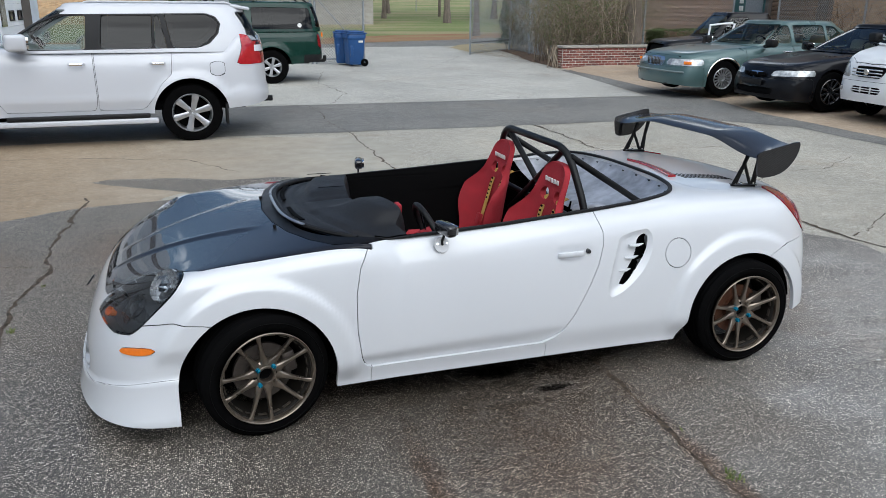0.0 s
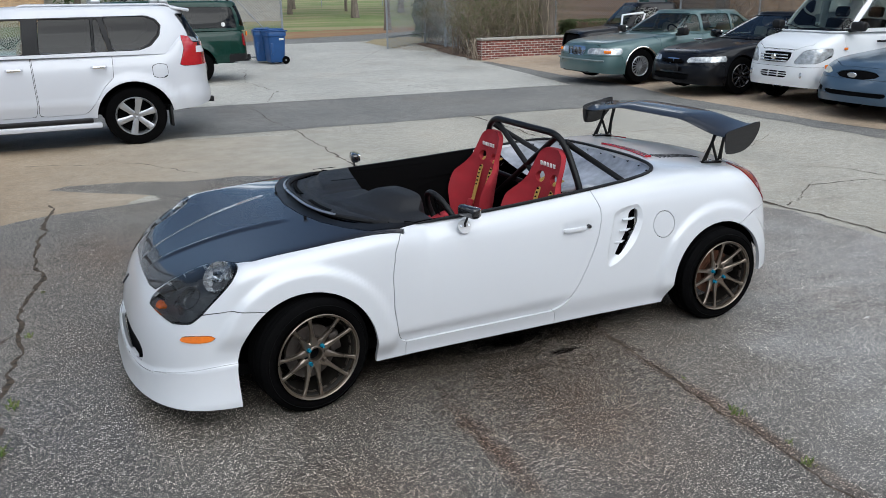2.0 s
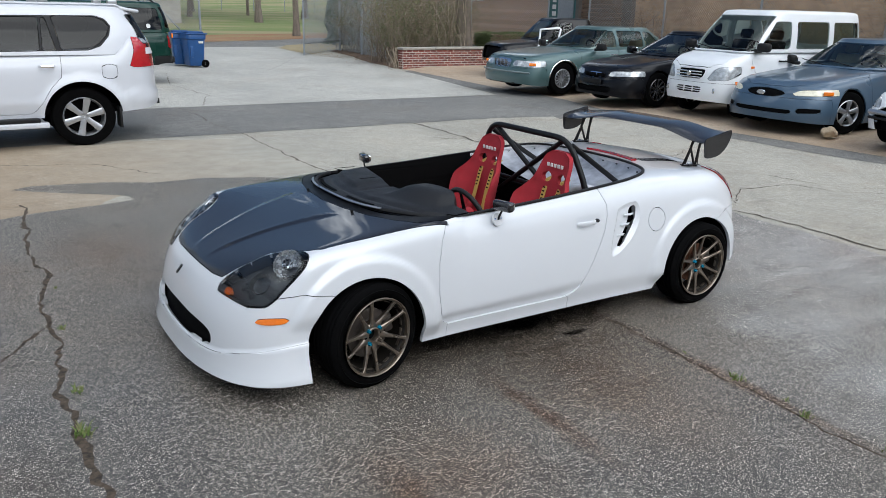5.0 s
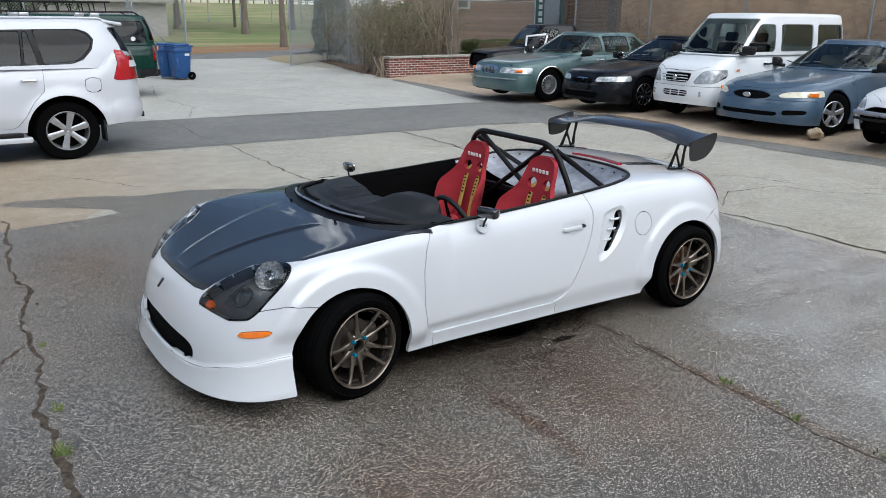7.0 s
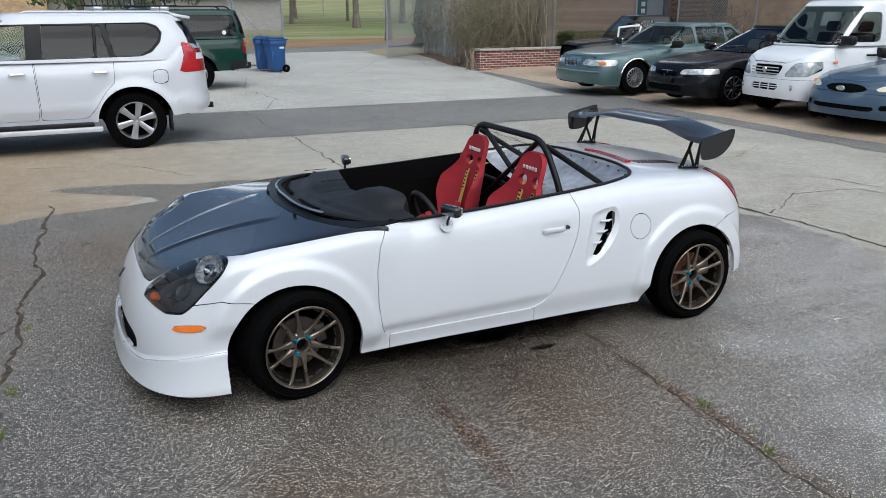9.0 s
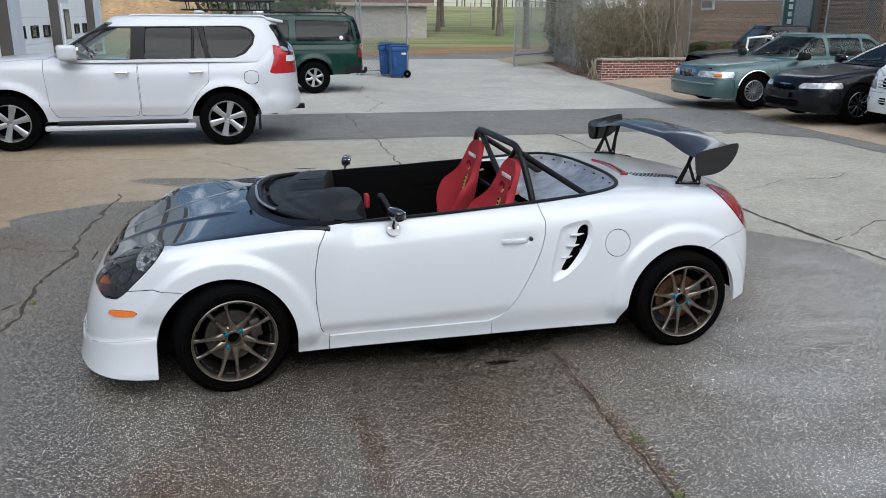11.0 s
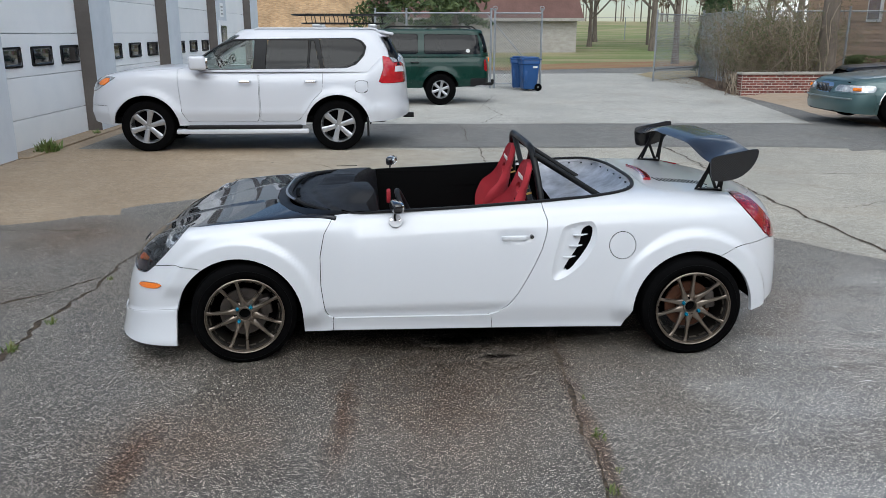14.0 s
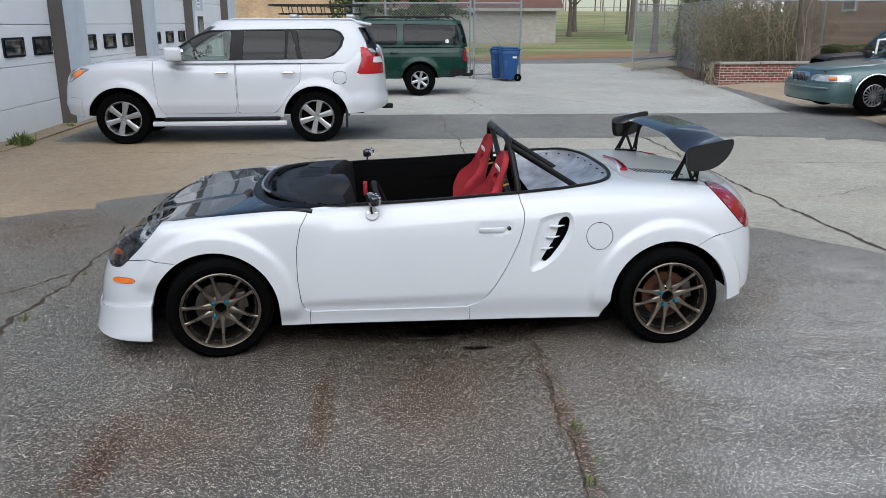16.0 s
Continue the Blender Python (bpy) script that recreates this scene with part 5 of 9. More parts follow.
    bumper, rest = rest.split(d, gap)
    x, y, z = frame_of(bumper)
    marker_line = rounded([(-1.852, 0.412), (-1.712, 0.420), (-1.706, 0.452), (-1.848, 0.445)], 2)
    marker, bumper = bumper.split(cut_side(bumper, marker_line, 0.5), 0.001)
    for side in halves(marker):
        part("side_marker", side.moved(0.006).rim(0.015), M["amber"], car, "amber side marker lamp")
    x, y, z = frame_of(bumper)
    lip, bumper = bumper.split(z - LIP_LINE(x))
    part("front_bumper", bumper.rim(0.02), white, car, "white front bumper with dark air intake")
    proud = lip.moved(0.005)
    proud.v[:, 2] = lip.v[:, 2]
    part("front_lip", proud.rim(0.02), white, car, "white front lip spoiler")
    part("intake_duct", box(-1.80, -1.45, -0.55, 0.55, 0.17, 0.37, 0.01), M["gap"], car)
    badge = part("badge", box(-0.028, 0.028, -0.011, 0.011, -0.004, 0.005, 0.004), M["gloss_black"], car, "small dark badge")
    badge.matrix_basis = pose(-2.008, 0.0, 0.512, 0, -52, 0)
    # panels of the rear
    x, y, z = frame_of(rest)
    seam = np.interp(x, (1.2, 1.362, 1.459, 1.683, 1.80, 1.86, 1.9), (0.50, 0.561, 0.615, 0.640, 0.615, 0.62, 0.64))
    rear, rest = rest.split(np.maximum(1.3 - x, z - seam), gap)
    part("rear_bumper", rear.rim(0.02), white, car, "white rear bumper")
    lid_line = rounded([(1.05, -0.3), (1.05, 0.2), (1.03, 0.45), (1.10, 0.60), (1.30, 0.625), (1.5, 0.60), (1.64, 0.50), (1.74, 0.3), (1.76, -0.3)], 2)
    lid, rest = rest.split(cut_plan(rest, lid_line, 0.6), gap)
    part("engine_lid", lid.rim(0.014), white, car, "white engine lid with louvres")
    cap_line = [(0.824 + 0.074 * math.cos(a), 0.627 + 0.076 * math.sin(a)) for a in np.linspace(0, 2 * math.pi, 40, endpoint=False)]
    cap, rest = rest.split(np.maximum(cut_side(rest, cap_line), rest.v[:, 1]), 0.002)
    part("fuel_cap", cap.rim(0.01), white, car, "round white fuel filler cap")
    # side intakes
    hole_line = rounded([(0.662, 0.738), (0.600, 0.722), (0.588, 0.632), (0.510, 0.515), (0.496, 0.480), (0.535, 0.488), (0.612, 0.585), (0.655, 0.664)], 1)
    scoop, rest = rest.split(cut_side(rest, scoop_line, 0.5))
    d = cut_side(scoop, hole_line, 0.5)
    inner = cut_side(scoop, scoop_line, 0.5)
    sgn = np.sign(scoop.v[:, 1])
    scoop.v[:, 1] -= sgn * 0.022 * step(0.0, -0.03, inner)
    dish = scoop.cut(-d)
    for side in halves(dish):
        s = part("side_scoop", side.rim(0.05), white, car, "recessed white side air intake")
        sg = np.sign(side.v[:, 1].mean())
        part("duct", shifted(box(0.45, 0.68, -0.004, 0.004, 0.45, 0.76), pose(0, sg * 0.71, 0)), M["gap"], s)
        for x0, x1, zz in ((0.55, 0.628, 0.682), (0.53, 0.602, 0.620), (0.50, 0.565, 0.556)):
            part("fin", bar_loft([(x0, sg * 0.772, zz), ((x0 + x1) / 2, sg * 0.782, zz + 0.002), (x1, sg * 0.775, zz + 0.006)], (0.02, 0.03, 0.01), (0.010, 0.010, 0.003), (0, 1, 0)), white, s)
    # doors
    door_line = [(-0.752, 0.95), (-0.762, 0.82), (-0.824, 0.709), (-0.848, 0.589), (-0.849, 0.42), (-0.832, 0.285), (-0.815, 0.246), (-0.785, 0.233), (0.075, 0.233), (0.135, 0.252), (0.185, 0.285), (0.24, 0.352), (0.287, 0.43), (0.335, 0.52), (0.376, 0.61), (0.402, 0.701), (0.406, 0.761), (0.385, 0.82), (0.365, 0.95)]
    doors, rest = rest.split(cut_side(rest, door_line, 0.5), gap)
    # a soft crease above the sill
    handle_line = rounded([(0.135, 0.648), (0.335, 0.648), (0.335, 0.708), (0.135, 0.708)], 2)
    for side in halves(doors):
        sg = np.sign(side.v[:, 1].mean())
        zz, xx = side.v[:, 2], side.v[:, 0]
        side.v[:, 1] -= sg * 0.012 * step(0.30 + 0.03 * (xx + 0.8) / 1.2, 0.255, zz)
        dd = cut_side(side, handle_line)
        side.v[:, 1] -= sg * 0.008 * step(0.0, -0.010, dd)
        d = part("door", side.rim(0.025), white, car, "white car door with flush handle")
        part("door_handle", bar_loft([(0.15, sg * 0.786, 0.672), (0.17, sg * 0.799, 0.674), (0.28, sg * 0.799, 0.675), (0.295, sg * 0.786, 0.674)], (0.022, 0.026, 0.026, 0.022), (0.01, 0.014, 0.014, 0.01), (0, 0, 1)), white, d)
        part("key_lock", shifted(lathe([(-0.008, 0.001), (-0.008, 0.009), (0, 0.012), (0.012, 0.012)], 20), pose(0, 0, 0)), M["gloss_black"], d).matrix_basis = pose(0.317, sg * 0.784, 0.677, 0, 0, 0 if sg < 0 else 180)
        part("door_card", box(-0.72, 0.36, min(sg * 0.66, sg * 0.70), max(sg * 0.66, sg * 0.70), 0.25, 0.79, 0.01), M["interior"], d)
    x, y, z = frame_of(rest)
    sill, rest = rest.split(np.maximum(np.maximum(-0.79 - x, x - 0.10), z - 0.2325), 0.0015)
    for side in halves(sill):
        part("sill", side.rim(0.03), white, car)
    fenders, rest = rest.split(rest.v[:, 0] + 0.5, 0.0)
    for side in halves(fenders):
        part("fender", side.rim(0.022), white, car, "white front wing with flared wheel arch")
    part("rear_quarter", rest.rim(0.022), white, car, "white rear body with flared wheel arches")
    # underside, arch liners and wheels
    part("underbody", box(-1.9, 1.55, -0.70, 0.70, 0.17, 0.24, 0.02), M["gap"], car)
    for cx, cz, rad in ARCHES:
        a = np.linspace(0.12, math.pi - 0.05, 28)
        for sg in (-1, 1):
            pts = np.array([[(cx + (rad + 0.02) * math.cos(t), sg * yy, cz + (rad + 0.02) * math.sin(t)) for t in a] for yy in (0.77, 0.55)])
            part("arch_liner", join(grid(pts), Soup([(cx - 0.4, sg * 0.55, 0.16), (cx + 0.4, sg * 0.55, 0.16), (cx + 0.4, sg * 0.55, 0.66), (cx - 0.4, sg * 0.55, 0.66)], [(0, 1, 2, 3)])), M["gap"], car)
    for sg in (-1, 1):
        sports_wheel(car, pose(-1.276, sg * 0.788, HUB, 0, 0, 11 if sg < 0 else 191), False, sg)
        sports_wheel(car, pose(1.220, sg * 0.800, HUB, 0, 0, 0 if sg < 0 else 180), True, sg)
    # cockpit
    part("tub", Soup([(-0.9, -0.655, 0.2), (0.5, -0.655, 0.2), (0.5, 0.655, 0.2), (-0.9, 0.655, 0.2), (-0.9, -0.67, 0.80), (0.5, -0.66, 0.80), (0.5, 0.66, 0.80), (-0.9, 0.67, 0.80)],
                     [(0, 1, 2, 3), (0, 4, 5, 1), (3, 2, 6, 7), (0, 3, 7, 4)]), M["interior"], car, "dark stripped cockpit tub")
    poly = rounded([(-0.93, 0.675), (-0.82, 0.697), (-0.585, 0.70), (0.0, 0.695), (0.42, 0.68), (0.76, 0.66), (0.93, 0.57), (1.0, 0.3), (1.005, 0.0), (1.0, -0.3), (0.93, -0.57), (0.76, -0.66), (0.42, -0.68), (0.0, -0.695), (-0.585, -0.70), (-0.82, -0.697), (-0.93, -0.675)], 2)[1:-1]
    edge = [(px, py) for px, py in poly if not (abs(py) < 0.6 and px < 0.3) and px > -0.76]
    start = min(range(len(edge)), key=lambda k: (edge[k][0], -edge[k][1]))
    zt = curve_of((-0.95, -0.8, -0.585, -0.212, 0.231, 0.45, 0.74, 0.9, 1.0), (0.783, 0.792, 0.803, 0.818, 0.840, 0.852, 0.879, 0.897, 0.906))
    lip_v = shell.v[shell.v[:, 2] > 0.6]
    path = [(px, py, max(float(zt(px)), float(lip_v[np.argmin(np.hypot(lip_v[:, 0] - px, lip_v[:, 1] - py)), 2])) + 0.005) for px, py in edge]
    outward = []
    for k in range(len(path)):
        dx, dy = path[min(k + 1, len(path) - 1)][0] - path[max(k - 1, 0)][0], path[min(k + 1, len(path) - 1)][1] - path[max(k - 1, 0)][1]
        outward.append((dy, -dx, 0.0))
    part("weatherstrip", bar_loft(path, [0.004 + 0.017 * float(step(-0.76, -0.45, q[0])) for q in path], [0.004 + 0.011 * float(step(-0.76, -0.45, q[0])) for q in path], outward), M["black_plastic"], car, "black rubber weatherstrip round the cockpit opening")
    for sg in (-1, 1):
        side_path = [q for q in path if q[0] < 0.44 and q[1] * sg > 0.5]
        band = np.array([[(x, y - sg * 0.012, z + 0.006) for x, y, z in side_path], [(x, y - sg * 0.034, z - 0.05) for x, y, z in side_path], [(x, y - sg * 0.036, z - 0.14) for x, y, z in side_path]])
        part("door_top_trim", grid(band), M["interior"], car, "black inner door trim")
    # engine cover bowl behind the seats
    bowl_edge = [(px, py) for px, py in edge if px > 0.46]
    cxb, rings = 0.62, []
    for s_ in (1.0, 0.93, 0.84, 0.7, 0.5, 0.25, 0.02):
        rings.append([(cxb + (px - cxb) * s_, py * s_, float(zt(px)) - 0.012 - 0.17 * (1 - s_ ** 1.6) ** 0.8 + 0.012 * noise.noise((px * 3, py * 3, s_ * 4))) for px, py in bowl_edge])
    part("engine_cover", grid(np.array(rings)), M["bare_metal"], car, "bare crinkled aluminium sheet behind the seats")
    for k, (px, py) in enumerate(bowl_edge[::2]):
        part("rivet", shifted(lathe([(0.0, 0.001), (-0.002, 0.006), (0.004, 0.008)], 8), pose(cxb + (px - cxb) * 0.96, py * 0.96, float(zt(px)) - 0.028, 90, 0, 0)), M["black_plastic"], car)
    part("bulkhead", box(0.47, 0.50, -0.655, 0.655, 0.2, 0.70, 0.008), M["interior"], car)
    part("cable_loom", tube(arc_path([(0.52, -0.55, 0.70), (0.62, -0.50, 0.74), (0.60, -0.42, 0.71), (0.7, -0.35, 0.73)], 0.04), 0.018), M["black_plastic"], car)
    part("ducting", tube(arc_path([(0.55, -0.2, 0.72), (0.63, -0.34, 0.76), (0.72, -0.42, 0.74), (0.80, -0.36, 0.74)], 0.06), 0.035, 12), M["bare_metal"], car, "crumpled silver foil duct")
    # dashboard
    ux, uy = np.linspace(0, 1, 60), np.linspace(-1, 1, 96)
    pts = np.zeros((60, 96, 3))
    for i, a in enumerate(ux):
        for j, b in enumerate(uy):
            y0 = 0.675 * b
            front = -1.075 + 0.30 * abs(b) ** 3.2
            pod = math.exp(-((y0 + 0.36) / 0.175) ** 8)
            bag = math.exp(-((y0 - 0.32) / 0.24) ** 8)
            back = -0.60 - 0.05 * math.cos(b * 3) + 0.075 * pod
            x0 = front + (back - front) * a
            z0 = 0.812 + 0.030 * math.sin(min(a, 0.8) / 0.8 * math.pi / 2) - 0.03 * abs(b) ** 5
            z0 += 0.062 * pod * float(step(0.42, 0.74, a)) * (1 - 0.25 * ((y0 + 0.36) / 0.175) ** 2)
            z0 += 0.024 * bag * float(step(0.36, 0.44, a)) - 0.012 * math.exp(-((a - 0.27) / 0.05) ** 2)
            z0 -= 0.010 * math.exp(-(y0 / 0.02) ** 2) * float(step(0.3, 0.5, a))
            z0 -= 0.34 * max(0.0, (a - 0.88) / 0.12) ** 1.6
            pts[i, j] = (x0, y0, z0)
    part("dashboard", grid(pts), M["dash"], car, "grey vinyl dashboard with instrument hood")
    arc = [(-1.078 + 0.30 * abs(b) ** 3.2, 0.675 * b, 0.826 - 0.02 * abs(b) ** 5) for b in np.linspace(-0.97, 0.97, 40)]
    part("screen_seal", tube(arc, 0.013, 8), M["black_plastic"], car)
    part("screen_trim", bar_loft([(x - 0.02, y, z + 0.012) for x, y, z in arc[6:-6]], [0.014] * 28, [0.006] * 28, (1, 0, 0.3)), M["silver"], car, "bright strip left along the windscreen base")
    for b0, b1 in ((-0.5, -0.12), (0.12, 0.62)):
        slot = [(-1.035 + 0.30 * abs(b) ** 3.2, 0.675 * b, 0.829 - 0.03 * abs(b) ** 5) for b in np.linspace(b0, b1, 12)]
        part("vent_slot", bar_loft(slot, [0.022] * 12, [0.006] * 12, (1, 0, 0)), M["gap"], car)
    for y0 in (0.14, 0.50):
        part("dash_seam", bar_loft([(-0.84, y0, 0.870), (-0.70, y0 - 0.01, 0.872)], (0.004, 0.004), (0.003, 0.003), (0, 1, 0)), M["gap"], car)
    for y0 in (-0.35, 0.25):
        part("wiper_spindle", lathe([(0.0, 0.001), (0.0, 0.007), (-0.015, 0.009)], 16, "Z"), M["black_plastic"], car).matrix_basis = pose(-1.14, y0, 0.80, 180)
    # steering wheel
    ring = [(0.0, 0.172 * math.cos(a), 0.172 * math.sin(a)) for a in np.linspace(0, 2 * math.pi, 40, endpoint=False)]
    sw = part("steering_wheel", tube(ring, 0.016, 10, True), M["black_plastic"], car, "small black steering wheel with red boss")
    sw.matrix_basis = pose(-0.355, -0.36, 0.70, 0, -24, 0)
    for a in (90, 210, 330):
        part("spoke", bar_loft([(-0.02, 0.03 * math.cos(radians(a)), 0.03 * math.sin(radians(a))), (0, 0.165 * math.cos(radians(a)), 0.165 * math.sin(radians(a)))], (0.04, 0.025), (0.006, 0.006), (0, -math.sin(radians(a)), math.cos(radians(a)))), M["gloss_black"], sw)
    part("boss", shifted(lathe([(-0.02, 0.001), (-0.02, 0.045), (0.05, 0.05), (0.12, 0.035)], 24), pose(0, 0, 0, 0, 0, 90)), M["red_cloth"], sw)
    part("red_switch", box(-0.49, -0.465, -0.20, -0.13, 0.75, 0.83, 0.008), M["red_cloth"], car, "red switch cover by the wheel")
    # roll hoop
    r = 0.0195
    part("main_hoop", tube(arc_path([(0.42, -0.60, 0.30), (0.41, -0.575, 0.80), (0.365, -0.42, 1.118), (0.365, 0.42, 1.118), (0.41, 0.575, 0.80), (0.42, 0.60, 0.30)], 0.13, 8), r, 14), M["bar_black"], car, "black steel main roll hoop")
    for sg in (-1, 1):
        part("cross_brace", tube([(0.375, sg * 0.36, 1.105), (0.42, -sg * 0.42, 0.60)], r * 0.9, 12), M["bar_black"], car)
        part("rear_stay", tube([(0.375, sg * 0.44, 1.08), (0.85, sg * 0.41, 0.785)], r * 0.9, 12), M["bar_black"], car)
    part("harness_bar", tube([(0.42, -0.585, 0.74), (0.42, 0.585, 0.74)], r * 0.85, 12), M["bar_black"], car)
    # mirrors
    for sg, mx in ((-1, -0.435), (1, -0.47)):
        m = part("wing_mirror", merge(shifted(box(-0.022, 0.03, -0.068, 0.068, -0.028, 0.03, 0.018, 3), pose(mx, sg * 0.80, 0.858, 0, 0, -12 * sg))), M["gloss_black"], car, "small black clip-on wing mirror")
        part("mirror_glass", shifted(box(0.031, 0.033, -0.055, 0.055, -0.02, 0.022, 0.006), pose(mx, sg * 0.80, 0.858, 0, 0, -12 * sg)), M["chrome"], m)
        part("stem", tube([(mx, sg * 0.80, 0.84), (mx - 0.005, sg * 0.776, 0.795), (mx, sg * 0.765, 0.775)], 0.006), M["black_plastic"], m)
        part("bracket", shifted(lathe([(-0.003, 0.001), (-0.003, 0.036), (0.003, 0.038)], 24), pose(mx, sg * 0.757, 0.772, 22 * sg)), M["frosted"], m, "clear plastic bracket")
        for q in (-0.022, 0.022):
            part("screw", shifted(lathe([(-0.004, 0.001), (-0.004, 0.006), (0.003, 0.007)], 10), pose(mx + q, sg * 0.76, 0.778, 22 * sg)), M["chrome"], m)
    # wing
    blade_y = np.linspace(-0.71, 0.71, 57)
    prof = [(0.0, 0.0), (0.02, 0.016), (0.07, 0.026), (0.14, 0.022), (0.21, 0.010), (0.25, 0.0), (0.25, -0.004), (0.20, -0.004), (0.12, -0.002), (0.05, -0.010), (0.01, -0.010)]
    pts = np.zeros((57, len(prof), 3))
    for i, yy in enumerate(blade_y):
        e = step(0.26, 0.66, abs(yy))
        le, te = 1.128 - 0.06 * e, 1.165 - 0.032 * e - 0.012 * (yy / 0.71) ** 2
        for j, (c, h) in enumerate(prof):
            u = c / 0.25
            pts[i, j] = (1.325 + c, yy, le + (te - le) * u + h * 0.7)
    wing_s = grid(pts, True)
    wing_s.f += [tuple(range(len(prof))), tuple(range(56 * len(prof), 57 * len(prof)))[::-1]]
    w = part("rear_wing", wing_s, M["carbon_wing"], car, "carbon fibre rear wing with black end plates", 50)
    plate = [(1.312, 1.085), (1.335, 1.105), (1.45, 1.125), (1.575, 1.150), (1.585, 1.13), (1.578, 1.085), (1.545, 1.03), (1.49, 0.985), (1.42, 0.967), (1.345, 0.965), (1.325, 0.985)]
    for sg in (-1, 1):
        bm = prism(rounded(plate, 1), -0.004, 0.004)
        part("end_plate", shifted(bm, Matrix(((1, 0, 0, 0), (0, 0, 1, sg * 0.714), (0, 1, 0, 0), (0, 0, 0, 1)))), M["carbon"], w, "glossy carbon end plate", 30)
        y0 = sg * 0.555
        bars = [bar_loft([(1.315, y0, 0.885), (1.37, y0, 1.0), (1.41, y0, 1.10)], (0.035, 0.022, 0.03), (0.007,) * 3, (1, 0, -0.4)),
                bar_loft([(1.445, y0, 0.88), (1.46, y0, 1.0), (1.485, y0, 1.11)], (0.035, 0.022, 0.03), (0.007,) * 3, (1, 0, 0)),
                bar_loft([(1.375, y0, 1.01), (1.43, y0, 0.885)], (0.018, 0.018), (0.007,) * 2, (1, 0, 0.3)),
                bar_loft([(1.30, y0, 0.886), (1.46, y0, 0.882)], (0.016, 0.016), (0.007,) * 2, (0, 0, 1)),
                bar_loft([(1.31, y0, 0.897), (1.455, y0, 0.891)], (0.05, 0.05), (0.006,) * 2, (0, 1, 0))]
        st = part("wing_stand", join(*bars), M["bar_black"], w, "black lattice wing stand", 30)
        for bx in (1.32, 1.37, 1.44):
            part("bolt", shifted(lathe([(-0.012, 0.001), (-0.012, 0.006), (0.012, 0.006)], 8), pose(bx, y0, 0.90)), M["chrome"], st)
    # deck louvres and brake lamp
    def deck(x, y):
        far = np.hypot(lid.v[:, 0] - x, lid.v[:, 1] - y) + 1e-4
        near = np.argsort(far)[:5]
        return float(np.sum(lid.v[near, 2] / far[near]) / np.sum(1 / far[near]))

    for k in range(11):
        x, y = 1.165 + 0.026 * k, -0.275 - 0.006 * k
        tilt = math.degrees(math.atan2(deck(x, y + 0.06) - deck(x, y - 0.06), 0.12))
        part("louvre", shifted(box(-0.0045, 0.0045, -0.060, 0.060, -0.004, 0.0010, 0.0004), pose(x, y, deck(x, y) + 0.0008, tilt, 0, 8)), M["gap"], car)
    part("deck_lamp", bar_loft([(x, y, deck(x, y) + 0.007) for x, y in ((1.115, 0.20), (1.14, 0.10), (1.142, 0.0), (1.132, -0.12), (1.115, -0.22), (1.098, -0.30))], (0.008, 0.03, 0.036, 0.042, 0.046, 0.046), (0.016,) * 6, (1, 0, 0)), M["red_lens"], car, "red lamp strip on the engine deck")
    return car


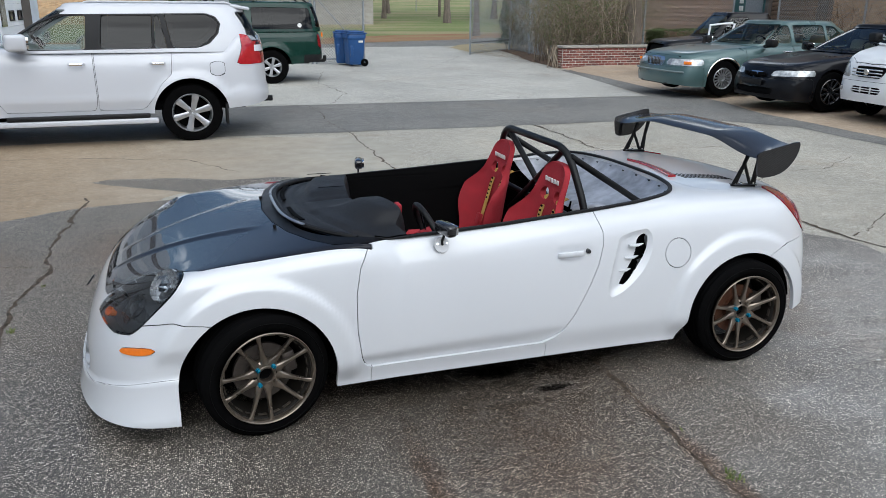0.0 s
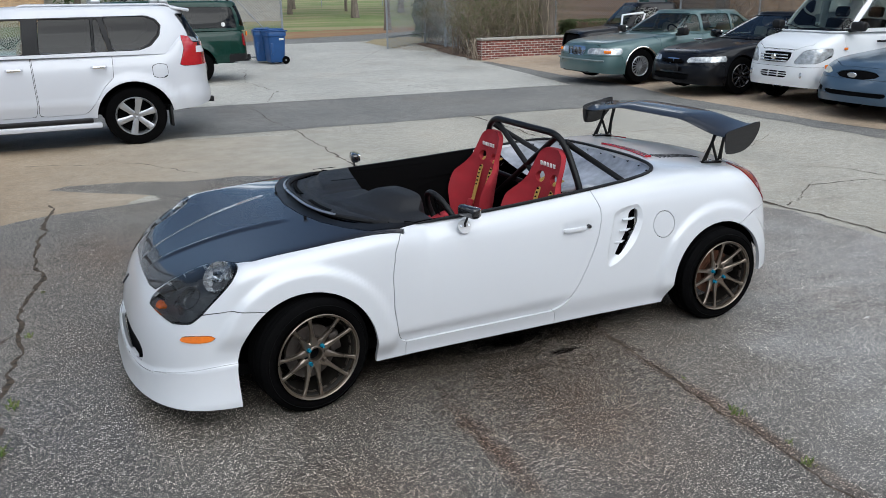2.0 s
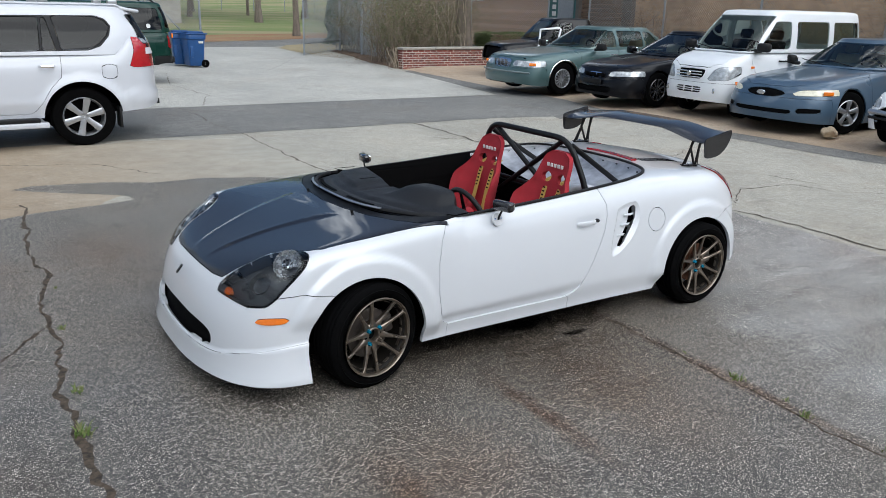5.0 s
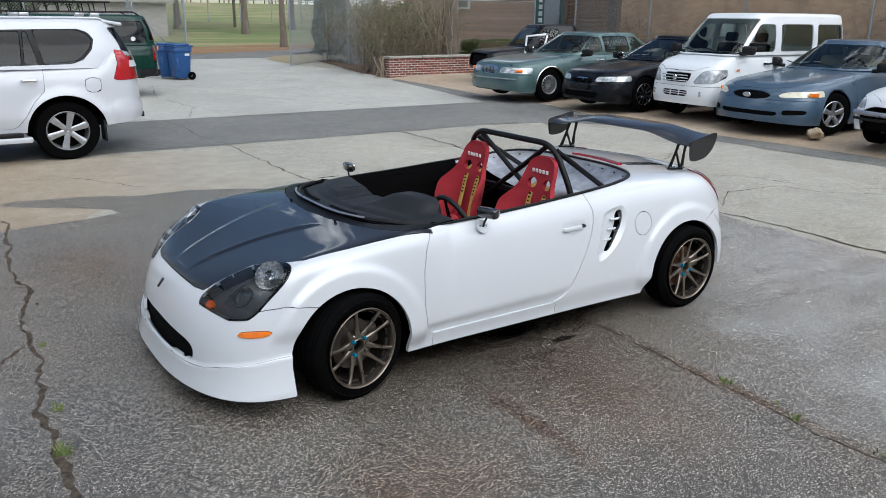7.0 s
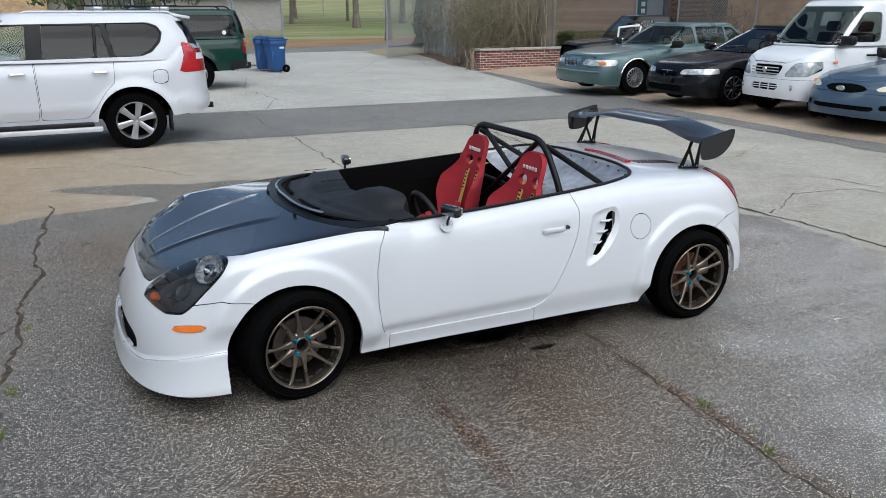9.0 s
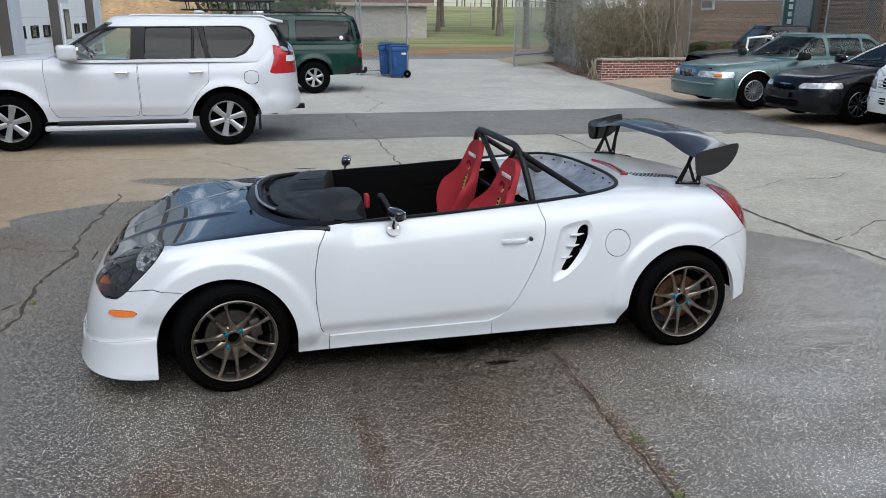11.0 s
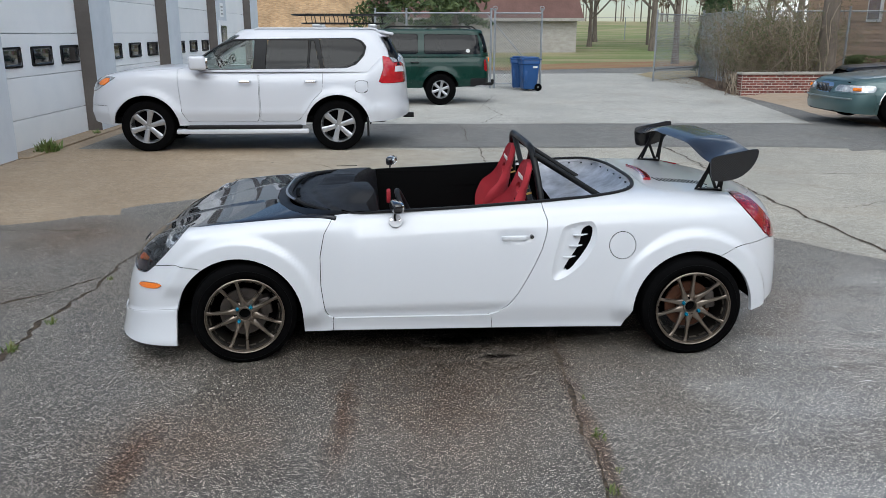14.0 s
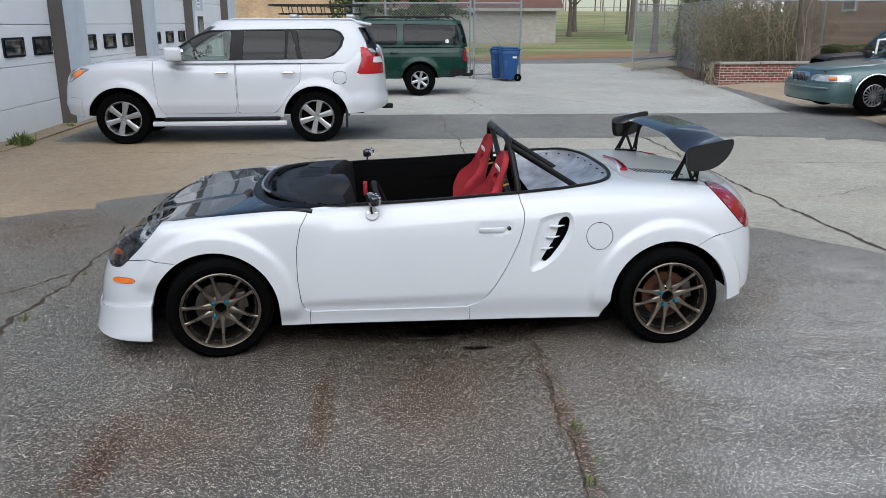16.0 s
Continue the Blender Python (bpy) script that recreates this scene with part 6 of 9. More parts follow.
def bucket_seat(at):
    seat = thing("bucket_seat", "red cloth racing bucket seat with fixed back in the cockpit", "seat", at, "front seats")
    back_x, back_z = curve_of((0, 0.25, 0.5, 0.7, 0.85, 1.0), (0.045, 0.075, 0.118, 0.152, 0.166, 0.178)), curve_of((0, 0.25, 0.5, 0.7, 0.85, 1.0), (0.0, 0.19, 0.385, 0.54, 0.66, 0.775))
    wide = curve_of((0, 0.25, 0.5, 0.60, 0.69, 0.78, 0.90, 0.96, 1.0), (0.215, 0.225, 0.25, 0.252, 0.215, 0.165, 0.142, 0.122, 0.07))
    bolster = curve_of((0, 0.25, 0.5, 0.62, 0.72, 0.85, 1.0), (0.15, 0.11, 0.15, 0.135, 0.07, 0.03, 0.0))
    n_v, n_u = 46, 33
    pts = np.zeros((n_v, n_u, 3))
    for i, v in enumerate(np.linspace(0, 1, n_v)):
        for j, u in enumerate(np.linspace(-1, 1, n_u)):
            pts[i, j] = (float(back_x(v)) - float(bolster(v)) * abs(u) ** 3.0 - 0.012 * math.cos(u * math.pi / 2) * math.cos(v * 9), u * float(wide(v)) * (1 - 0.06 * abs(u) ** 6), float(back_z(v)))
    front = grid(pts)
    front.f = [q[::-1] for q in front.f]
    slots = []
    for sg in (-1, 1):
        d = (np.hypot((front.v[:, 1] - sg * 0.072) / 0.042, (front.v[:, 2] - 0.604) / 0.034) - 1) * 0.03
        front = front.cut(-d)
    back = Soup(front.v + (0.032, 0, 0), [q[::-1] for q in front.f])
    count = {}
    for q in front.f:
        for a, b in zip(q, q[1:] + q[:1]):
            count[(a, b)] = 1
    k = len(front.v)
    sides = [(b, a, a + k, b + k) for a, b in count if (b, a) not in count]
    shell = Soup(np.vstack([front.v, back.v]), front.f + [tuple(i + k for i in q) for q in back.f] + sides)
    part("backrest", shell, M["red_cloth"], seat, "red cloth backrest with harness slots", 50)
    cush = np.zeros((20, 25, 3))
    for i, v in enumerate(np.linspace(0, 1, 20)):
        for j, u in enumerate(np.linspace(-1, 1, 25)):
            cush[i, j] = (0.03 - 0.47 * v, u * 0.245, 0.07 + 0.06 * v + 0.10 * abs(u) ** 4 * (1 - 0.4 * v) - 0.09 * max(0, v - 0.85) / 0.15)
    part("cushion", join(grid(cush), shifted_soup(cush, -0.07)), M["red_cloth"], seat, "red cloth seat cushion with side bolsters")
    part("seat_mount", box(-0.36, 0.0, -0.2, 0.2, -0.05, 0.02, 0.01), M["bar_black"], seat)
    # lettering on the headrest, as plain bars
    for k in range(5):
        yy = -0.068 + 0.034 * k
        vv = 0.88
        part("headrest_mark", box(float(back_x(vv)) - 0.021, float(back_x(vv)) - 0.014, yy - 0.010, yy + 0.010, 0.674, 0.698, 0.002), M["mark_white"], seat)
    return seat


def shifted_soup(pts, dz):
    p = pts.copy()
    p[:, :, 2] += dz
    return grid(p[::-1])


def harness(seat_at):
    h = thing("racing_harness", "yellow racing harness straps with red pads lying on the seat", "harness", seat_at, "harnesses")
    for sg, low in ((-1, 0.20), (1, 0.27)):
        line = [(0.215, sg * 0.072, 0.60), (0.165, sg * 0.072, 0.585), (0.130, sg * 0.070, 0.50), (0.098, sg * 0.066, 0.39), (0.060, sg * 0.060, low)]
        s = part("strap", bar_loft(line, (0.040,) * 5, (0.006,) * 5, (0, 1, 0)), M["strap_yellow"], h, "yellow webbing strap")
        for q in range(6):
            w = q / 5
            a, b = Vector(line[2]), Vector(line[3])
            c = a.lerp(b, w * 1.1 - 0.3)
            part("strap_mark", shifted(box(-0.002, 0.002, -0.009, 0.009, -0.005, 0.005), pose(c.x - 0.0035, c.y, c.z, 0, 17, 0)), M["gap"], s)
        part("adjuster", shifted(box(-0.012, 0.012, -0.03, 0.03, -0.035, 0.035, 0.008), pose(0.048, sg * 0.060, low + 0.01, 0, 15, 0)), M["red_cloth"], h, "red harness adjuster")
    return h


M["lamp_bright_front"] = plain("faceted_reflector", (0.62, 0.63, 0.65), 0.26, 0.85, vary=0.45, scale=45, fine=70, relief=0.6)
M["cowl_black"] = plain("cowl_plastic", (0.006, 0.006, 0.007), 0.38, fine=300, relief=0.03, spec=0.16)
M["barrel_ring"] = plain("dusty_barrel_ring", (0.10, 0.085, 0.07), 0.45, 0.6, vary=0.3, scale=25, relief=0.05)
M["rubber_worn"] = plain("scuffed_rubber", (0.005, 0.005, 0.005), 0.75, relief=0.1, spec=0.06)
# much darker than the bronze rim, for the gaps between the spokes
M["barrel_dark"] = plain("dark_barrel", (0.014, 0.012, 0.010), 0.6, 0.2, vary=0.3, scale=20, relief=0.05, spec=0.2)
M["frosted"] = plain("frosted_plastic", (0.62, 0.63, 0.65), 0.3, relief=0)
M["lamp_dark"] = plain("smoked_lamp_housing", (0.045, 0.047, 0.052), 0.3, relief=0, coat=0.3)
M["mark_white"] = plain("mark_white", (0.75, 0.74, 0.72), 0.7, relief=0)
M["strap_yellow"] = plain("yellow_webbing", (0.52, 0.33, 0.08), 0.75, vary=0.15, fine=400, relief=0.3)
sports_car()
for yy in (0.425, -0.31):
    bucket_seat(pose(0.165, yy, 0.262))
    harness(pose(0.160, yy, 0.262))



# ---- the parked cars ----
def greenhouse(lo, hi, power=4.5, rows=18, cols=168, crown=0.05, bow=0.025):
    """A cabin from the belt to the roof. lo, hi: front x, rear x, half width, height."""
    rings = []
    a = np.linspace(0, 2 * math.pi, 4001) + math.pi
    c, s = np.cos(a), np.sin(a)
    ex, ey = np.sign(c) * np.abs(c) ** (2 / power), np.sign(s) * np.abs(s) ** (2 / power)
    way = np.concatenate([[0], np.cumsum(np.hypot(np.diff(ex) * (lo[1] - lo[0]) / 2, np.diff(ey) * lo[2]))])
    at = np.linspace(0, way[-1], cols, endpoint=False)
    ex, ey = np.interp(at, way, ex), np.interp(at, way, ey)
    for t in np.linspace(0, 1, rows):
        x0, x1, w, z = (lo[k] + (hi[k] - lo[k]) * t for k in range(4))
        b = bow * math.sin(t * math.pi)
        rings.append(np.stack([(x0 + x1) / 2 + ((x1 - x0) / 2 + b) * ex, (w + b) * ey, np.full(cols, z)], 1))
    x0, x1, w, z = hi
    for k, (r, dz) in enumerate(((0.975, 0.45), (0.93, 0.7), (0.8, 0.88), (0.55, 0.97), (0.25, 1.0), (0.02, 1.0))):
        rings.append(np.stack([(x0 + x1) / 2 + (x1 - x0) / 2 * (1 - (1 - r) * 0.9) * ex if r > 0.9 else (x0 + x1) / 2 + (x1 - x0) / 2 * r * ex, w * r * ey, np.full(cols, z + crown * dz)], 1))
    return grid(np.array(rings), True)


def plain_wheel(parent, at, R, rim, width, spokes, paint, label, dish=0.02):
    shapes = [lathe([(-width * 0.46, rim), (-width * 0.49, rim - 0.008), (-width * 0.44, rim - 0.02), (-width * 0.2, rim - 0.03), (width * 0.4, rim - 0.03)], 40),
              lathe([(-width * 0.30, 0.001), (-width * 0.34, 0.03), (-width * 0.30, 0.06), (-width * 0.2, 0.065)], 24)]
    w = part("wheel", join(*shapes), paint, parent, label)
    w.matrix_basis = at
    wide = min(0.098, 2 * math.pi * rim * 0.5 / spokes * 0.70)
    d = (1.0, 0.0)
    pts = [(r, -width * 0.3 - dish * (0.4 + u), 0) for r, u in ((0.045, 0.2), (rim * 0.5, 0.5), (rim * 0.95, 0.9))]
    first = part("spoke", bar_loft(pts, (wide * 0.7, wide * 0.75, wide), (0.03, 0.03, 0.03), (0, 0, 1)), paint, w)
    for k in range(spokes):
        s = first if k == 0 else new("spoke", first.data)
        s.parent = w
        s.matrix_basis = pose(0, 0, 0, 0, -360 * k / spokes - 17, 0)
    part("tyre", wheel_mesh_tyre(R, rim - 0.004, width), M["rubber"], w, "black rubber tyre")
    part("drum", lathe([(0.0, 0.001), (0.0, rim - 0.05), (0.03, rim - 0.035)], 24), M["gap"], w)
    for k in range(5):
        a = 2 * math.pi * k / 5
        n = part("lug_nut", lathe([(-width * 0.36, 0.001), (-width * 0.36, 0.010), (-width * 0.28, 0.012)], 6), M["gloss_black"], w)
        n.location = (0.055 * math.cos(a), 0, 0.055 * math.sin(a))
    return w


def parked_car(name, label, at, c):
    """A parked car: nose along -x, the front axle at x = 0."""
    car = thing(name, label, c.get("category", "car"), at @ Matrix.Scale(c.get("scale", 1.0), 4), c.get("group", ""))
    wb, R, W, hub = c["wheelbase"], c["tyre"], c["half"], c["tyre"] - 0.004
    arch = c.get("arch", R + 0.055)
    flare = c.get("flare", 0.012)

    def swell(x, y, z, r):
        side = np.clip(r, 0, 1) ** 6
        d = -c.get("tuck", 0.03) * step(c["low"] + 0.2, c["low"], z) * side
        for cx in (0.0, wb):
            e = np.hypot(x - cx, z - hub) - arch
            d += flare * step(0.09, 0.04, e) * side * (np.abs(y) > 0.4)
        if "tail_bulge" in c:
            top, much = c["tail_bulge"]
            d += much * step(top + 0.02, top - 0.06, z) * step(c["ends"][1] - 0.62, c["ends"][1] - 0.42, x) * (r > 0.5)
        if "crease" in c:
            d += 0.01 * np.exp(-((z - c["crease"]) / 0.03) ** 2) * side
        return d

    x0, x1 = c["ends"]
    low = c["low"]
    shell = car_shell(x0, x1, curve_of((x0, x0 + 0.8, x1 - 0.8, x1), (W * 0.97, W, W, W * 0.97)), c["nose"], c["tail"],
                      curve_of((x0, x0 + 0.4, 0.5, wb - 0.5, x1 - 0.3, x1), (low + 0.05, low + 0.02, low, low, low + 0.06, low + 0.12)),
                      curve_of(*c["mid"]), curve_of(*c["edge"]), corner=c.get("corner", (10, 14, 12)), spine=(x0 + 0.75, x1 - 0.6), cols=110, side_rows=16, top_rows=12, edge_at=W * 0.9, shape=swell)
    for cx in (0.0, wb):
        x, y, z = frame_of(shell)
        shell = shell.cut(arch - np.hypot(x - cx, np.maximum(z - hub, 0)))
    inner = shell.moved(-0.02)
    gap = 0.0026
    rest = shell
    paint = M[c["paint"]]

    def front_cut(s, poly, at_x):
        x, y, z = frame_of(s)
        return np.maximum(poly_distance(y, z, poly), x - at_x)

    for pname, poly, reach, mat_name, lab, depth in c.get("front", ()):
        inner = inner.cut(-front_cut(inner, poly, x0 + reach))
        piece, rest = rest.split(front_cut(rest, poly, x0 + reach), 0.002)
        if depth < 0:
            piece = piece.moved(depth)
        for side in (halves(piece) if min(p[0] for p in poly) > 0.02 else (piece,)):
            if len(side.f):
                p = part(pname, side.rim(0.02), M[mat_name], car, lab)
                if mat_name == "clear_lens":
                    p.visible_shadow = False
                    part("reflector", side.moved(-0.03), M["lamp_bright"], p)
    part("inner_structure", inner, M["gap"], car)
    for pname, poly, reach, mat_name, lab in c.get("rear", ()):
        x, y, z = frame_of(rest)
        piece, rest = rest.split(np.maximum(poly_distance(y, z, poly), x1 - reach - x), 0.002)
        for side in (halves(piece) if min(p[0] for p in poly) > 0.02 else (piece,)):
            if len(side.f):
                part(pname, side.moved(0.006).rim(0.03), M[mat_name], car, lab)
    for pname, poly, mat_name, lab in c.get("side_lamps", ()):
        piece, rest = rest.split(cut_side(rest, poly, W * 0.5), 0.002)
        for side in halves(piece):
            if len(side.f):
                part(pname, side.moved(0.007).rim(0.03), M[mat_name], car, lab)
    if "hood" in c:
        piece, rest = rest.split(cut_plan(rest, c["hood"], 0.5), gap)
        part("hood", piece.rim(0.015), M[c.get("hood_paint", c["paint"])], car, c.get("hood_label", ""))
    for poly in c.get("doors", ()):
        piece, rest = rest.split(cut_side(rest, poly, W * 0.6), gap)
        for side in halves(piece):
            if not len(side.f):
                continue
            sg = np.sign(side.v[:, 1].mean())
            d = part("door", side.rim(0.02), paint, car, "closed car door")
            hx = max(p[0] for p in poly) - 0.20
            hz = c["handle"]
            wy = np.interp(0, (0, 1), (W, W))
            part("door_handle", bar_loft([(hx - 0.09, sg * (W - 0.02), hz), (hx - 0.07, sg * (W + 0.022), hz), (hx + 0.07, sg * (W + 0.022), hz), (hx + 0.09, sg * (W - 0.02), hz)], (0.03,) * 4, (0.022,) * 4, (0, 0, 1)), M[c.get("handle_paint", c["paint"])], d)
    if "cap" in c:
        cx, cz, half = c["cap"]
        piece, rest = rest.split(np.maximum(cut_side(rest, corners([(cx - half, cz - half), (cx + half, cz - half), (cx + half, cz + half), (cx - half, cz + half)])), rest.v[:, 1]), 0.003)
        part("fuel_flap", piece.rim(0.01), paint, car)
    x, y, z = frame_of(rest)
    nose, rest = rest.split(np.maximum(x - (x0 + c.get("bumper_reach", 0.55)), z - c.get("bumper_top", 0.62)), gap)
    if len(nose.f):
        part("front_bumper", nose.rim(0.02), M[c.get("bumper_paint", c["paint"])], car)
    x, y, z = frame_of(rest)
    tail, rest = rest.split(np.maximum((x1 - 0.5) - x, z - c.get("rear_bumper_top", 0.68)), gap)
    if len(tail.f):
        part("rear_bumper", tail.rim(0.02), M[c.get("bumper_paint", c["paint"])], car)
    part("body", rest.rim(0.02), paint, car, c.get("body_label", ""))
    # cabin
    if "cab" in c:
        lo, hi = c["cab"]
        cab = greenhouse(lo, hi, c.get("cab_power", 4.5), c.get("cab_rows", 22), crown=c.get("crown", 0.05))
        t = lambda s: np.clip((s.v[:, 2] - lo[3]) / (hi[3] - lo[3]), 0, 1)
        pane = c.get("glass", "window")
        for q, poly in enumerate(c["windows"]):
            piece, cab = cab.split(cut_side(cab, poly, hi[2] * 0.82), 0.004)
            for side in halves(piece):
                if len(side.f):
                    pb = part("side_window", side.moved(-0.006), M[pane if q == 0 else c.get("side_glass", pane)], car, "car side window")
                    pb.visible_shadow = False
        for poly in c.get("pillars", ()):
            piece, cab = cab.split(cut_side(cab, poly, hi[2] * 0.82))
            for side in halves(piece):
                if len(side.f):
                    part("window_pillar", side.rim(0.02), M["black_plastic"], car, "black window pillar")
        for front in (True, False):
            tt = t(cab)
            xs0, xs1 = lo[0] + (hi[0] - lo[0]) * tt, lo[1] + (hi[1] - lo[1]) * tt
            wy = lo[2] + (hi[2] - lo[2]) * tt
            u = (cab.v[:, 0] - xs0) / (xs1 - xs0)
            v = np.abs(cab.v[:, 1]) / wy
            far = u if front else 1 - u
            t0, t1 = c.get("screen", (0.08, 0.93)) if front else c.get("rear_screen", (0.15, 0.9))
            d = np.maximum(np.maximum((far - 0.14) * (xs1 - xs0), (v - 0.93) * wy), np.maximum((t0 - tt), (tt - t1)) * (hi[3] - lo[3]))
            piece, cab = cab.split(d, 0.004)
            if len(piece.f):
                pb = part("windscreen" if front else "rear_window", piece.moved(-0.006), M[pane if front else c.get("side_glass", pane)], car, "car windscreen" if front else "")
                pb.visible_shadow = False
        part("cabin", cab.rim(0.03), M[c.get("roof_paint", c["paint"])], car, c.get("cabin_label", ""))
        inside = M[c.get("inside", "interior")]
        part("interior_floor", box(lo[0] + 0.25, lo[1] - 0.25, -lo[2] + 0.12, lo[2] - 0.12, lo[3] - 0.12, lo[3] - 0.06, 0.02), inside, car)
        part("dashboard", box(lo[0] + 0.18, lo[0] + 0.75, -lo[2] + 0.12, lo[2] - 0.12, lo[3] - 0.14, lo[3] + 0.02, 0.05), M["interior"], car)
        rows = c.get("seat_rows", (0.38, 0.68))
        for u in rows:
            sx = lo[0] + (lo[1] - lo[0]) * u
            for sg in (-1, 1):
                part("seat", merge(shifted(box(-0.06, 0.06, -0.24, 0.24, -0.5, 0.14, 0.05), pose(sx, sg * lo[2] * 0.46, lo[3] + 0.05, 0, 12, 0)), shifted(box(-0.05, 0.05, -0.13, 0.13, 0.16, 0.33, 0.04), pose(sx + 0.03, sg * lo[2] * 0.46, lo[3] + 0.05, 0, 10, 0))), inside, car)
        wx = lo[0] + 0.62
        ring = [(0, 0.18 * math.cos(a), 0.18 * math.sin(a)) for a in np.linspace(0, 6.283, 24, endpoint=False)]
        part("steering_wheel", tube(ring, 0.016, 8, True), M["interior"], car).matrix_basis = pose(wx, -lo[2] * 0.46, lo[3] + 0.02, 0, -28, 0)
        if c.get("wipers", True):
            for yy in (-0.45, 0.1):
                part("wiper", tube([(lo[0] + 0.0, yy, lo[3] + 0.035), (lo[0] + 0.12, yy + 0.5, lo[3] + 0.10)], 0.008, 6), M["black_plastic"], car)
    # mirrors
    if "mirror" in c:
        mx, mz = c["mirror"]
        for sg in (-1, 1):
            ms = c.get("mirror_size", 1.0)
            m = part("wing_mirror", shifted(box(-0.07 * ms * c.get("mirror_long", 1.0), 0.07 * ms, -0.11 * ms, 0.11 * ms, -0.075 * ms, 0.075 * ms, 0.04, 3), pose(mx, sg * (W + 0.09), mz, 0, 0, -12 * sg)), M[c.get("mirror_paint", "black_plastic")], car)
            part("mirror_arm", box(mx - 0.04, mx + 0.05, min(sg * (W - 0.10), sg * (W + 0.02)), max(sg * (W - 0.10), sg * (W + 0.02)), mz - 0.07 * ms - 0.02, mz - 0.03 * ms, 0.015), M["black_plastic"], m)
            part("mirror_glass", shifted(box(0.071 * ms, 0.071 * ms + 0.003, -0.09 * ms, 0.09 * ms, -0.055 * ms, 0.055 * ms, 0.02), pose(mx, sg * (W + 0.09), mz, 0, 0, -12 * sg)), M["chrome"], m)
    # wheels, liners, underside
    part("underbody", box(x0 + 0.3, x1 - 0.35, -W * 0.8, W * 0.8, low + 0.02, low + 0.12, 0.02), M["gap"], car)
    for cx in (0.0, wb):
        for sg in (-1, 1):
            a = np.linspace(0.1, math.pi - 0.1, 20)
            pts = np.array([[(cx + (arch + 0.015) * math.cos(q), sg * yy, hub + (arch + 0.015) * math.sin(q)) for q in a] for yy in (W - 0.03, W - 0.34)])
            part("arch_liner", join(grid(pts), Soup([(cx - arch - 0.05, sg * (W - 0.34), low), (cx + arch + 0.05, sg * (W - 0.34), low), (cx + arch + 0.05, sg * (W - 0.34), hub + arch), (cx - arch - 0.05, sg * (W - 0.34), hub + arch)], [(0, 1, 2, 3)])), M["gap"], car)
            turn = c.get("steer", 0) if cx == 0 else 0
            plain_wheel(car, pose(cx, sg * (W - c.get("inset", 0.135)), hub, 0, 0, (0 if sg < 0 else 180) + turn), R, c["rim"], c.get("tread", 0.215), c.get("spokes", 6), M[c.get("rim_paint", "silver")], c.get("rim_label", "silver alloy wheel"))
    return car


M.update(
    lamp_bright=plain("bright_lamp_bowl", (0.62, 0.63, 0.62), 0.3, 0.3, vary=0.25, scale=18, fine=60, relief=0.3),
    green_gray=plain("teal_grey_metallic", (0.066, 0.118, 0.119), 0.3, 0.25, vary=0.06, scale=2, fine=300, relief=0.01, coat=0.6),
    dark_green=plain("dark_green_paint", (0.004, 0.030, 0.022), 0.3, vary=0.1, scale=2, fine=300, relief=0, coat=0.5, spec=0.1),
    black_paint=plain("black_car_paint", (0.0035, 0.0036, 0.005), 0.3, vary=0.1, scale=2, fine=300, relief=0, coat=0.4, spec=0.1),
    slate_blue=plain("slate_blue_paint", (0.060, 0.100, 0.150), 0.3, 0.2, vary=0.06, scale=2, fine=300, relief=0.01, coat=0.5),
    van_white=plain("van_white_paint", (0.74, 0.76, 0.78), 0.3, vary=0.03, scale=2, fine=200, relief=0.01, coat=0.4),
    maroon=plain("maroon_paint", (0.075, 0.02, 0.022), 0.4, vary=0.15, relief=0.02, coat=0.3),
    pale_lens=plain("pale_lens", (0.42, 0.44, 0.45), 0.2, 0.4, vary=0.5, scale=16, fine=60, relief=0.25, coat=1.0),
    hazy_lens=plain("hazy_lens", (0.66, 0.62, 0.48), 0.3, vary=0.12, scale=12, fine=60, relief=0.1, coat=1.0),
    bright_red=plain("bright_red_lens", (0.40, 0.008, 0.016), 0.14, vary=0.15, scale=30, fine=120, relief=0.15, coat=1.0),
    grey_trim=plain("grey_trim", (0.17, 0.21, 0.21), 0.5, vary=0.05, relief=0.05),
)

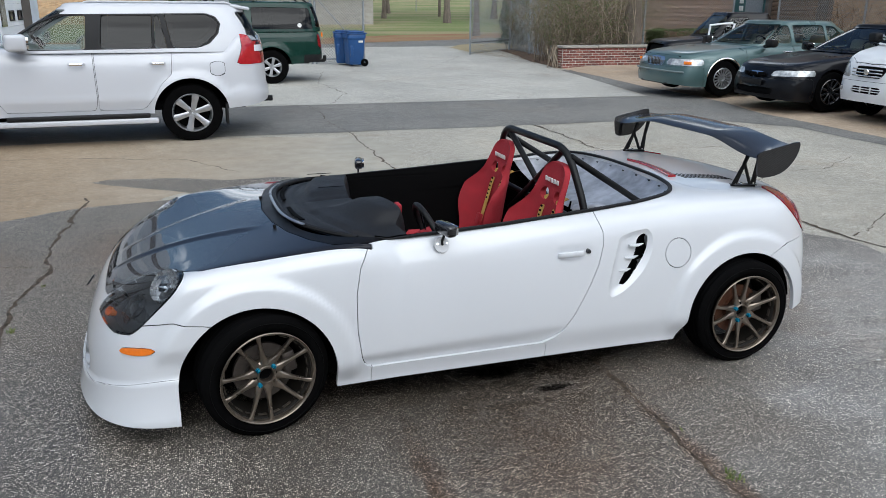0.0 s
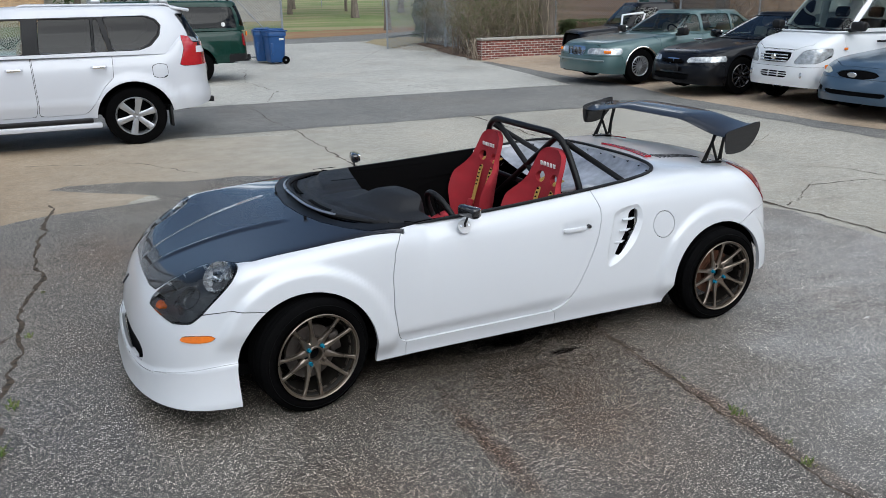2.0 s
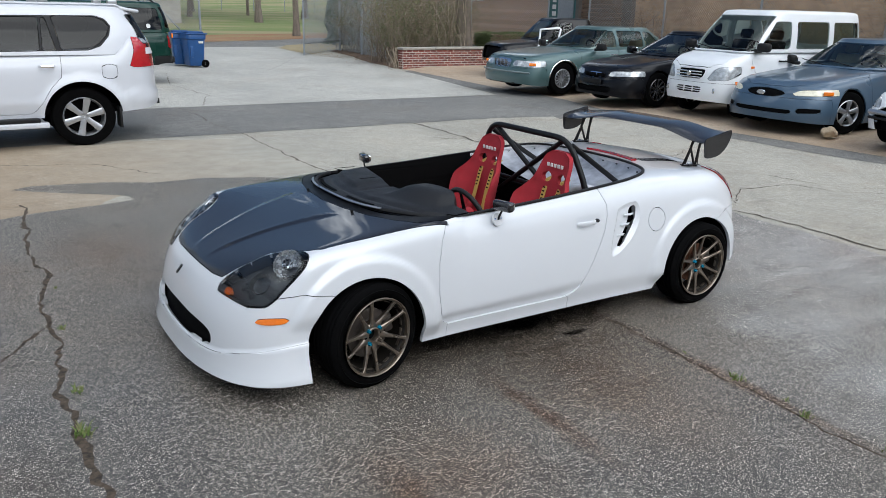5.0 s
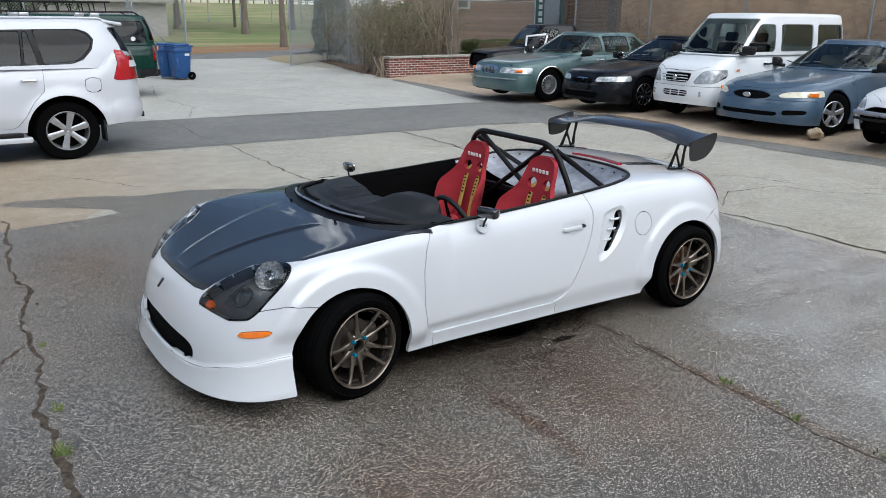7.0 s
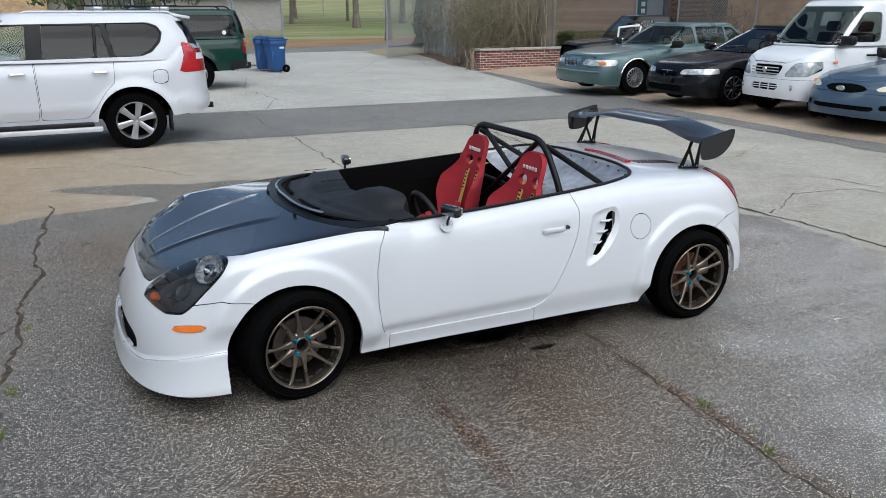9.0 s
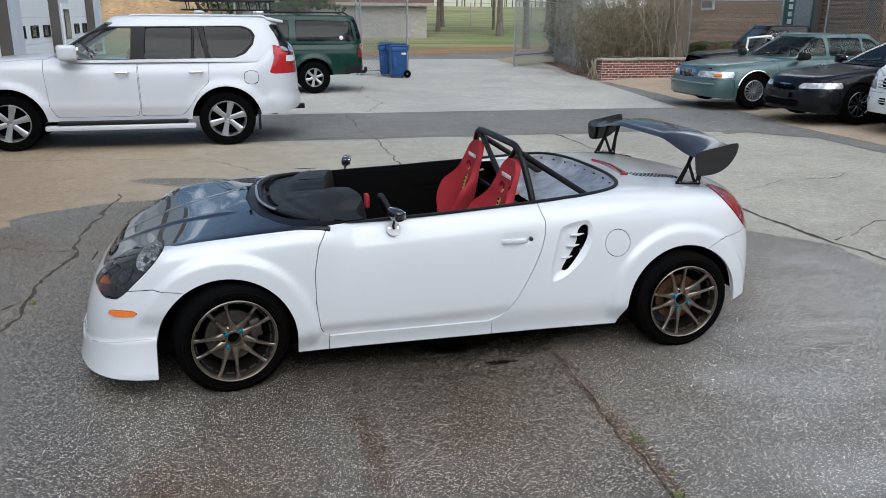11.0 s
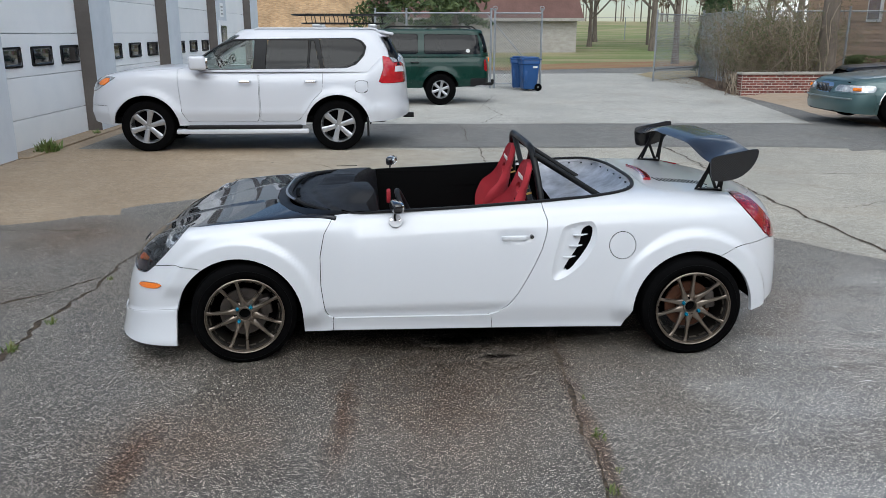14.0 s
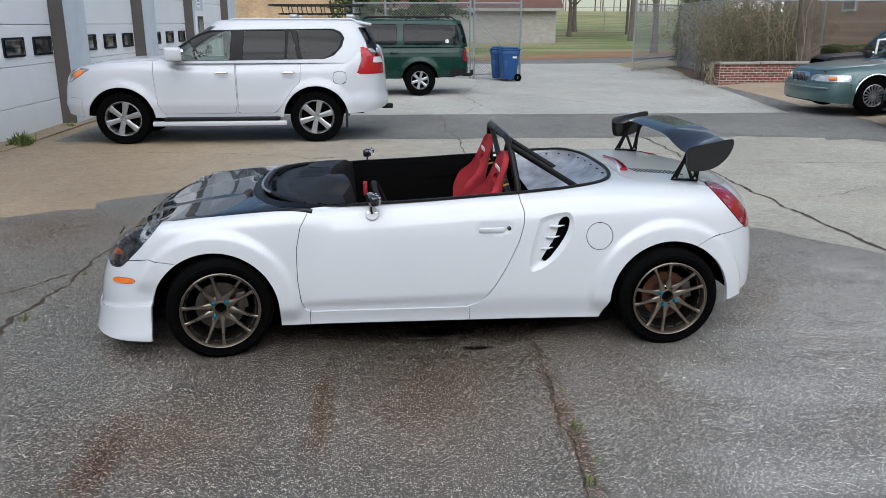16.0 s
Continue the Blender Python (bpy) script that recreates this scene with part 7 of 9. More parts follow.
SUV = dict(
    wheelbase=2.79, tyre=0.388, half=0.925, ends=(-0.97, 3.85), tail_bulge=(0.74, 0.022), crease=0.60, cab_rows=34, low=0.40, nose=(0.72, 2.4), tail=(0.55, 2.7), rim=0.262, tread=0.25, spokes=6, flare=0.03, arch=0.475,
    mid=((-1.02, -0.9, -0.6, 0.0, 0.5, 1.0, 3.2, 3.5, 3.94), (0.90, 1.05, 1.17, 1.27, 1.295, 1.27, 1.28, 1.46, 1.47)),
    edge=((-1.02, -0.75, 0.0, 0.45, 0.7, 1.0, 3.2, 3.48, 3.94), (0.92, 1.09, 1.235, 1.265, 1.245, 1.22, 1.25, 1.46, 1.47)), corner=(12, 22, 16),
    paint="suv_white", hood=[(-0.95, -0.3), (-0.92, 0.4), (-0.66, 0.72), (0.0, 0.80), (0.55, 0.80), (0.58, -0.3)],
    front=(("grille", corners([(-0.5, 0.62), (0.46, 0.62), (0.50, 0.98), (-0.5, 1.0)]), 0.5, "chrome", "chrome grille", 0.0),),
    side_lamps=(("turn_lamp", [(-0.70, 1.0), (-0.60, 1.0), (-0.45, 1.10), (-0.56, 1.115), (-0.68, 1.06)], "amber", "amber turn lamp"), ("headlight", [(-1.0, 0.88), (-0.74, 0.92), (-0.40, 1.125), (-0.55, 1.135), (-0.75, 1.09), (-1.0, 1.03)], "pale_lens", "clear wrap-round headlight"), ("tail_light", [(3.40, 1.03), (4.0, 1.03), (4.0, 1.33), (3.62, 1.335), (3.53, 1.46), (3.46, 1.46), (3.48, 1.25)], "bright_red", "red wrap-round tail light"), ("lamp_corner", [(3.535, 1.46), (3.625, 1.34), (4.0, 1.335), (4.0, 1.46)], "pale_lens", "clear corner of the tail light")),
    doors=([(0.50, 1.6), (0.48, 1.1), (0.52, 0.60), (0.60, 0.455), (1.62, 0.455), (1.65, 0.6), (1.63, 1.6)], [(1.645, 1.6), (1.665, 0.6), (1.65, 0.455), (2.20, 0.455), (2.32, 0.60), (2.43, 0.78), (2.57, 0.92), (2.61, 1.6)]),
    handle=1.06, handle_paint="chrome", cap=(3.15, 0.98, 0.095), bumper_top=0.70, bumper_reach=0.42, rear_bumper_top=0.30, inset=0.165,
    cab=((0.45, 3.80, 0.86, 1.20), (1.30, 3.55, 0.67, 1.78)), cab_power=6.5, crown=0.065, glass="window", side_glass="dark_window",
    windows=([(0.80, 1.40), (0.84, 1.29), (0.96, 1.245), (1.57, 1.25), (1.60, 1.67), (1.29, 1.665), (1.05, 1.57)], [(1.75, 1.255), (2.36, 1.26), (2.39, 1.675), (1.79, 1.675)], [(2.39, 1.26), (2.545, 1.262), (2.47, 1.675), (2.42, 1.675)], [(2.61, 1.265), (2.92, 1.27), (3.05, 1.33), (3.17, 1.45), (3.21, 1.56), (3.16, 1.64), (3.05, 1.69), (2.54, 1.695)]),
    pillars=([(1.57, 1.24), (1.76, 1.245), (1.80, 1.685), (1.60, 1.685)], [(2.36, 1.25), (2.62, 1.255), (2.55, 1.70), (2.38, 1.69)], [(0.74, 1.42), (0.80, 1.28), (0.94, 1.232), (2.94, 1.255), (3.08, 1.31), (3.20, 1.44), (3.235, 1.57), (3.18, 1.66), (3.06, 1.705), (1.27, 1.685), (1.02, 1.585)]),
    mirror=(0.84, 1.345), mirror_size=1.35, mirror_long=1.5, mirror_paint="suv_white", seat_rows=(0.33, 0.62), inside="tan_interior")
suv = parked_car("suv", "pearl white suv with roof basket, parked before the garage doors", pose(-4.32, 8.08, 0.006, 0, 0, 1.5) @ Matrix.Diagonal((1.027, 1, 0.985, 1)), SUV)
part("running_board", box(0.60, 2.26, -1.0, -0.86, 0.352, 0.405, 0.012), M["black_plastic"], suv, "black running board")
part("board_edge", box(0.44, 2.36, -1.012, -0.88, 0.278, 0.350, 0.02), M["suv_white"], suv)
part("tow_hitch", box(3.78, 3.95, -0.05, 0.05, 0.42, 0.50, 0.01), M["black_plastic"], suv)
part("roof_spoiler", shifted(box(-0.14, 0.12, -0.62, 0.62, -0.025, 0.02, 0.018), pose(3.52, 0, 1.785, 0, 10, 0)), M["suv_white"], suv)
for sg in (-1, 1):
    part("roof_rail", tube(arc_path([(1.55, sg * 0.60, 1.80), (1.62, sg * 0.60, 1.845), (3.35, sg * 0.60, 1.845), (3.45, sg * 0.60, 1.79)], 0.05), 0.014, 8), M["suv_white"], suv)
    part("mud_flap", box(3.22, 3.25, sg * 0.80 - 0.12, sg * 0.80 + 0.12, 0.22, 0.50, 0.005), M["black_plastic"], suv)


def roof_basket(at):
    b = thing("roof_basket", "black steel roof basket mounted on an suv", "roof rack", at)
    rail = lambda z, w, x0, x1: arc_path([(x0 + 0.25, -w, z), (x1, -w, z), (x1, w, z), (x0 + 0.25, w, z), (x0, w * 0.6, z + 0.0), (x0, -w * 0.6, z), (x0 + 0.25, -w, z)], 0.12)
    part("lower_rail", tube(rail(0.03, 0.50, -0.55, 0.75), 0.012, 6), M["bar_black"], b)
    part("upper_rail", tube(rail(0.16, 0.54, -0.70, 0.78), 0.012, 6), M["bar_black"], b)
    for k in range(9):
        x = -0.45 + 0.145 * k
        part("slat", tube([(x, -0.5, 0.03), (x, 0.5, 0.03)], 0.009, 6), M["bar_black"], b)
        for sg in (-1, 1):
            part("strut", tube([(x, sg * 0.5, 0.03), (x - 0.02, sg * 0.54, 0.16)], 0.008, 6), M["bar_black"], b)
    for x in (-0.3, 0.55):
        for sg in (-1, 1):
            part("foot", box(x - 0.06, x + 0.06, sg * 0.52 - 0.04, sg * 0.52 + 0.04, -0.06, 0.02, 0.012), M["silver"], b)
    return b


roof_basket(pose(-4.30 + 2.84, 8.14, 1.87, 0, 0, 1.5))

WAGON = dict(
    wheelbase=3.30, tyre=0.385, half=0.98, ends=(-0.95, 4.55), low=0.42, nose=(0.4, 3.2), tail=(0.3, 3.6), rim=0.225, tread=0.25, spokes=6, flare=0.02, arch=0.46,
    mid=((-0.95, -0.8, 0.0, 0.75, 1.2, 4.2, 4.55), (0.95, 1.09, 1.14, 1.18, 1.20, 1.20, 1.17)), edge=((-0.95, -0.8, 0.0, 0.75, 1.2, 4.2, 4.55), (0.95, 1.06, 1.14, 1.20, 1.22, 1.23, 1.19)), corner=(14, 24, 20),
    paint="dark_green", rear=(("tail_light", corners([(0.80, 0.82), (1.02, 0.82), (1.02, 1.16), (0.84, 1.16)]), 0.16, "red_lens", "red and amber tail light"),),
    front=(("headlight", corners([(0.62, 0.78), (1.0, 0.80), (1.0, 1.0), (0.62, 1.0)]), 0.4, "clear_lens", "headlight", 0.0),),
    doors=([(0.62, 1.6), (0.62, 0.55), (1.72, 0.55), (1.72, 1.6)], [(1.74, 1.6), (1.74, 0.55), (2.60, 0.55), (2.80, 0.95), (2.86, 1.6)]), handle=1.04, handle_paint="black_plastic",
    bumper_paint="black_plastic", bumper_top=0.62, rear_bumper_top=0.66,
    cab=((0.75, 4.53, 0.93, 1.18), (1.45, 4.36, 0.76, 1.80)), cab_power=8, crown=0.05, glass="dark_window",
    windows=(corners([(1.08, 1.24), (1.66, 1.24), (1.66, 1.72), (1.42, 1.72)]), corners([(1.80, 1.24), (2.74, 1.24), (2.74, 1.72), (1.80, 1.73)]), corners([(2.90, 1.24), (4.30, 1.24), (4.22, 1.70), (2.90, 1.72)])),
    mirror=(1.0, 1.25), body_label="dark green body over black lower trim")
wagon = parked_car("suv_wagon", "dark green long suv with black roof rack, parked by the fence", pose(-2.86, 15.92, 0.007, 0, 0, 0.5), WAGON)
for sg in (-1, 1):
    part("roof_rail", tube(arc_path([(1.9, sg * 0.66, 1.82), (2.0, sg * 0.66, 1.90), (4.1, sg * 0.66, 1.90), (4.2, sg * 0.66, 1.82)], 0.06), 0.018, 8), M["black_plastic"], wagon)
    part("amber_lamp", box(4.47, 4.505, sg * 0.93 - 0.04, sg * 0.93 + 0.04, 1.06, 1.16, 0.01), M["amber"], wagon)
for x in (2.3, 3.0, 3.8):
    part("roof_bar", box(x - 0.03, x + 0.03, -0.66, 0.66, 1.885, 1.915, 0.01), M["black_plastic"], wagon)
part("tow_hitch", merge(box(4.45, 4.70, -0.04, 0.04, 0.42, 0.50, 0.01), box(4.66, 4.74, -0.035, 0.035, 0.44, 0.58, 0.02)), M["black_plastic"], wagon)
part("window_sticker", lathe([(0.0, 0.001), (0.0, 0.05), (0.003, 0.05)], 20), M["mark_pale"], wagon).matrix_basis = pose(3.98, -0.918, 1.32, -14)

SEDAN = dict(
    scale=1.045,
    wheelbase=2.91, tyre=0.335, half=0.985, ends=(-1.00, 4.30), low=0.165, nose=(0.45, 2.9), tail=(0.4, 3.0), rim=0.205, spokes=16, rim_label="silver wire-look wheel cover", arch=0.385,
    mid=((-1.0, -0.85, -0.4, 0.3, 0.8, 1.2, 3.2, 4.0, 4.3), (0.66, 0.78, 0.86, 0.92, 0.95, 0.98, 0.98, 0.94, 0.84)), edge=((-1.0, -0.85, -0.4, 0.3, 0.8, 1.2, 3.2, 4.0, 4.3), (0.64, 0.74, 0.83, 0.90, 0.93, 0.95, 0.96, 0.92, 0.82)), corner=(11, 18, 14),
    paint="green_gray", hood=[(-0.86, -0.3), (-0.84, 0.4), (-0.72, 0.72), (0.0, 0.82), (0.72, 0.84), (0.78, -0.3)], hood_label="teal grey hood left ajar",
    front=(("grille", corners([(-0.3, 0.54), (0.26, 0.54), (0.30, 0.62), (0.27, 0.72), (-0.3, 0.74)]), 0.3, "chrome", "chrome slatted grille", 0.0),
           ("headlight", corners([(0.36, 0.58), (0.97, 0.57), (1.02, 0.70), (0.40, 0.70)]), 0.55, "pale_lens", "wide headlight with amber corner", 0.0)),
    rear=(("tail_light", corners([(0.5, 0.6), (1.0, 0.6), (1.0, 0.76), (0.5, 0.76)]), 0.2, "red_lens", "red tail light"),),
    doors=([(0.55, 1.3), (0.50, 0.9), (0.52, 0.40), (0.58, 0.30), (1.58, 0.30), (1.60, 1.3)], [(1.615, 1.3), (1.61, 0.30), (2.35, 0.30), (2.46, 0.5), (2.62, 0.75), (2.72, 1.3)]), handle=0.83, handle_paint="chrome",
    bumper_top=0.545, rear_bumper_top=0.55, cab=((0.62, 3.55, 0.83, 0.94), (1.38, 2.86, 0.62, 1.375)), crown=0.05, cab_power=5,
    windows=(corners([(0.98, 0.99), (1.60, 0.99), (1.60, 1.33), (1.42, 1.32)]), corners([(1.68, 0.99), (2.42, 0.99), (2.42, 1.33), (1.68, 1.335)]), corners([(2.48, 0.99), (2.98, 0.99), (2.72, 1.30), (2.48, 1.33)])),
    mirror=(0.92, 1.0), steer=0, inside="tan_interior", roof_paint="green_gray")
sedan = parked_car("sedan", "teal grey full-size sedan with chrome grille and dusty paint", pose(9.02, 10.80, 0.071, 0, 0, -2), SEDAN)
part("hood_gap", bar_loft([(-0.80, y, 0.755 - 0.03 * abs(y)) for y in np.linspace(-0.66, 0.66, 13)], (0.03,) * 13, (0.016,) * 13, (0, 0, 1)), M["gap"], sedan, "dark gap under the hood left ajar")
part("bumper_strip", tube([(-0.985 + 0.20 * abs(y) ** 3, y, 0.455) for y in np.linspace(-0.88, 0.88, 19)], 0.018, 8), M["grey_trim"], sedan, "grey rubber strip along the bumper")
for sg in (-1, 1):
    part("side_moulding", box(0.55, 2.40, sg * 0.992 - 0.012, sg * 0.992 + 0.012, 0.50, 0.55, 0.006), M["grey_trim"], sedan, "grey moulding along the doors")
for k in range(9):
    part("grille_bar", box(-0.998, -0.975, -0.22 + 0.055 * k - 0.005, -0.22 + 0.055 * k + 0.005, 0.56, 0.71, 0.003), M["gloss_black"], sedan)
for sg in (-1, 1):
    part("corner_lamp", shifted(box(-0.03, 0.03, -0.075, 0.075, -0.03, 0.03, 0.012), pose(-0.76, sg * 0.865, 0.63, 0, 0, -50 * sg)), M["amber"], sedan)
    part("arch_trim", tube([(0.39 * math.cos(a), sg * 0.998, 0.331 + 0.39 * math.sin(a)) for a in np.linspace(0.1, math.pi - 0.1, 20)], 0.014, 6), M["chrome"], sedan)

COMPACT = dict(
    scale=1.045,
    wheelbase=2.67, tyre=0.325, half=0.88, ends=(-0.95, 3.68), low=0.14, nose=(0.5, 2.6), tail=(0.4, 2.8), rim=0.21, spokes=10, rim_paint="gloss_black", rim_label="black multi-spoke wheel", arch=0.365,
    mid=((-0.95, -0.8, -0.4, 0.2, 0.7, 1.2, 3.0, 3.68), (0.58, 0.72, 0.80, 0.88, 0.93, 0.96, 0.98, 0.88)), edge=((-0.95, -0.8, -0.4, 0.2, 0.7, 1.2, 3.0, 3.68), (0.58, 0.70, 0.79, 0.87, 0.92, 0.95, 0.97, 0.86)), corner=(10, 16, 12),
    paint="black_paint", hood=[(-0.80, -0.3), (-0.78, 0.35), (-0.64, 0.60), (0.0, 0.70), (0.55, 0.72), (0.60, -0.3)],
    front=(("grille", corners([(-0.2, 0.52), (0.17, 0.52), (0.20, 0.62), (-0.2, 0.63)]), 0.3, "chrome", "chrome three-hole grille", 0.0),
           ("headlight", corners([(0.34, 0.555), (0.93, 0.58), (0.93, 0.68), (0.40, 0.655)]), 0.6, "pale_lens", "swept clear headlight", 0.0),
           ("lower_intake", corners([(-0.5, 0.25), (0.45, 0.25), (0.5, 0.36), (-0.5, 0.36)]), 0.3, "gap", "dark lower intake", -0.02)),
    doors=([(0.52, 1.3), (0.48, 0.85), (0.52, 0.35), (0.60, 0.27), (1.62, 0.27), (1.66, 1.3)], [(1.675, 1.3), (1.635, 0.27), (2.15, 0.27), (2.3, 0.55), (2.5, 1.3)]), handle=0.82,
    bumper_top=0.53, rear_bumper_top=0.6, cab=((0.55, 3.30, 0.76, 0.93), (1.45, 2.55, 0.56, 1.355)), crown=0.05, cab_power=4.5,
    windows=(corners([(1.02, 0.985), (1.62, 0.985), (1.62, 1.31), (1.46, 1.30)]), corners([(1.70, 0.985), (2.52, 0.985), (2.42, 1.25), (1.70, 1.315)])), mirror=(0.92, 0.98), mirror_paint="black_paint", inside="tan_interior")
compact = parked_car("compact_car", "glossy black compact saloon with clear headlights, dusty windscreen", pose(9.34, 8.10, 0.071, 0, 0, -2), COMPACT)
for y0 in (-0.20, 0.0, 0.20):
    part("grille_hole", shifted(box(-0.012, 0.012, -0.085, 0.085, -0.035, 0.035, 0.02), pose(-0.935 + 0.1 * abs(y0), y0, 0.575, 0, 0, -18 * (y0 > 0) + 18 * (y0 < 0))), M["gap"], compact)
part("blank_plate", box(-0.965, -0.945, -0.26, 0.26, 0.40, 0.50, 0.008), M["black_plastic"], compact)

VAN = dict(
    scale=1.045,
    category="van", wheelbase=2.50, tyre=0.285, half=0.755, ends=(-0.72, 3.10), low=0.235, nose=(0.4, 3.0), tail=(0.25, 3.8), rim=0.18, spokes=8, tread=0.17, arch=0.345,
    mid=((-0.72, -0.62, -0.4, -0.1, 0.15, 0.6, 3.1), (0.80, 0.92, 1.02, 1.10, 1.14, 1.15, 1.15)), edge=((-0.72, -0.62, -0.4, -0.1, 0.15, 0.6, 3.1), (0.78, 0.90, 1.0, 1.08, 1.13, 1.15, 1.15)), corner=(14, 26, 22),
    paint="van_white", hood=[(-0.64, -0.3), (-0.62, 0.35), (-0.5, 0.58), (-0.1, 0.62), (-0.02, -0.3)],
    front=(("grille", corners([(-0.3, 0.66), (0.26, 0.66), (0.32, 0.82), (-0.3, 0.83)]), 0.3, "gap", "dark grille with chrome bars", -0.008),
           ("headlight", corners([(0.36, 0.64), (0.73, 0.66), (0.74, 0.90), (0.50, 0.86)]), 0.5, "pale_lens", "large clear headlight", 0.0),
           ("lower_intake", corners([(-0.3, 0.42), (0.28, 0.42), (0.30, 0.52), (-0.3, 0.52)]), 0.3, "gap", "slotted lower intake", -0.015)),
    doors=([(0.02, 1.6), (0.02, 0.95), (0.10, 0.80), (0.36, 0.62), (0.42, 0.36), (0.95, 0.36), (0.98, 1.6)],), handle=0.98, handle_paint="black_plastic",
    bumper_top=0.60, bumper_reach=0.40, rear_bumper_top=0.5, cab=((-0.08, 3.08, 0.735, 1.13), (0.55, 3.0, 0.66, 1.80)), cab_power=8, crown=0.06, screen=(0.03, 0.93),
    windows=(corners([(0.18, 1.19), (0.94, 1.19), (0.94, 1.66), (0.58, 1.66)]), corners([(1.10, 1.19), (1.98, 1.19), (1.98, 1.66), (1.10, 1.66)]), corners([(2.12, 1.19), (2.92, 1.19), (2.90, 1.66), (2.12, 1.66)])),
    mirror=(0.12, 1.22), body_label="white van body", seat_rows=(0.33,))
van = parked_car("minivan", "small white van with tall cabin and clear side windows", pose(9.63, 6.05, 0.071, 0, 0, -3), VAN)
for k in range(3):
    part("grille_bar", box(-0.735, -0.71, -0.29, 0.29, 0.675 + 0.048 * k, 0.695 + 0.048 * k, 0.004), M["chrome"], van)
for sg in (-1, 1):
    part("fog_lamp", lathe([(-0.012, 0.001), (-0.012, 0.035), (0.005, 0.05)], 18), M["lamp_body"], van).matrix_basis = pose(-0.655, sg * 0.53, 0.47, 0, 0, -90 + sg * 22)
    part("side_marker", box(-0.02, 0.05, sg * 0.755 - 0.012, sg * 0.755 + 0.012, 0.86, 0.90, 0.008), M["amber"], van)

COUPE = dict(
    scale=1.045,
    wheelbase=2.76, tyre=0.325, half=0.925, ends=(-1.02, 3.98), low=0.15, nose=(0.6, 2.4), tail=(0.5, 2.5), rim=0.205, spokes=5, arch=0.37, rim_label="silver five-spoke wheel", steer=-14,
    mid=((-1.02, -0.85, -0.4, 0.3, 0.8, 1.2, 3.2, 3.98), (0.60, 0.73, 0.83, 0.92, 0.97, 1.0, 1.0, 0.86)), edge=((-1.02, -0.85, -0.4, 0.3, 0.8, 1.2, 3.2, 3.98), (0.58, 0.70, 0.80, 0.88, 0.93, 0.96, 0.97, 0.84)), corner=(8, 13, 10),
    paint="slate_blue", hood=[(-0.86, -0.3), (-0.83, 0.35), (-0.66, 0.60), (-0.2, 0.76), (0.6, 0.78), (0.68, -0.3)],
    front=(("grille", [(0.36 * math.cos(a), 0.60 + 0.062 * math.sin(a)) for a in np.linspace(0, 6.283, 30, endpoint=False)], 0.3, "gap", "dark oval grille", -0.012),
           ("headlight", corners([(0.42, 0.575), (0.98, 0.60), (0.98, 0.70), (0.55, 0.665)]), 0.72, "hazy_lens", "oval headlight with amber corner", 0.0),
           ("lower_intake", corners([(-0.5, 0.30), (0.50, 0.30), (0.55, 0.365), (-0.5, 0.365)]), 0.35, "gap", "dark lower slot", -0.015),
           ("fog_slot", corners([(0.58, 0.32), (0.86, 0.34), (0.86, 0.40), (0.60, 0.40)]), 0.6, "gap", "dark lower slot", -0.015)),
    doors=([(0.55, 1.3), (0.50, 0.85), (0.54, 0.38), (0.62, 0.28), (1.62, 0.28), (1.64, 1.3)], [(1.655, 1.3), (1.64, 0.28), (2.25, 0.28), (2.4, 0.55), (2.62, 1.3)]), handle=0.84,
    bumper_top=0.54, rear_bumper_top=0.6, cab=((0.60, 3.45, 0.80, 0.955), (1.42, 2.75, 0.58, 1.37)), crown=0.055, cab_power=4.2,
    windows=(corners([(1.0, 1.01), (1.60, 1.01), (1.60, 1.32), (1.45, 1.31)]), corners([(1.68, 1.01), (2.60, 1.01), (2.48, 1.27), (1.68, 1.33)])), mirror=(0.95, 1.02), inside="tan_interior")
coupe = parked_car("family_sedan", "slate blue family sedan with oval grille, wheel chocked", pose(9.60, 4.21, 0.071, 0, 0, -2), COUPE)
part("badge", lathe([(-0.006, 0.001), (-0.006, 0.04), (0.004, 0.05)], 20), M["chrome"], coupe).matrix_basis = pose(-1.018, 0, 0.60, 0, 0, -90) @ Matrix.Diagonal((1.6, 1, 0.8, 1))
for sg in (-1, 1):
    part("corner_lamp", shifted(box(-0.015, 0.015, -0.08, 0.08, -0.03, 0.03, 0.012), pose(-0.555, sg * 0.868, 0.632, 0, -10, -62 * sg)), M["amber"], coupe)

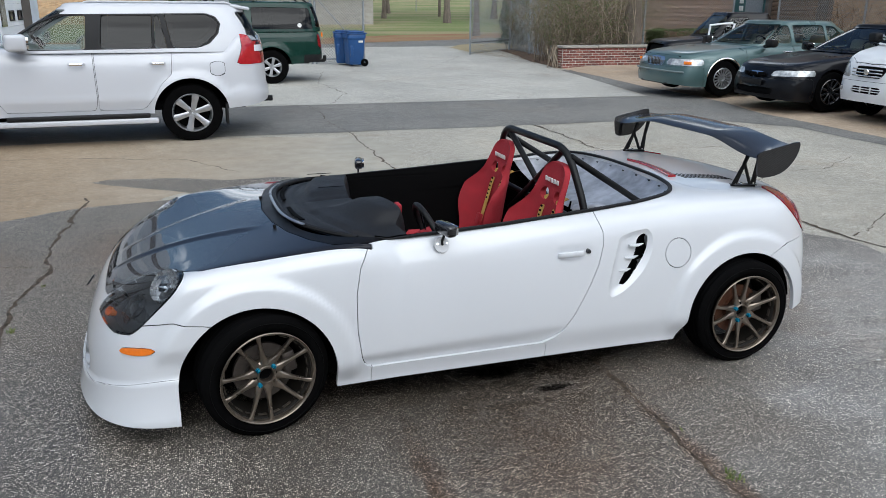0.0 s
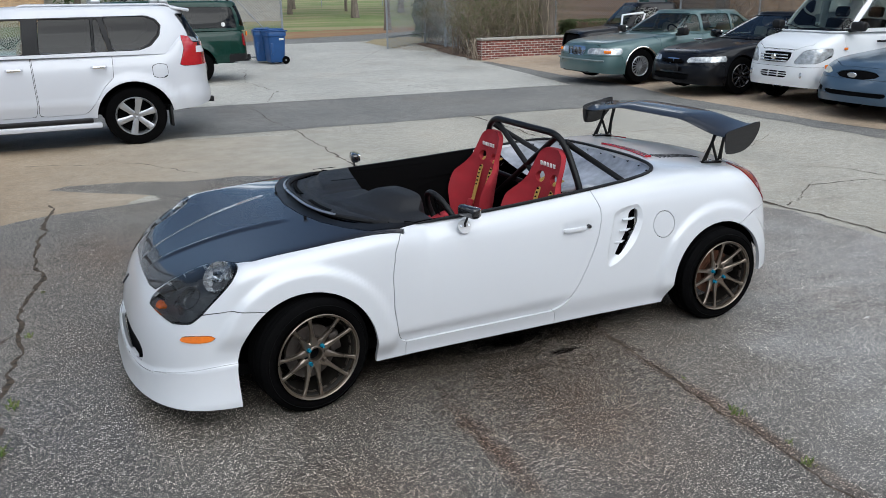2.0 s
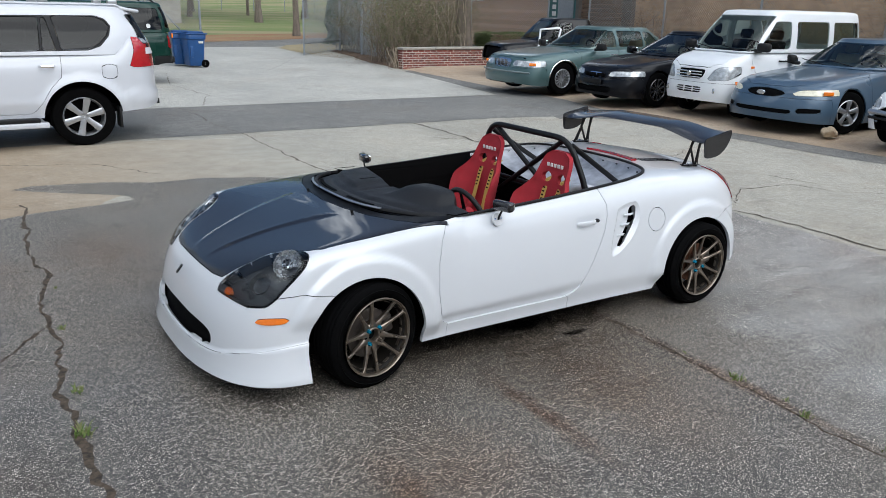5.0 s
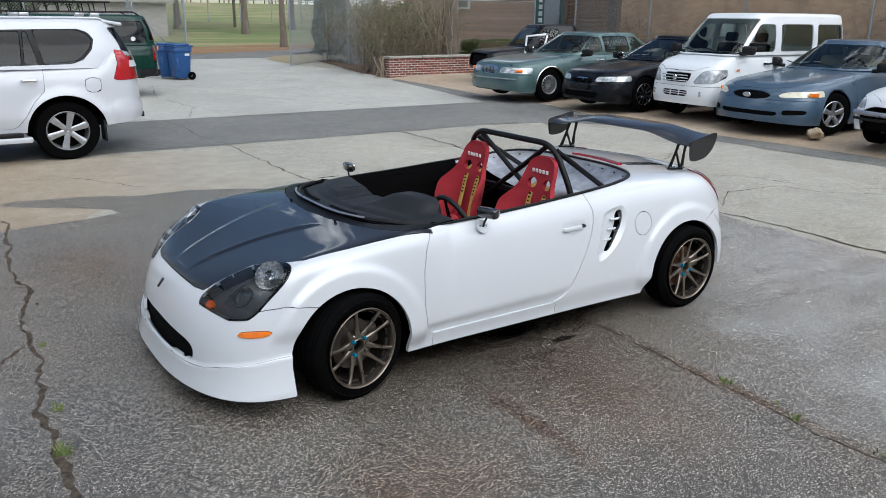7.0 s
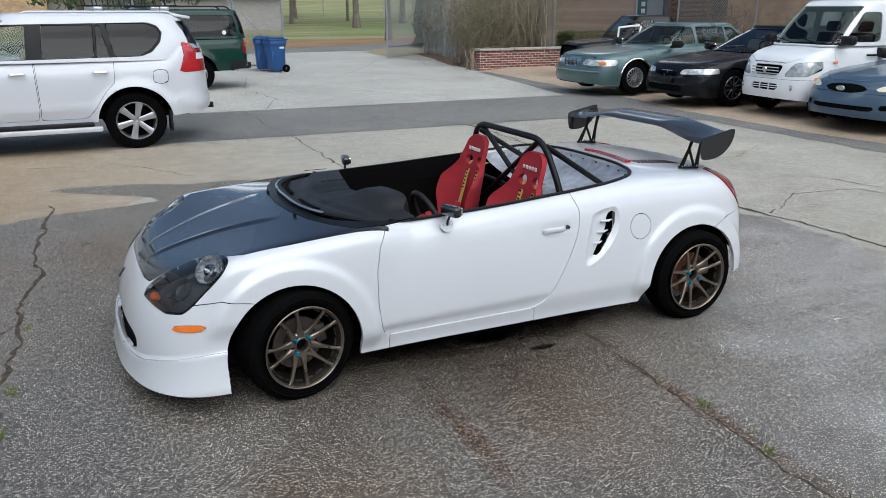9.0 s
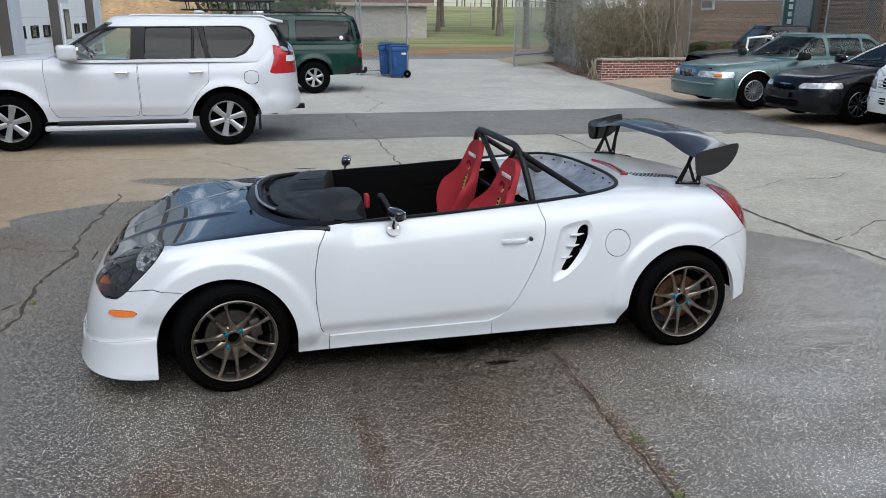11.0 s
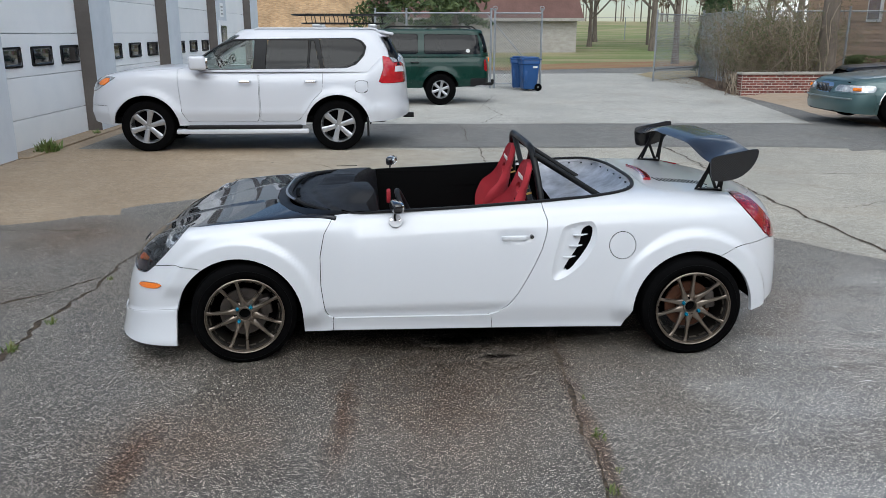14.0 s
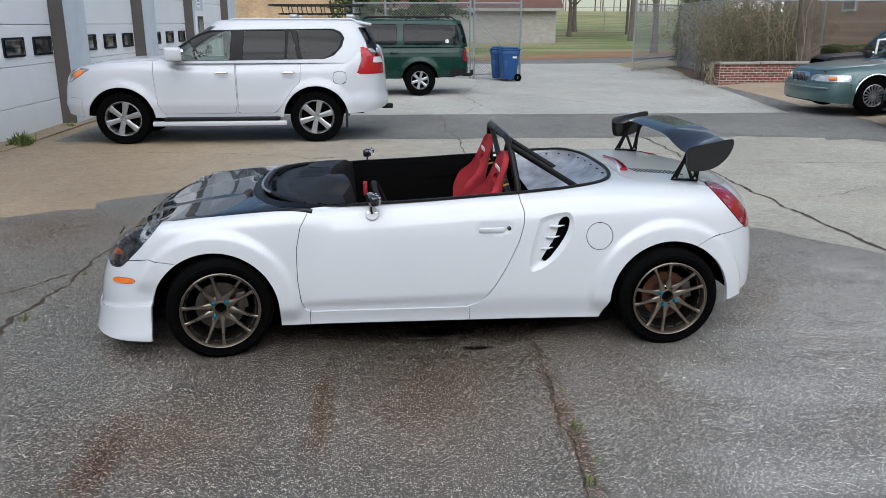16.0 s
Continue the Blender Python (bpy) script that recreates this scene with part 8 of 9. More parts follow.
WRECK = dict(
    scale=1.045,
    wheelbase=2.6, tyre=0.31, half=0.86, ends=(-0.86, 3.5), low=0.22, nose=(0.5, 2.5), tail=(0.4, 2.8), rim=0.19, spokes=5, arch=0.36,
    mid=((-0.86, -0.7, -0.3, 0.3, 0.8, 3.0, 3.5), (0.58, 0.74, 0.84, 0.90, 0.94, 0.96, 0.86)), edge=((-0.86, -0.7, -0.3, 0.3, 0.8, 3.0, 3.5), (0.58, 0.70, 0.80, 0.88, 0.92, 0.95, 0.84)), corner=(9, 15, 12),
    paint="van_white", hood=[(-0.76, -0.3), (-0.72, 0.35), (-0.55, 0.58), (0.0, 0.70), (0.55, 0.72), (0.6, -0.3)],
    front=(("front_cavity", corners([(-0.55, 0.24), (0.60, 0.24), (0.66, 0.50), (0.45, 0.60), (-0.55, 0.60)]), 0.42, "gap", "open front end without bumper", -0.10),
           ("headlight", corners([(0.55, 0.56), (0.9, 0.56), (0.9, 0.74), (0.62, 0.70)]), 0.6, "pale_lens", "clear headlight", 0.0)),
    doors=([(0.5, 1.3), (0.48, 0.4), (0.6, 0.28), (1.6, 0.28), (1.62, 1.3)],), handle=0.82, bumper_top=0.2, rear_bumper_top=0.55,
    cab=((0.55, 3.1, 0.75, 0.92), (1.35, 2.5, 0.56, 1.37)), windows=(corners([(0.98, 0.98), (1.58, 0.98), (1.58, 1.31), (1.4, 1.3)]), corners([(1.66, 0.98), (2.5, 0.98), (2.35, 1.27), (1.66, 1.32)])), mirror=(0.9, 0.98), mirror_paint="van_white")
wreck = parked_car("stripped_car", "white car with stripped front end beside the blue sedan", pose(9.34, 1.64, 0.071, 0, 0, -2), WRECK)
part("crash_beam", tube([(-0.70, -0.72, 0.50), (-0.83, -0.3, 0.50), (-0.83, 0.3, 0.50), (-0.70, 0.72, 0.50)], 0.035, 8), M["silver"], wreck, "bare metal crash beam")
part("beam_rail", tube([(-0.70, -0.72, 0.42), (-0.82, -0.3, 0.42), (-0.82, 0.3, 0.42), (-0.70, 0.72, 0.42)], 0.02, 8), M["black_plastic"], wreck)

PICKUP = dict(
    scale=1.045,
    category="car", wheelbase=2.6, tyre=0.33, half=0.83, ends=(-0.75, 3.6), low=0.32, nose=(0.3, 3.2), tail=(0.3, 3.5), rim=0.19, spokes=8, arch=0.39,
    mid=((-0.75, -0.6, 0.0, 0.5, 1.0, 3.6), (0.72, 0.86, 0.92, 0.96, 0.98, 0.98)), edge=((-0.75, -0.6, 0.0, 0.5, 1.0, 3.6), (0.72, 0.84, 0.90, 0.95, 0.98, 0.98)), corner=(13, 20, 18), paint="black_paint",
    front=(("front_cavity", corners([(-0.5, 0.45), (0.55, 0.45), (0.6, 0.78), (-0.5, 0.8)]), 0.3, "gap", "open front end without grille", -0.08),),
    doors=([(0.45, 1.5), (0.45, 0.42), (1.45, 0.42), (1.45, 1.5)],), handle=0.88, bumper_top=0.3,
    cab=((0.42, 2.2, 0.74, 0.96), (0.95, 2.0, 0.62, 1.50)), cab_power=7, windows=(corners([(0.72, 1.02), (1.40, 1.02), (1.40, 1.43), (0.98, 1.43)]),), roof_paint="black_paint", wipers=False)
pickup = parked_car("pickup", "dark maroon pickup with missing grille behind the sedan", pose(11.1, 14.5, 0.071, 0, 0, -14), PICKUP)
part("loose_frame", join(tube([(0.3, -0.9, 0.5), (0.35, -0.92, 1.25), (0.9, -0.92, 1.3)], 0.03, 8), tube([(0.75, -0.92, 0.5), (0.95, -0.92, 1.28)], 0.025, 8)), M["van_white"], pickup, "white loose frame leaning at the door")


M["tan_stone"] = two_tone("tan_stone", (0.30, 0.22, 0.14), (0.50, 0.41, 0.29), 9.0, 0.9, 0.6, 40, 0.02)


def rock(at, size):
    bm = bmesh.new()
    bmesh.ops.create_icosphere(bm, subdivisions=3, radius=1)
    for v in bm.verts:
        n = 1 + 0.35 * noise.noise(v.co * 1.3) + 0.15 * noise.noise(v.co * 4)
        v.co = Vector((v.co.x * size[0] * n, v.co.y * size[1] * n, max(v.co.z, -0.6) * size[2] * n))
    r = part("wheel_chock", bm, M["tan_stone"], None, smooth=25)
    r.matrix_basis = at
    return tagged(r, "rough stone block chocking a wheel", "stone")


rock(pose(9.02, 3.22, 0.13, 0, 0, 20), (0.17, 0.12, 0.10))

# slats in the van's lower intake, trim on the sedan and the compact
for zz in (0.455, 0.49):
    part("intake_slat", box(-0.72, -0.69, -0.29, 0.29, zz - 0.006, zz + 0.006, 0.003), M["van_white"], van)
for yy in (-0.1, 0.1):
    part("intake_slat", box(-0.72, -0.69, yy - 0.006, yy + 0.006, 0.425, 0.52, 0.003), M["van_white"], van)
part("grille_badge", lathe([(-0.012, 0.001), (-0.012, 0.04), (0.004, 0.05)], 20), M["chrome"], van).matrix_basis = pose(-0.735, 0, 0.745, 0, 0, -90)
part("bumper_lip", box(-0.965, -0.7, -0.5, 0.5, 0.195, 0.235, 0.02), M["black_plastic"], sedan)
for sg in (-1, 1):
    part("fog_lamp", shifted(box(-0.01, 0.01, -0.08, 0.08, -0.022, 0.022, 0.006), pose(-0.985 + 0.04, sg * 0.48, 0.44, 0, 0, -14 * sg)), M["pale_lens"], sedan)
    part("fog_lamp", shifted(box(-0.01, 0.01, -0.09, 0.09, -0.03, 0.03, 0.01), pose(-0.80, sg * 0.56, 0.31, 0, 0, -28 * sg)), M["pale_lens"], compact)



# ---- low brick wall, brick by brick ----
def low_wall():
    x0, x1, y0, y1, top = 9.28, 13.4, 17.78, 18.08, 0.60
    w = thing("wall_garden", "low red brick garden wall with grey coping, broken at one end", "wall", pose(0, 0, 0, 0, 0, 0), kind="structure")
    part("core", box(x0 - 0.004, x1 - 0.2, y0 - 0.003, y1 - 0.012, 0.0, top - 0.02), M["mortar"], w, smooth=0)
    me = None
    rows, long, high, joint = 8, 0.203, 0.058, 0.016
    rnd = random.Random(4)
    bricks = []
    for r in range(rows):
        z = 0.01 + r * (high + joint)
        x = x0 - (long / 2 if r % 2 else 0)
        while x < x1 - 0.02 * rows:
            a, b = max(x, x0), min(x + long, x1)
            end = x1 - 0.12 * abs(r - 2) * (0.6 + 0.8 * rnd.random())
            if b - a > 0.05 and b < end:
                bricks.append((a, b, z))
            x += long + joint
    for a, b, z in bricks:
        if me is None or abs((b - a) - long) > 0.004:
            bm = box(-(b - a) / 2, (b - a) / 2, -0.02, 0.03, 0, high, 0.004, 1)
            mesh = bpy.data.meshes.new("brick")
            bm.to_mesh(mesh)
            bm.free()
            mesh.materials.append(M["brick_red"])
            if abs((b - a) - long) <= 0.004:
                me = mesh
        else:
            mesh = me
        ob = new("brick", mesh)
        ob.parent = w
        ob.location = ((a + b) / 2, y0 + 0.01 - 0.004 * rnd.random(), z)
    for r in range(rows):
        z = 0.01 + r * (high + joint)
        for k in range(2):
            bm = box(-0.02, 0.03, -0.07, 0.07, 0, high, 0.004, 1)
            mesh = bpy.data.meshes.new("brick")
            bm.to_mesh(mesh)
            bm.free()
            mesh.materials.append(M["brick_red"])
            ob = new("brick", mesh)
            ob.parent = w
            ob.location = (x0 + 0.005, y0 + 0.10 + k * 0.15, z)
    part("coping", box(x0 - 0.05, x0 + 1.15, y0 - 0.05, y1 + 0.05, top, top + 0.065, 0.012), M["cap_stone"], w, "grey stone coping slab", 0)
    part("coping", box(x0 + 1.17, x1 - 0.15, y0 - 0.05, y1 + 0.05, top + 0.008, top + 0.075, 0.012), M["cap_stone"], w, "grey stone coping slab", 0)


low_wall()



# ---- trees, shrubs and weeds ----
M.update(
    bark=two_tone("grey_brown_bark", (0.10, 0.082, 0.066), (0.20, 0.165, 0.135), 6.0, 0.95, 0.9, 40, 0.03, stretch=(1, 1, 0.25)),
    twig=island_tint("bare_twigs", ((0.09, 0.065, 0.048), (0.20, 0.15, 0.11), (0.38, 0.31, 0.24), (0.14, 0.105, 0.075)), 0.9),
    thicket_leaf=island_tint("thicket_leaves", ((0.06, 0.095, 0.03), (0.13, 0.17, 0.055), (0.20, 0.15, 0.075), (0.10, 0.125, 0.04)), 0.7),
    spring_leaf=island_tint("spring_leaves", ((0.16, 0.20, 0.04), (0.24, 0.27, 0.07), (0.12, 0.16, 0.035)), 0.7),
    pine_leaf=island_tint("pine_needles", ((0.03, 0.055, 0.018), (0.055, 0.085, 0.028), (0.09, 0.12, 0.035)), 0.75),
    evergreen=island_tint("evergreen_leaves", ((0.018, 0.045, 0.014), (0.035, 0.075, 0.02), (0.05, 0.09, 0.03)), 0.6),
    hedge_leaf=island_tint("hedge_leaves", ((0.045, 0.07, 0.02), (0.08, 0.11, 0.035), (0.11, 0.12, 0.045)), 0.65),
    weed=island_tint("weed_blades", ((0.10, 0.17, 0.03), (0.16, 0.22, 0.06), (0.20, 0.20, 0.08)), 0.7),
    litter=island_tint("fallen_leaves", ((0.16, 0.09, 0.045), (0.25, 0.16, 0.09), (0.33, 0.24, 0.15), (0.10, 0.06, 0.035)), 0.85),
)


class Bits:
    """Collects many small tubes and leaves into one sheet."""

    def __init__(self, seed):
        self.v, self.f, self.r = [], [], random.Random(seed)

    def stick(self, a, b, ra, rb, sides=3):
        a, b = Vector(a), Vector(b)
        d = (b - a).normalized()
        u = d.cross(Vector((0.31, 0.77, 0.55))).normalized()
        w = d.cross(u)
        k = len(self.v)
        for c, rad in ((a, ra), (b, rb)):
            for j in range(sides):
                t = 2 * math.pi * j / sides
                self.v.append(tuple(c + (u * math.cos(t) + w * math.sin(t)) * rad))
        for j in range(sides):
            i = (j + 1) % sides
            self.f.append((k + j, k + i, k + sides + i, k + sides + j))

    def leaf(self, c, size, flat=0.0):
        r = self.r
        n = Vector((r.uniform(-1, 1), r.uniform(-1, 1), r.uniform(-0.3, 1) + flat)).normalized()
        u = n.orthogonal().normalized()
        w = n.cross(u)
        a = r.uniform(0, 6.28)
        p, q = u * math.cos(a) + w * math.sin(a), w * math.cos(a) - u * math.sin(a)
        s = size * r.uniform(0.6, 1.3)
        c = Vector(c)
        k = len(self.v)
        self.v += [tuple(c - p * s), tuple(c + q * s * 0.42 + n * s * 0.1), tuple(c + p * s), tuple(c - q * s * 0.42 + n * s * 0.1)]
        self.f.append((k, k + 1, k + 2, k + 3))

    def soup(self):
        return Soup(self.v, self.f)


def grow(bits, leaves, a, d, length, rad, depth, leaf_size, leaf_count, spread=0.55, droop=0.0):
    r = bits.r
    p, steps = Vector(a), 3
    d = Vector(d).normalized()
    for k in range(steps):
        q = p + d * (length / steps)
        r0, r1 = rad * (1 - 0.3 * k / steps), rad * (1 - 0.3 * (k + 1) / steps)
        bits.stick(p, q, r0, r1, 6 if rad > 0.06 else (4 if rad > 0.02 else 3))
        p = q
        d = (d + Vector((r.uniform(-1, 1), r.uniform(-1, 1), r.uniform(-0.6, 1) - droop)) * 0.16).normalized()
        if depth <= 1 and leaves is not None:
            for _ in range(leaf_count):
                leaves.leaf(p + Vector((r.gauss(0, 1), r.gauss(0, 1), r.gauss(0, 1))) * length * 0.22, leaf_size)
    if depth > 0:
        n = 3 if depth > 1 else 4
        for _ in range(n):
            axis = Vector((r.uniform(-1, 1), r.uniform(-1, 1), r.uniform(-0.25, 0.9) - droop))
            grow(bits, leaves, p - d * length * r.uniform(0, 0.55), (d * (1 - spread) + axis * spread), length * r.uniform(0.6, 0.82), rad * r.uniform(0.45, 0.62), depth - 1, leaf_size, leaf_count, spread, droop)


def tree(x, y, high, rad, seed, label, leaf="spring_leaf", leaf_size=0.09, leaf_count=5, depth=4, first=0.32, group="lawn trees", lean=(0, 0), base=None):
    z = rise(x, y) - 0.1 if base is None else base
    t = thing("tree", label, "tree", pose(x, y, z), group)
    wood, leaves = Bits(seed), Bits(seed + 1)
    r = wood.r
    p = Vector((0, 0, 0))
    trunk = []
    top = high * 0.62
    n = 8
    for k in range(n + 1):
        u = k / n
        trunk.append((lean[0] * u + 0.12 * rad * math.sin(u * 7 + seed), lean[1] * u + 0.12 * rad * math.cos(u * 5 + seed), top * u))
    radii = [rad * (1.35 if k == 0 else 1.0) * (1 - 0.62 * k / n) for k in range(n + 1)]
    part("trunk", tube(trunk, radii, 12), M["bark"], t, "rough grey-brown trunk")
    for k in range(11):
        u = first + (1 - first) * k / 10
        i = min(int(u * n), n - 1)
        a = Vector(trunk[i]).lerp(Vector(trunk[i + 1]), u * n - i)
        ang = k * 2.4 + seed
        grow(wood, leaves, a, (math.cos(ang), math.sin(ang), 0.75 + 0.4 * u), high * 0.25 * (1.1 - 0.4 * u), rad * 0.42 * (1.15 - 0.6 * u), depth - 1, leaf_size, leaf_count)
    part("branchwork", wood.soup(), M["bark"], t, "bare forking limbs", 60)
    if leaves.f:
        part("crown", leaves.soup(), M[leaf], t, "sparse young leaves", 0)
    return t


tree(20.4, 63, 17, 0.30, 3, "tall lawn tree with sparse yellow-green spring leaves", leaf_size=0.16, leaf_count=4)
tree(15.2, 41.5, 14, 0.20, 8, "spreading lawn tree just coming into leaf", leaf_size=0.12, leaf_count=2)
tree(17.0, 72, 13, 0.22, 12, "slim lawn tree with a few young leaves", leaf_size=0.16, leaf_count=3)
tree(19.3, 80, 14, 0.26, 15, "slim lawn tree with bare upper limbs", leaf_size=0.16, leaf_count=2)
tree(27.5, 70, 14, 0.3, 18, "lawn tree with bare forked limbs", leaf_size=0.16, leaf_count=2)
tree(30.5, 58, 14, 0.34, 22, "lawn tree with thin spring leaves", leaf_size=0.15, leaf_count=3)
tree(36.0, 76, 14, 0.3, 27, "far lawn tree with thin crown", leaf_size=0.16, leaf_count=3)
tree(13.0, 90, 13, 0.25, 31, "far lawn tree with thin crown", leaf_size=0.18, leaf_count=3)
tree(12.35, 19.05, 12, 0.30, 41, "stout garden tree behind the low brick wall", leaf_size=0.07, leaf_count=1, first=0.62, group="", base=0.0)


def pine(x, y, high, seed):
    t = thing("pine_tree", "pine tree with drooping green boughs before the house", "tree", pose(x, y, rise(x, y) - 0.1))
    part("trunk", tube([(0, 0, 0), (0.05, 0, high * 0.5), (0, 0.05, high)], (0.28, 0.18, 0.03), 10), M["bark"], t)
    wood, needles = Bits(seed), Bits(seed + 1)
    r = wood.r
    for k in range(70):
        u = 0.22 + 0.76 * r.random()
        a = r.uniform(0, 6.28)
        ln = (1.05 - u) * high * 0.36
        p = Vector((0, 0, high * u))
        d = Vector((math.cos(a), math.sin(a), 0.1))
        for s in range(5):
            q = p + d * ln / 5
            wood.stick(p, q, 0.035 * (1.1 - s * 0.2), 0.035 * (0.9 - s * 0.2))
            for _ in range(16):
                needles.leaf(q + Vector((r.gauss(0, 0.22), r.gauss(0, 0.22), r.gauss(-0.05, 0.14))), 0.20)
            p = q
            d = (d + Vector((0, 0, -0.14))).normalized()
    part("branchwork", wood.soup(), M["bark"], t, "", 60)
    part("crown", needles.soup(), M["pine_leaf"], t, "green needle boughs", 0)


pine(2.6, 47, 9.5, 5)
pine(-1.5, 52, 10, 9)


def evergreen_bush(x, y, w, high, seed, label, leaf="evergreen", count=5200, size=0.09, category="bush"):
    b = thing("bush", label, category, pose(x, y, max(0.0, rise(x, y))))
    wood, leaves = Bits(seed), Bits(seed + 1)
    r = wood.r
    for k in range(40):
        a = r.uniform(0, 6.28)
        q = Vector((math.cos(a) * w * 0.4 * r.random(), math.sin(a) * w * 0.4 * r.random(), high * r.uniform(0.4, 0.85)))
        wood.stick((0.1 * math.cos(a), 0.1 * math.sin(a), 0), q, 0.03, 0.008)
    for k in range(count):
        z = r.random() ** 0.8
        a = r.uniform(0, 6.28)
        rad = w * 0.5 * (1 - 0.55 * z ** 1.8) * (0.86 + 0.34 * noise.noise((math.cos(a) * 2, math.sin(a) * 2, z * 4 + seed))) * (1 - 0.35 * r.random() ** 2)
        leaves.leaf((math.cos(a) * rad, math.sin(a) * rad, 0.05 + z * high), size)
    part("stem", wood.soup(), M["twig"], b, "", 60)
    part("foliage", leaves.soup(), M[leaf], b, "dense small leaves", 0)


evergreen_bush(13.9, 32.0, 2.2, 3.3, 3, "dark evergreen bush beyond the open gate", count=6500, size=0.09)


def box_hedge(x0, x1, y0, y1, high, seed):
    b = thing("hedge", "clipped green hedge in front of the clapboard house", "hedge", pose(0, 0, 0.01))
    leaves = Bits(seed)
    r = leaves.r
    for k in range(7000):
        u, v, w = r.random(), r.random(), r.random() ** 0.5
        side = r.choice((0, 1, 2))
        if side == 0:
            v = 0
        elif side == 1:
            u = 0
        else:
            w = 1
        bump_ = 0.06 * noise.noise((u * 8, v * 5, w * 5))
        leaves.leaf((x0 + (x1 - x0) * u + r.gauss(0, 0.03) - bump_, y0 + (y1 - y0) * v + r.gauss(0, 0.03) - bump_, w * high + bump_), 0.035)
    part("foliage", leaves.soup(), M["hedge_leaf"], b, "", 0)
    part("core", box(x0 + 0.06, x1, y0 + 0.06, y1, 0, high - 0.05, 0.05), M["leaf_soil"], b)


box_hedge(13.6, 17.6, 19.2, 20.2, 1.05, 2)


def thicket(name_label, x0, x1, y0, y1, high, seed, stems, leaf_n):
    b = thing("thicket", name_label, "shrubs", pose(0, 0, 0.01), kind="stuff")
    wood, leaves = Bits(seed), Bits(seed + 1)
    r = wood.r
    for k in range(stems):
        x, y = r.uniform(x0, x1), r.uniform(y0, y1)
        d = Vector((r.gauss(0, 0.35), r.gauss(0, 0.3), 1)).normalized()
        p = Vector((x, y, 0))
        ln = high * r.uniform(0.55, 1.08)
        rad = r.uniform(0.005, 0.014)
        for s in range(7):
            q = p + d * ln / 7
            wood.stick(p, q, rad * (1.1 - s * 0.13), rad * (1 - s * 0.13))
            d = (d + Vector((r.gauss(0, 0.2), r.gauss(0, 0.2), -0.02 * s))).normalized()
            if s > 0:
                for _ in range(2):
                    e = q + Vector((r.gauss(0, 0.22), r.gauss(0, 0.22), r.gauss(0.12, 0.14)))
                    wood.stick(q, e, rad * 0.5, rad * 0.25)
                    for _ in range(leaf_n):
                        leaves.leaf(e + Vector((r.gauss(0, 0.09), r.gauss(0, 0.09), r.gauss(0, 0.09))), 0.028)
            p = q
    part("brushwood", wood.soup(), M["twig"], b, "tangle of bare brown twigs", 60)
    part("foliage", leaves.soup(), M["thicket_leaf"], b, "thin olive leaves", 0)


thicket("tangled brown thicket with thin olive leaves behind the low wall", 9.75, 12.0, 18.6, 21.3, 2.75, 5, 400, 4)
thicket("tangled brown thicket with thin olive leaves along the side fence", 11.5, 14.5, 21.9, 28.0, 2.9, 9, 480, 5)
thicket("bare creeper on the fence behind the parked cars", 17.2, 17.9, -3.5, 16.8, 2.9, 13, 420, 0)


def vine(x, y, hh, n, seed):
    b = thing("vine", "pale leafless vine climbing a post or wall end", "vine", pose(x, y, 0), "vines")
    w = Bits(seed)
    r = w.r
    for k in range(n):
        w.v, w.f = [], []
        p = Vector((r.gauss(0, 0.12), r.gauss(0, 0.08), 0))
        d = Vector((r.gauss(0, 0.15), r.gauss(0, 0.1), 1)).normalized()
        for s in range(9):
            q = p + d * hh / 9
            w.stick(p, q, 0.012, 0.010, 4)
            d = (d + Vector((r.gauss(0, 0.25), r.gauss(0, 0.12), 0.1))).normalized()
            p = q
        part("stem", w.soup(), M["mark_vine"], b, "", 60)


M["mark_vine"] = two_tone("pale_vine_bark", (0.26, 0.21, 0.15), (0.36, 0.30, 0.23), 8.0)
for k, (x, y, hh, n) in enumerate(((9.25, 18.0, 0.7, 12), (10.6, 21.6, 2.7, 7), (11.3, 18.6, 2.6, 5), (12.0, 18.6, 2.7, 5))):
    vine(x, y, hh, n, 21 + k)


def weed_tuft(x, y, size, count, seed, label="small green weed growing from a crack", z=0.005):
    t = thing("weed", label, "weed", pose(x, y, z), "weeds")
    b = Bits(seed)
    r = b.r
    for k in range(count):
        a = r.uniform(0, 6.28)
        p = Vector((r.gauss(0, 0.3), r.gauss(0, 0.45), 0)) * size
        d = Vector((math.cos(a) * 0.7, math.sin(a) * 0.7, r.uniform(0.4, 1.3)))
        q = p + d * size * r.uniform(0.4, 1.0)
        u = Vector((-d.y, d.x, 0)).normalized() * size * 0.07
        m = (p + q) / 2 + Vector((0, 0, size * 0.15))
        n = len(b.v)
        b.v += [tuple(p - u), tuple(p + u), tuple(m + u), tuple(m - u), tuple(q)]
        b.f += [(n, n + 1, n + 2, n + 3), (n + 3, n + 2, n + 4)]
    part("tuft", b.soup(), M["weed"], t, "", 0)


for k, (x, y, s, n) in enumerate(((0.505, -1.72, 0.045, 26), (0.455, -2.17, 0.04, 20), (0.52, -2.02, 0.025, 12), (-2.60, -0.18, 0.05, 26), (-2.63, -0.62, 0.06, 34), (-2.55, 0.72, 0.035, 18), (-2.5, 1.5, 0.03, 14), (0.49, -2.62, 0.05, 22), (0.52, -1.35, 0.02, 10))):
    weed_tuft(x, y, s, n, 50 + k)
weed_tuft(-5.85, 7.25, 0.19, 240, 77, "leafy green weed at the foot of the garage wall")
weed_tuft(-5.9, 9.3, 0.10, 40, 78, "leafy green weed at the foot of the garage wall")


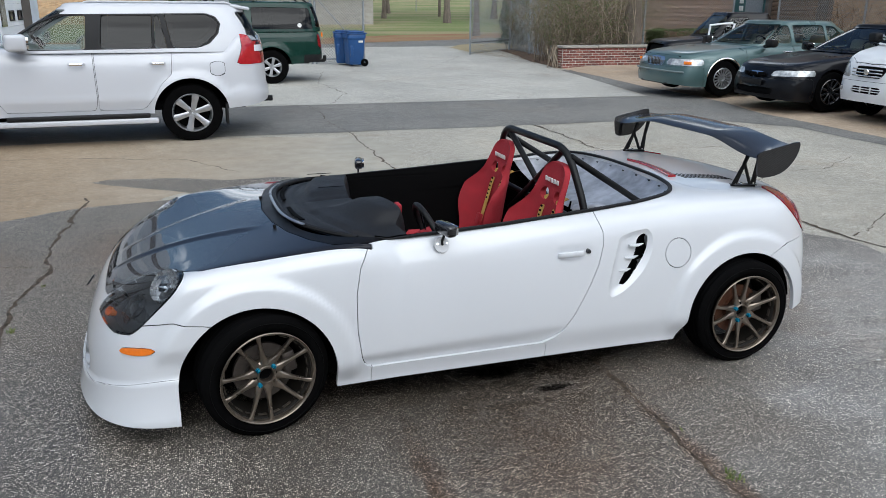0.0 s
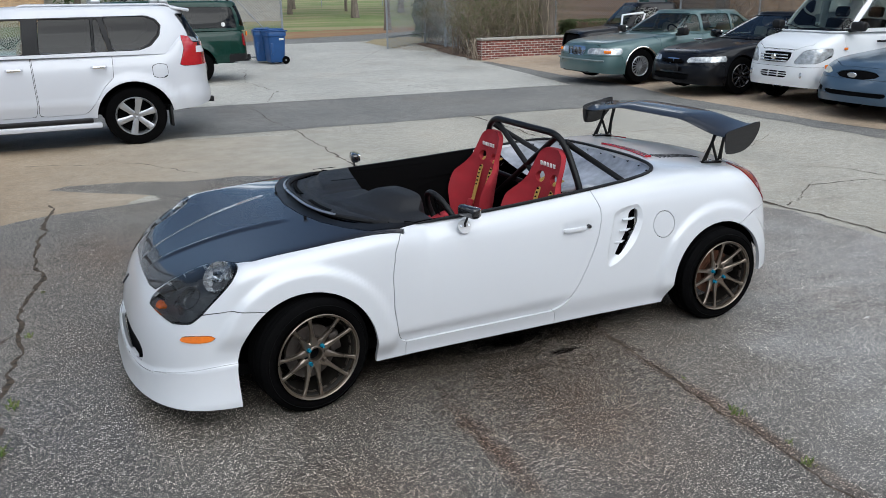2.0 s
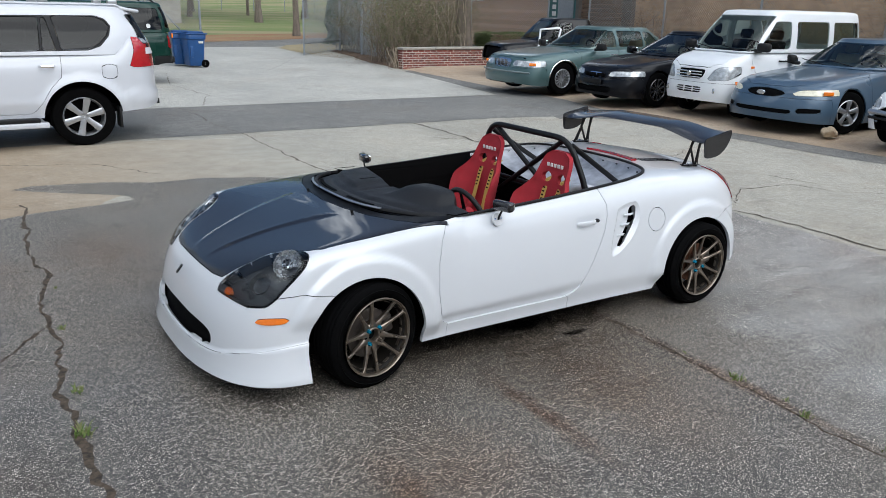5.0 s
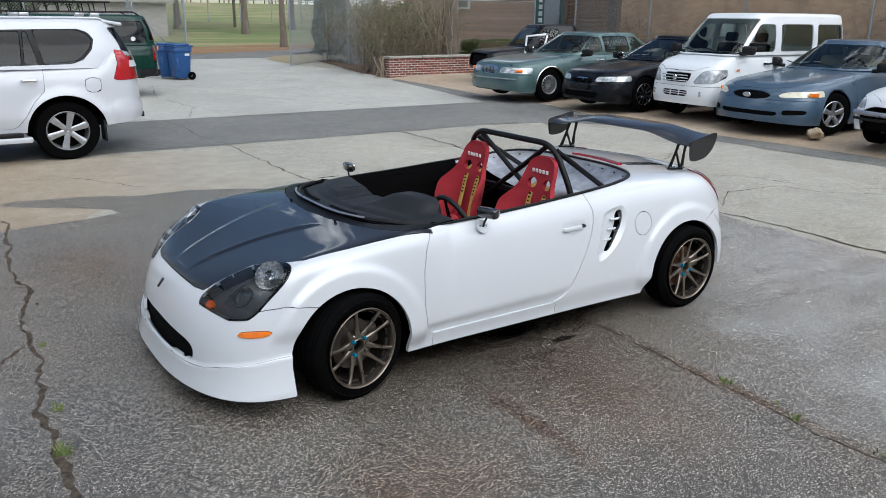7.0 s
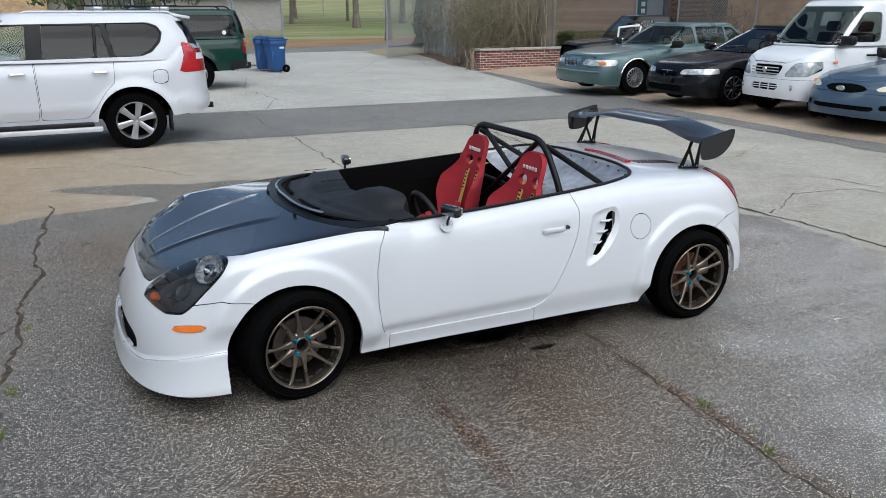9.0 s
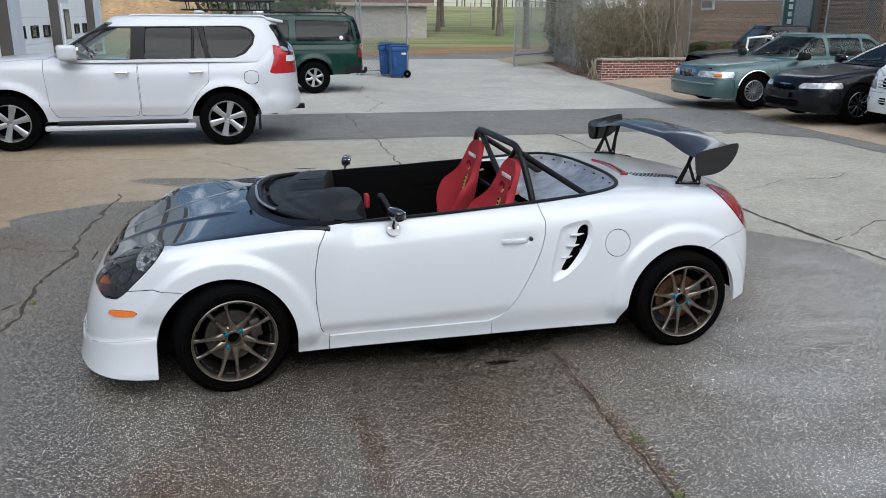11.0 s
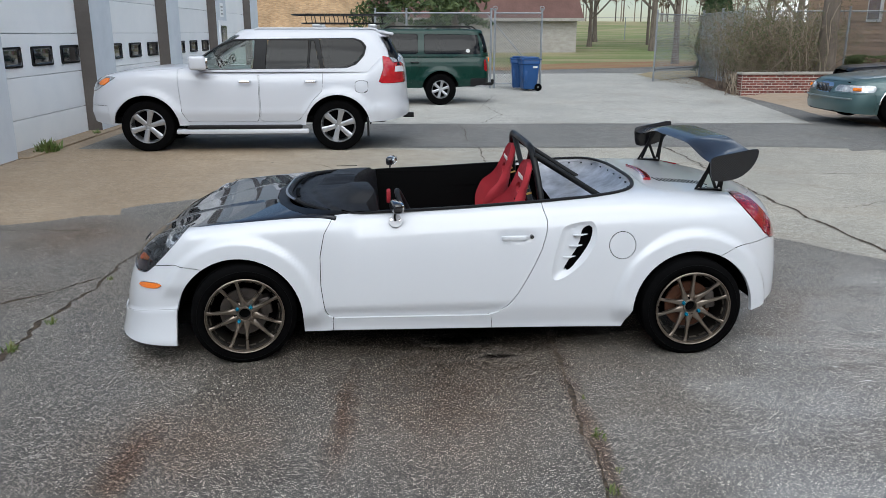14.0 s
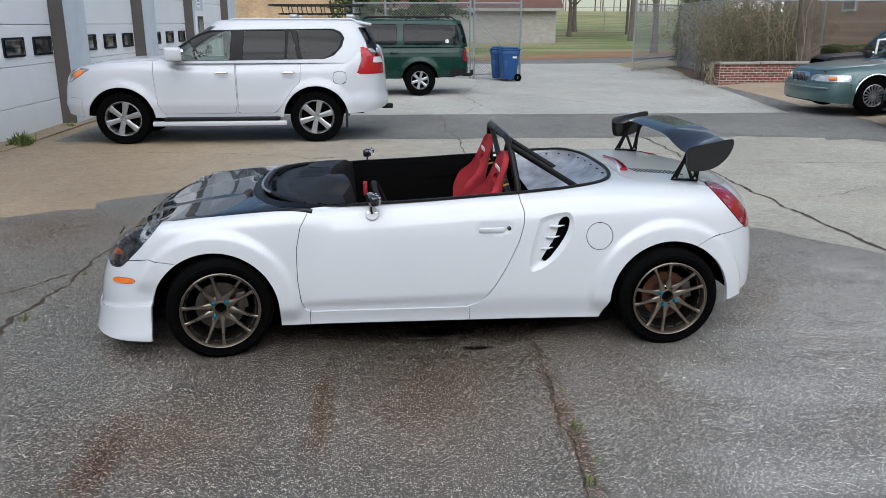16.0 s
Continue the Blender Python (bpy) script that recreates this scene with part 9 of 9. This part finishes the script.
def leaf_litter():
    b = Bits(31)
    r = b.r
    for k in range(1500):
        u = r.random()
        x, y = 9.4 + 2.6 * u + r.gauss(0, 0.5), 17.5 + 8.0 * r.random() ** 1.6
        if y < 17.75 and x > 12.5:
            continue
        b.leaf((x - max(0, (y - 21)) * 0.02, y, 0.03), 0.035, 3.0)
    ob = part("leaf_litter", b.soup(), M["litter"], None, smooth=0)
    tagged(ob, "scatter of brown fallen leaves along the bed", "leaves", kind="stuff")


leaf_litter()


def far_wood():
    b = Bits(61)
    r = b.r
    for k in range(260):
        x = r.uniform(-140, 260)
        y = r.uniform(185, 240)
        z = rise(x, y) - 0.3
        h = r.uniform(14, 22)
        b.stick((x, y, z), (x, y, z + h * 0.7), 0.22, 0.1)
        for j in range(16):
            a = r.uniform(0, 6.28)
            s = Vector((x, y, z + h * r.uniform(0.3, 0.7)))
            e = s + Vector((math.cos(a) * h * 0.22, math.sin(a) * h * 0.22, h * r.uniform(0.1, 0.3)))
            b.stick(s, e, 0.08, 0.02)
            for q in range(3):
                b.leaf(s.lerp(e, r.random()) + Vector((r.gauss(0, 0.8), r.gauss(0, 0.8), r.gauss(0, 0.8))), 0.9)
    ob = part("far_wood", b.soup(), M["twig"], None, smooth=0)
    tagged(ob, "hazy bare woodland along the far hill", "woods", kind="stuff")


far_wood()


def utility_pole(x, y, h):
    p = thing("utility_pole", "weathered wooden utility pole on the lawn", "pole", pose(x, y, rise(x, y) - 0.1), "poles")
    part("pole", tube([(0, 0, 0), (0, 0, h)], (0.15, 0.11), 10), M["bark"], p)
    part("crossarm", box(-1.0, 1.0, -0.06, 0.06, h - 0.6, h - 0.45, 0.01), M["bark"], p)


utility_pole(23.5, 75, 9)
utility_pole(14.2, 66, 9)


def park_fence():
    f = thing("park_fence", "low wire fence with thin posts across the lawn", "fence", kind="structure")
    for k in range(16):
        x = 2 + 3.6 * k
        part("post", tube([(x, 84, rise(x, 84)), (x, 84, rise(x, 84) + 2.4)], 0.05, 6), M["galvanised"], f)
    part("rail", tube([(2 + 3.6 * k, 84, rise(2 + 3.6 * k, 84) + 2.35) for k in range(16)], 0.03, 6), M["galvanised"], f)


park_fence()


# small marks on the asphalt
def spill(name, label, x, y, rx, ry, mat_name, seed, z=0.0056):
    pts = []
    for k in range(36):
        a = 2 * math.pi * k / 36
        r = 1 + 0.35 * noise.noise((math.cos(a) * 1.6, math.sin(a) * 1.6, seed)) + 0.12 * noise.noise((math.cos(a) * 6, math.sin(a) * 6, seed))
        pts.append((x + rx * r * math.cos(a), y + ry * r * math.sin(a)))
    sheet(name, pts, z, M[mat_name], label, "stain")


# black film for oil spots and for the shade painted under the car
M["oil_shade"] = faded("oil_and_shade", (0.16, 0.16, 0.17), 0.3, 0.08)
spill("stain", "black oil spot under the parked car", 0.16, -0.80, 0.16, 0.045, "oil_shade", 1)
spill("stain", "black oil spot under the parked car", -0.1, -0.55, 0.25, 0.12, "oil_shade", 4)
# damp beside the sill, carried under the car to paint its shade darker
M["damp"] = faded("damp_and_shade", (0.42, 0.39, 0.36), 0.35, 0.09)
spill("stain", "wide damp patch beside the sports car, with painted shade beneath it", 0.0, -0.40, 2.1, 1.15, "damp", 6)
M["rusty_tint"] = faded("rusty_tint", (0.90, 0.79, 0.72))
for x, y, rx, ry, seed in ((-3.3, 2.1, 1.0, 0.85, 21), (-2.15, 2.2, 0.7, 0.9, 22), (-0.2, -1.5, 0.75, 0.8, 23), (-1.35, -1.75, 0.6, 0.6, 24)):
    spill("stain", "wide rust-brown tint soaked into the asphalt", x, y, rx, ry, "rusty_tint", seed, 0.0049)
# lies wholly beneath the car and deepens the shade there by colour
spill("stain", "dark oil stain and painted shade under the sports car", 0.0, 0.0, 1.25, 0.72, "oil_shade", 7, 0.0066)
for k, (x, y, s) in enumerate(((1.98, -1.02, 0.03), (2.02, -1.1, 0.018), (2.06, -1.2, 0.035), (2.03, -1.27, 0.02), (1.9, -0.9, 0.015))):
    spill("paint_fleck", "white paint fleck on dark asphalt", x, y, s * 0.55, s * 0.22, "mark_pale", 10 + k)
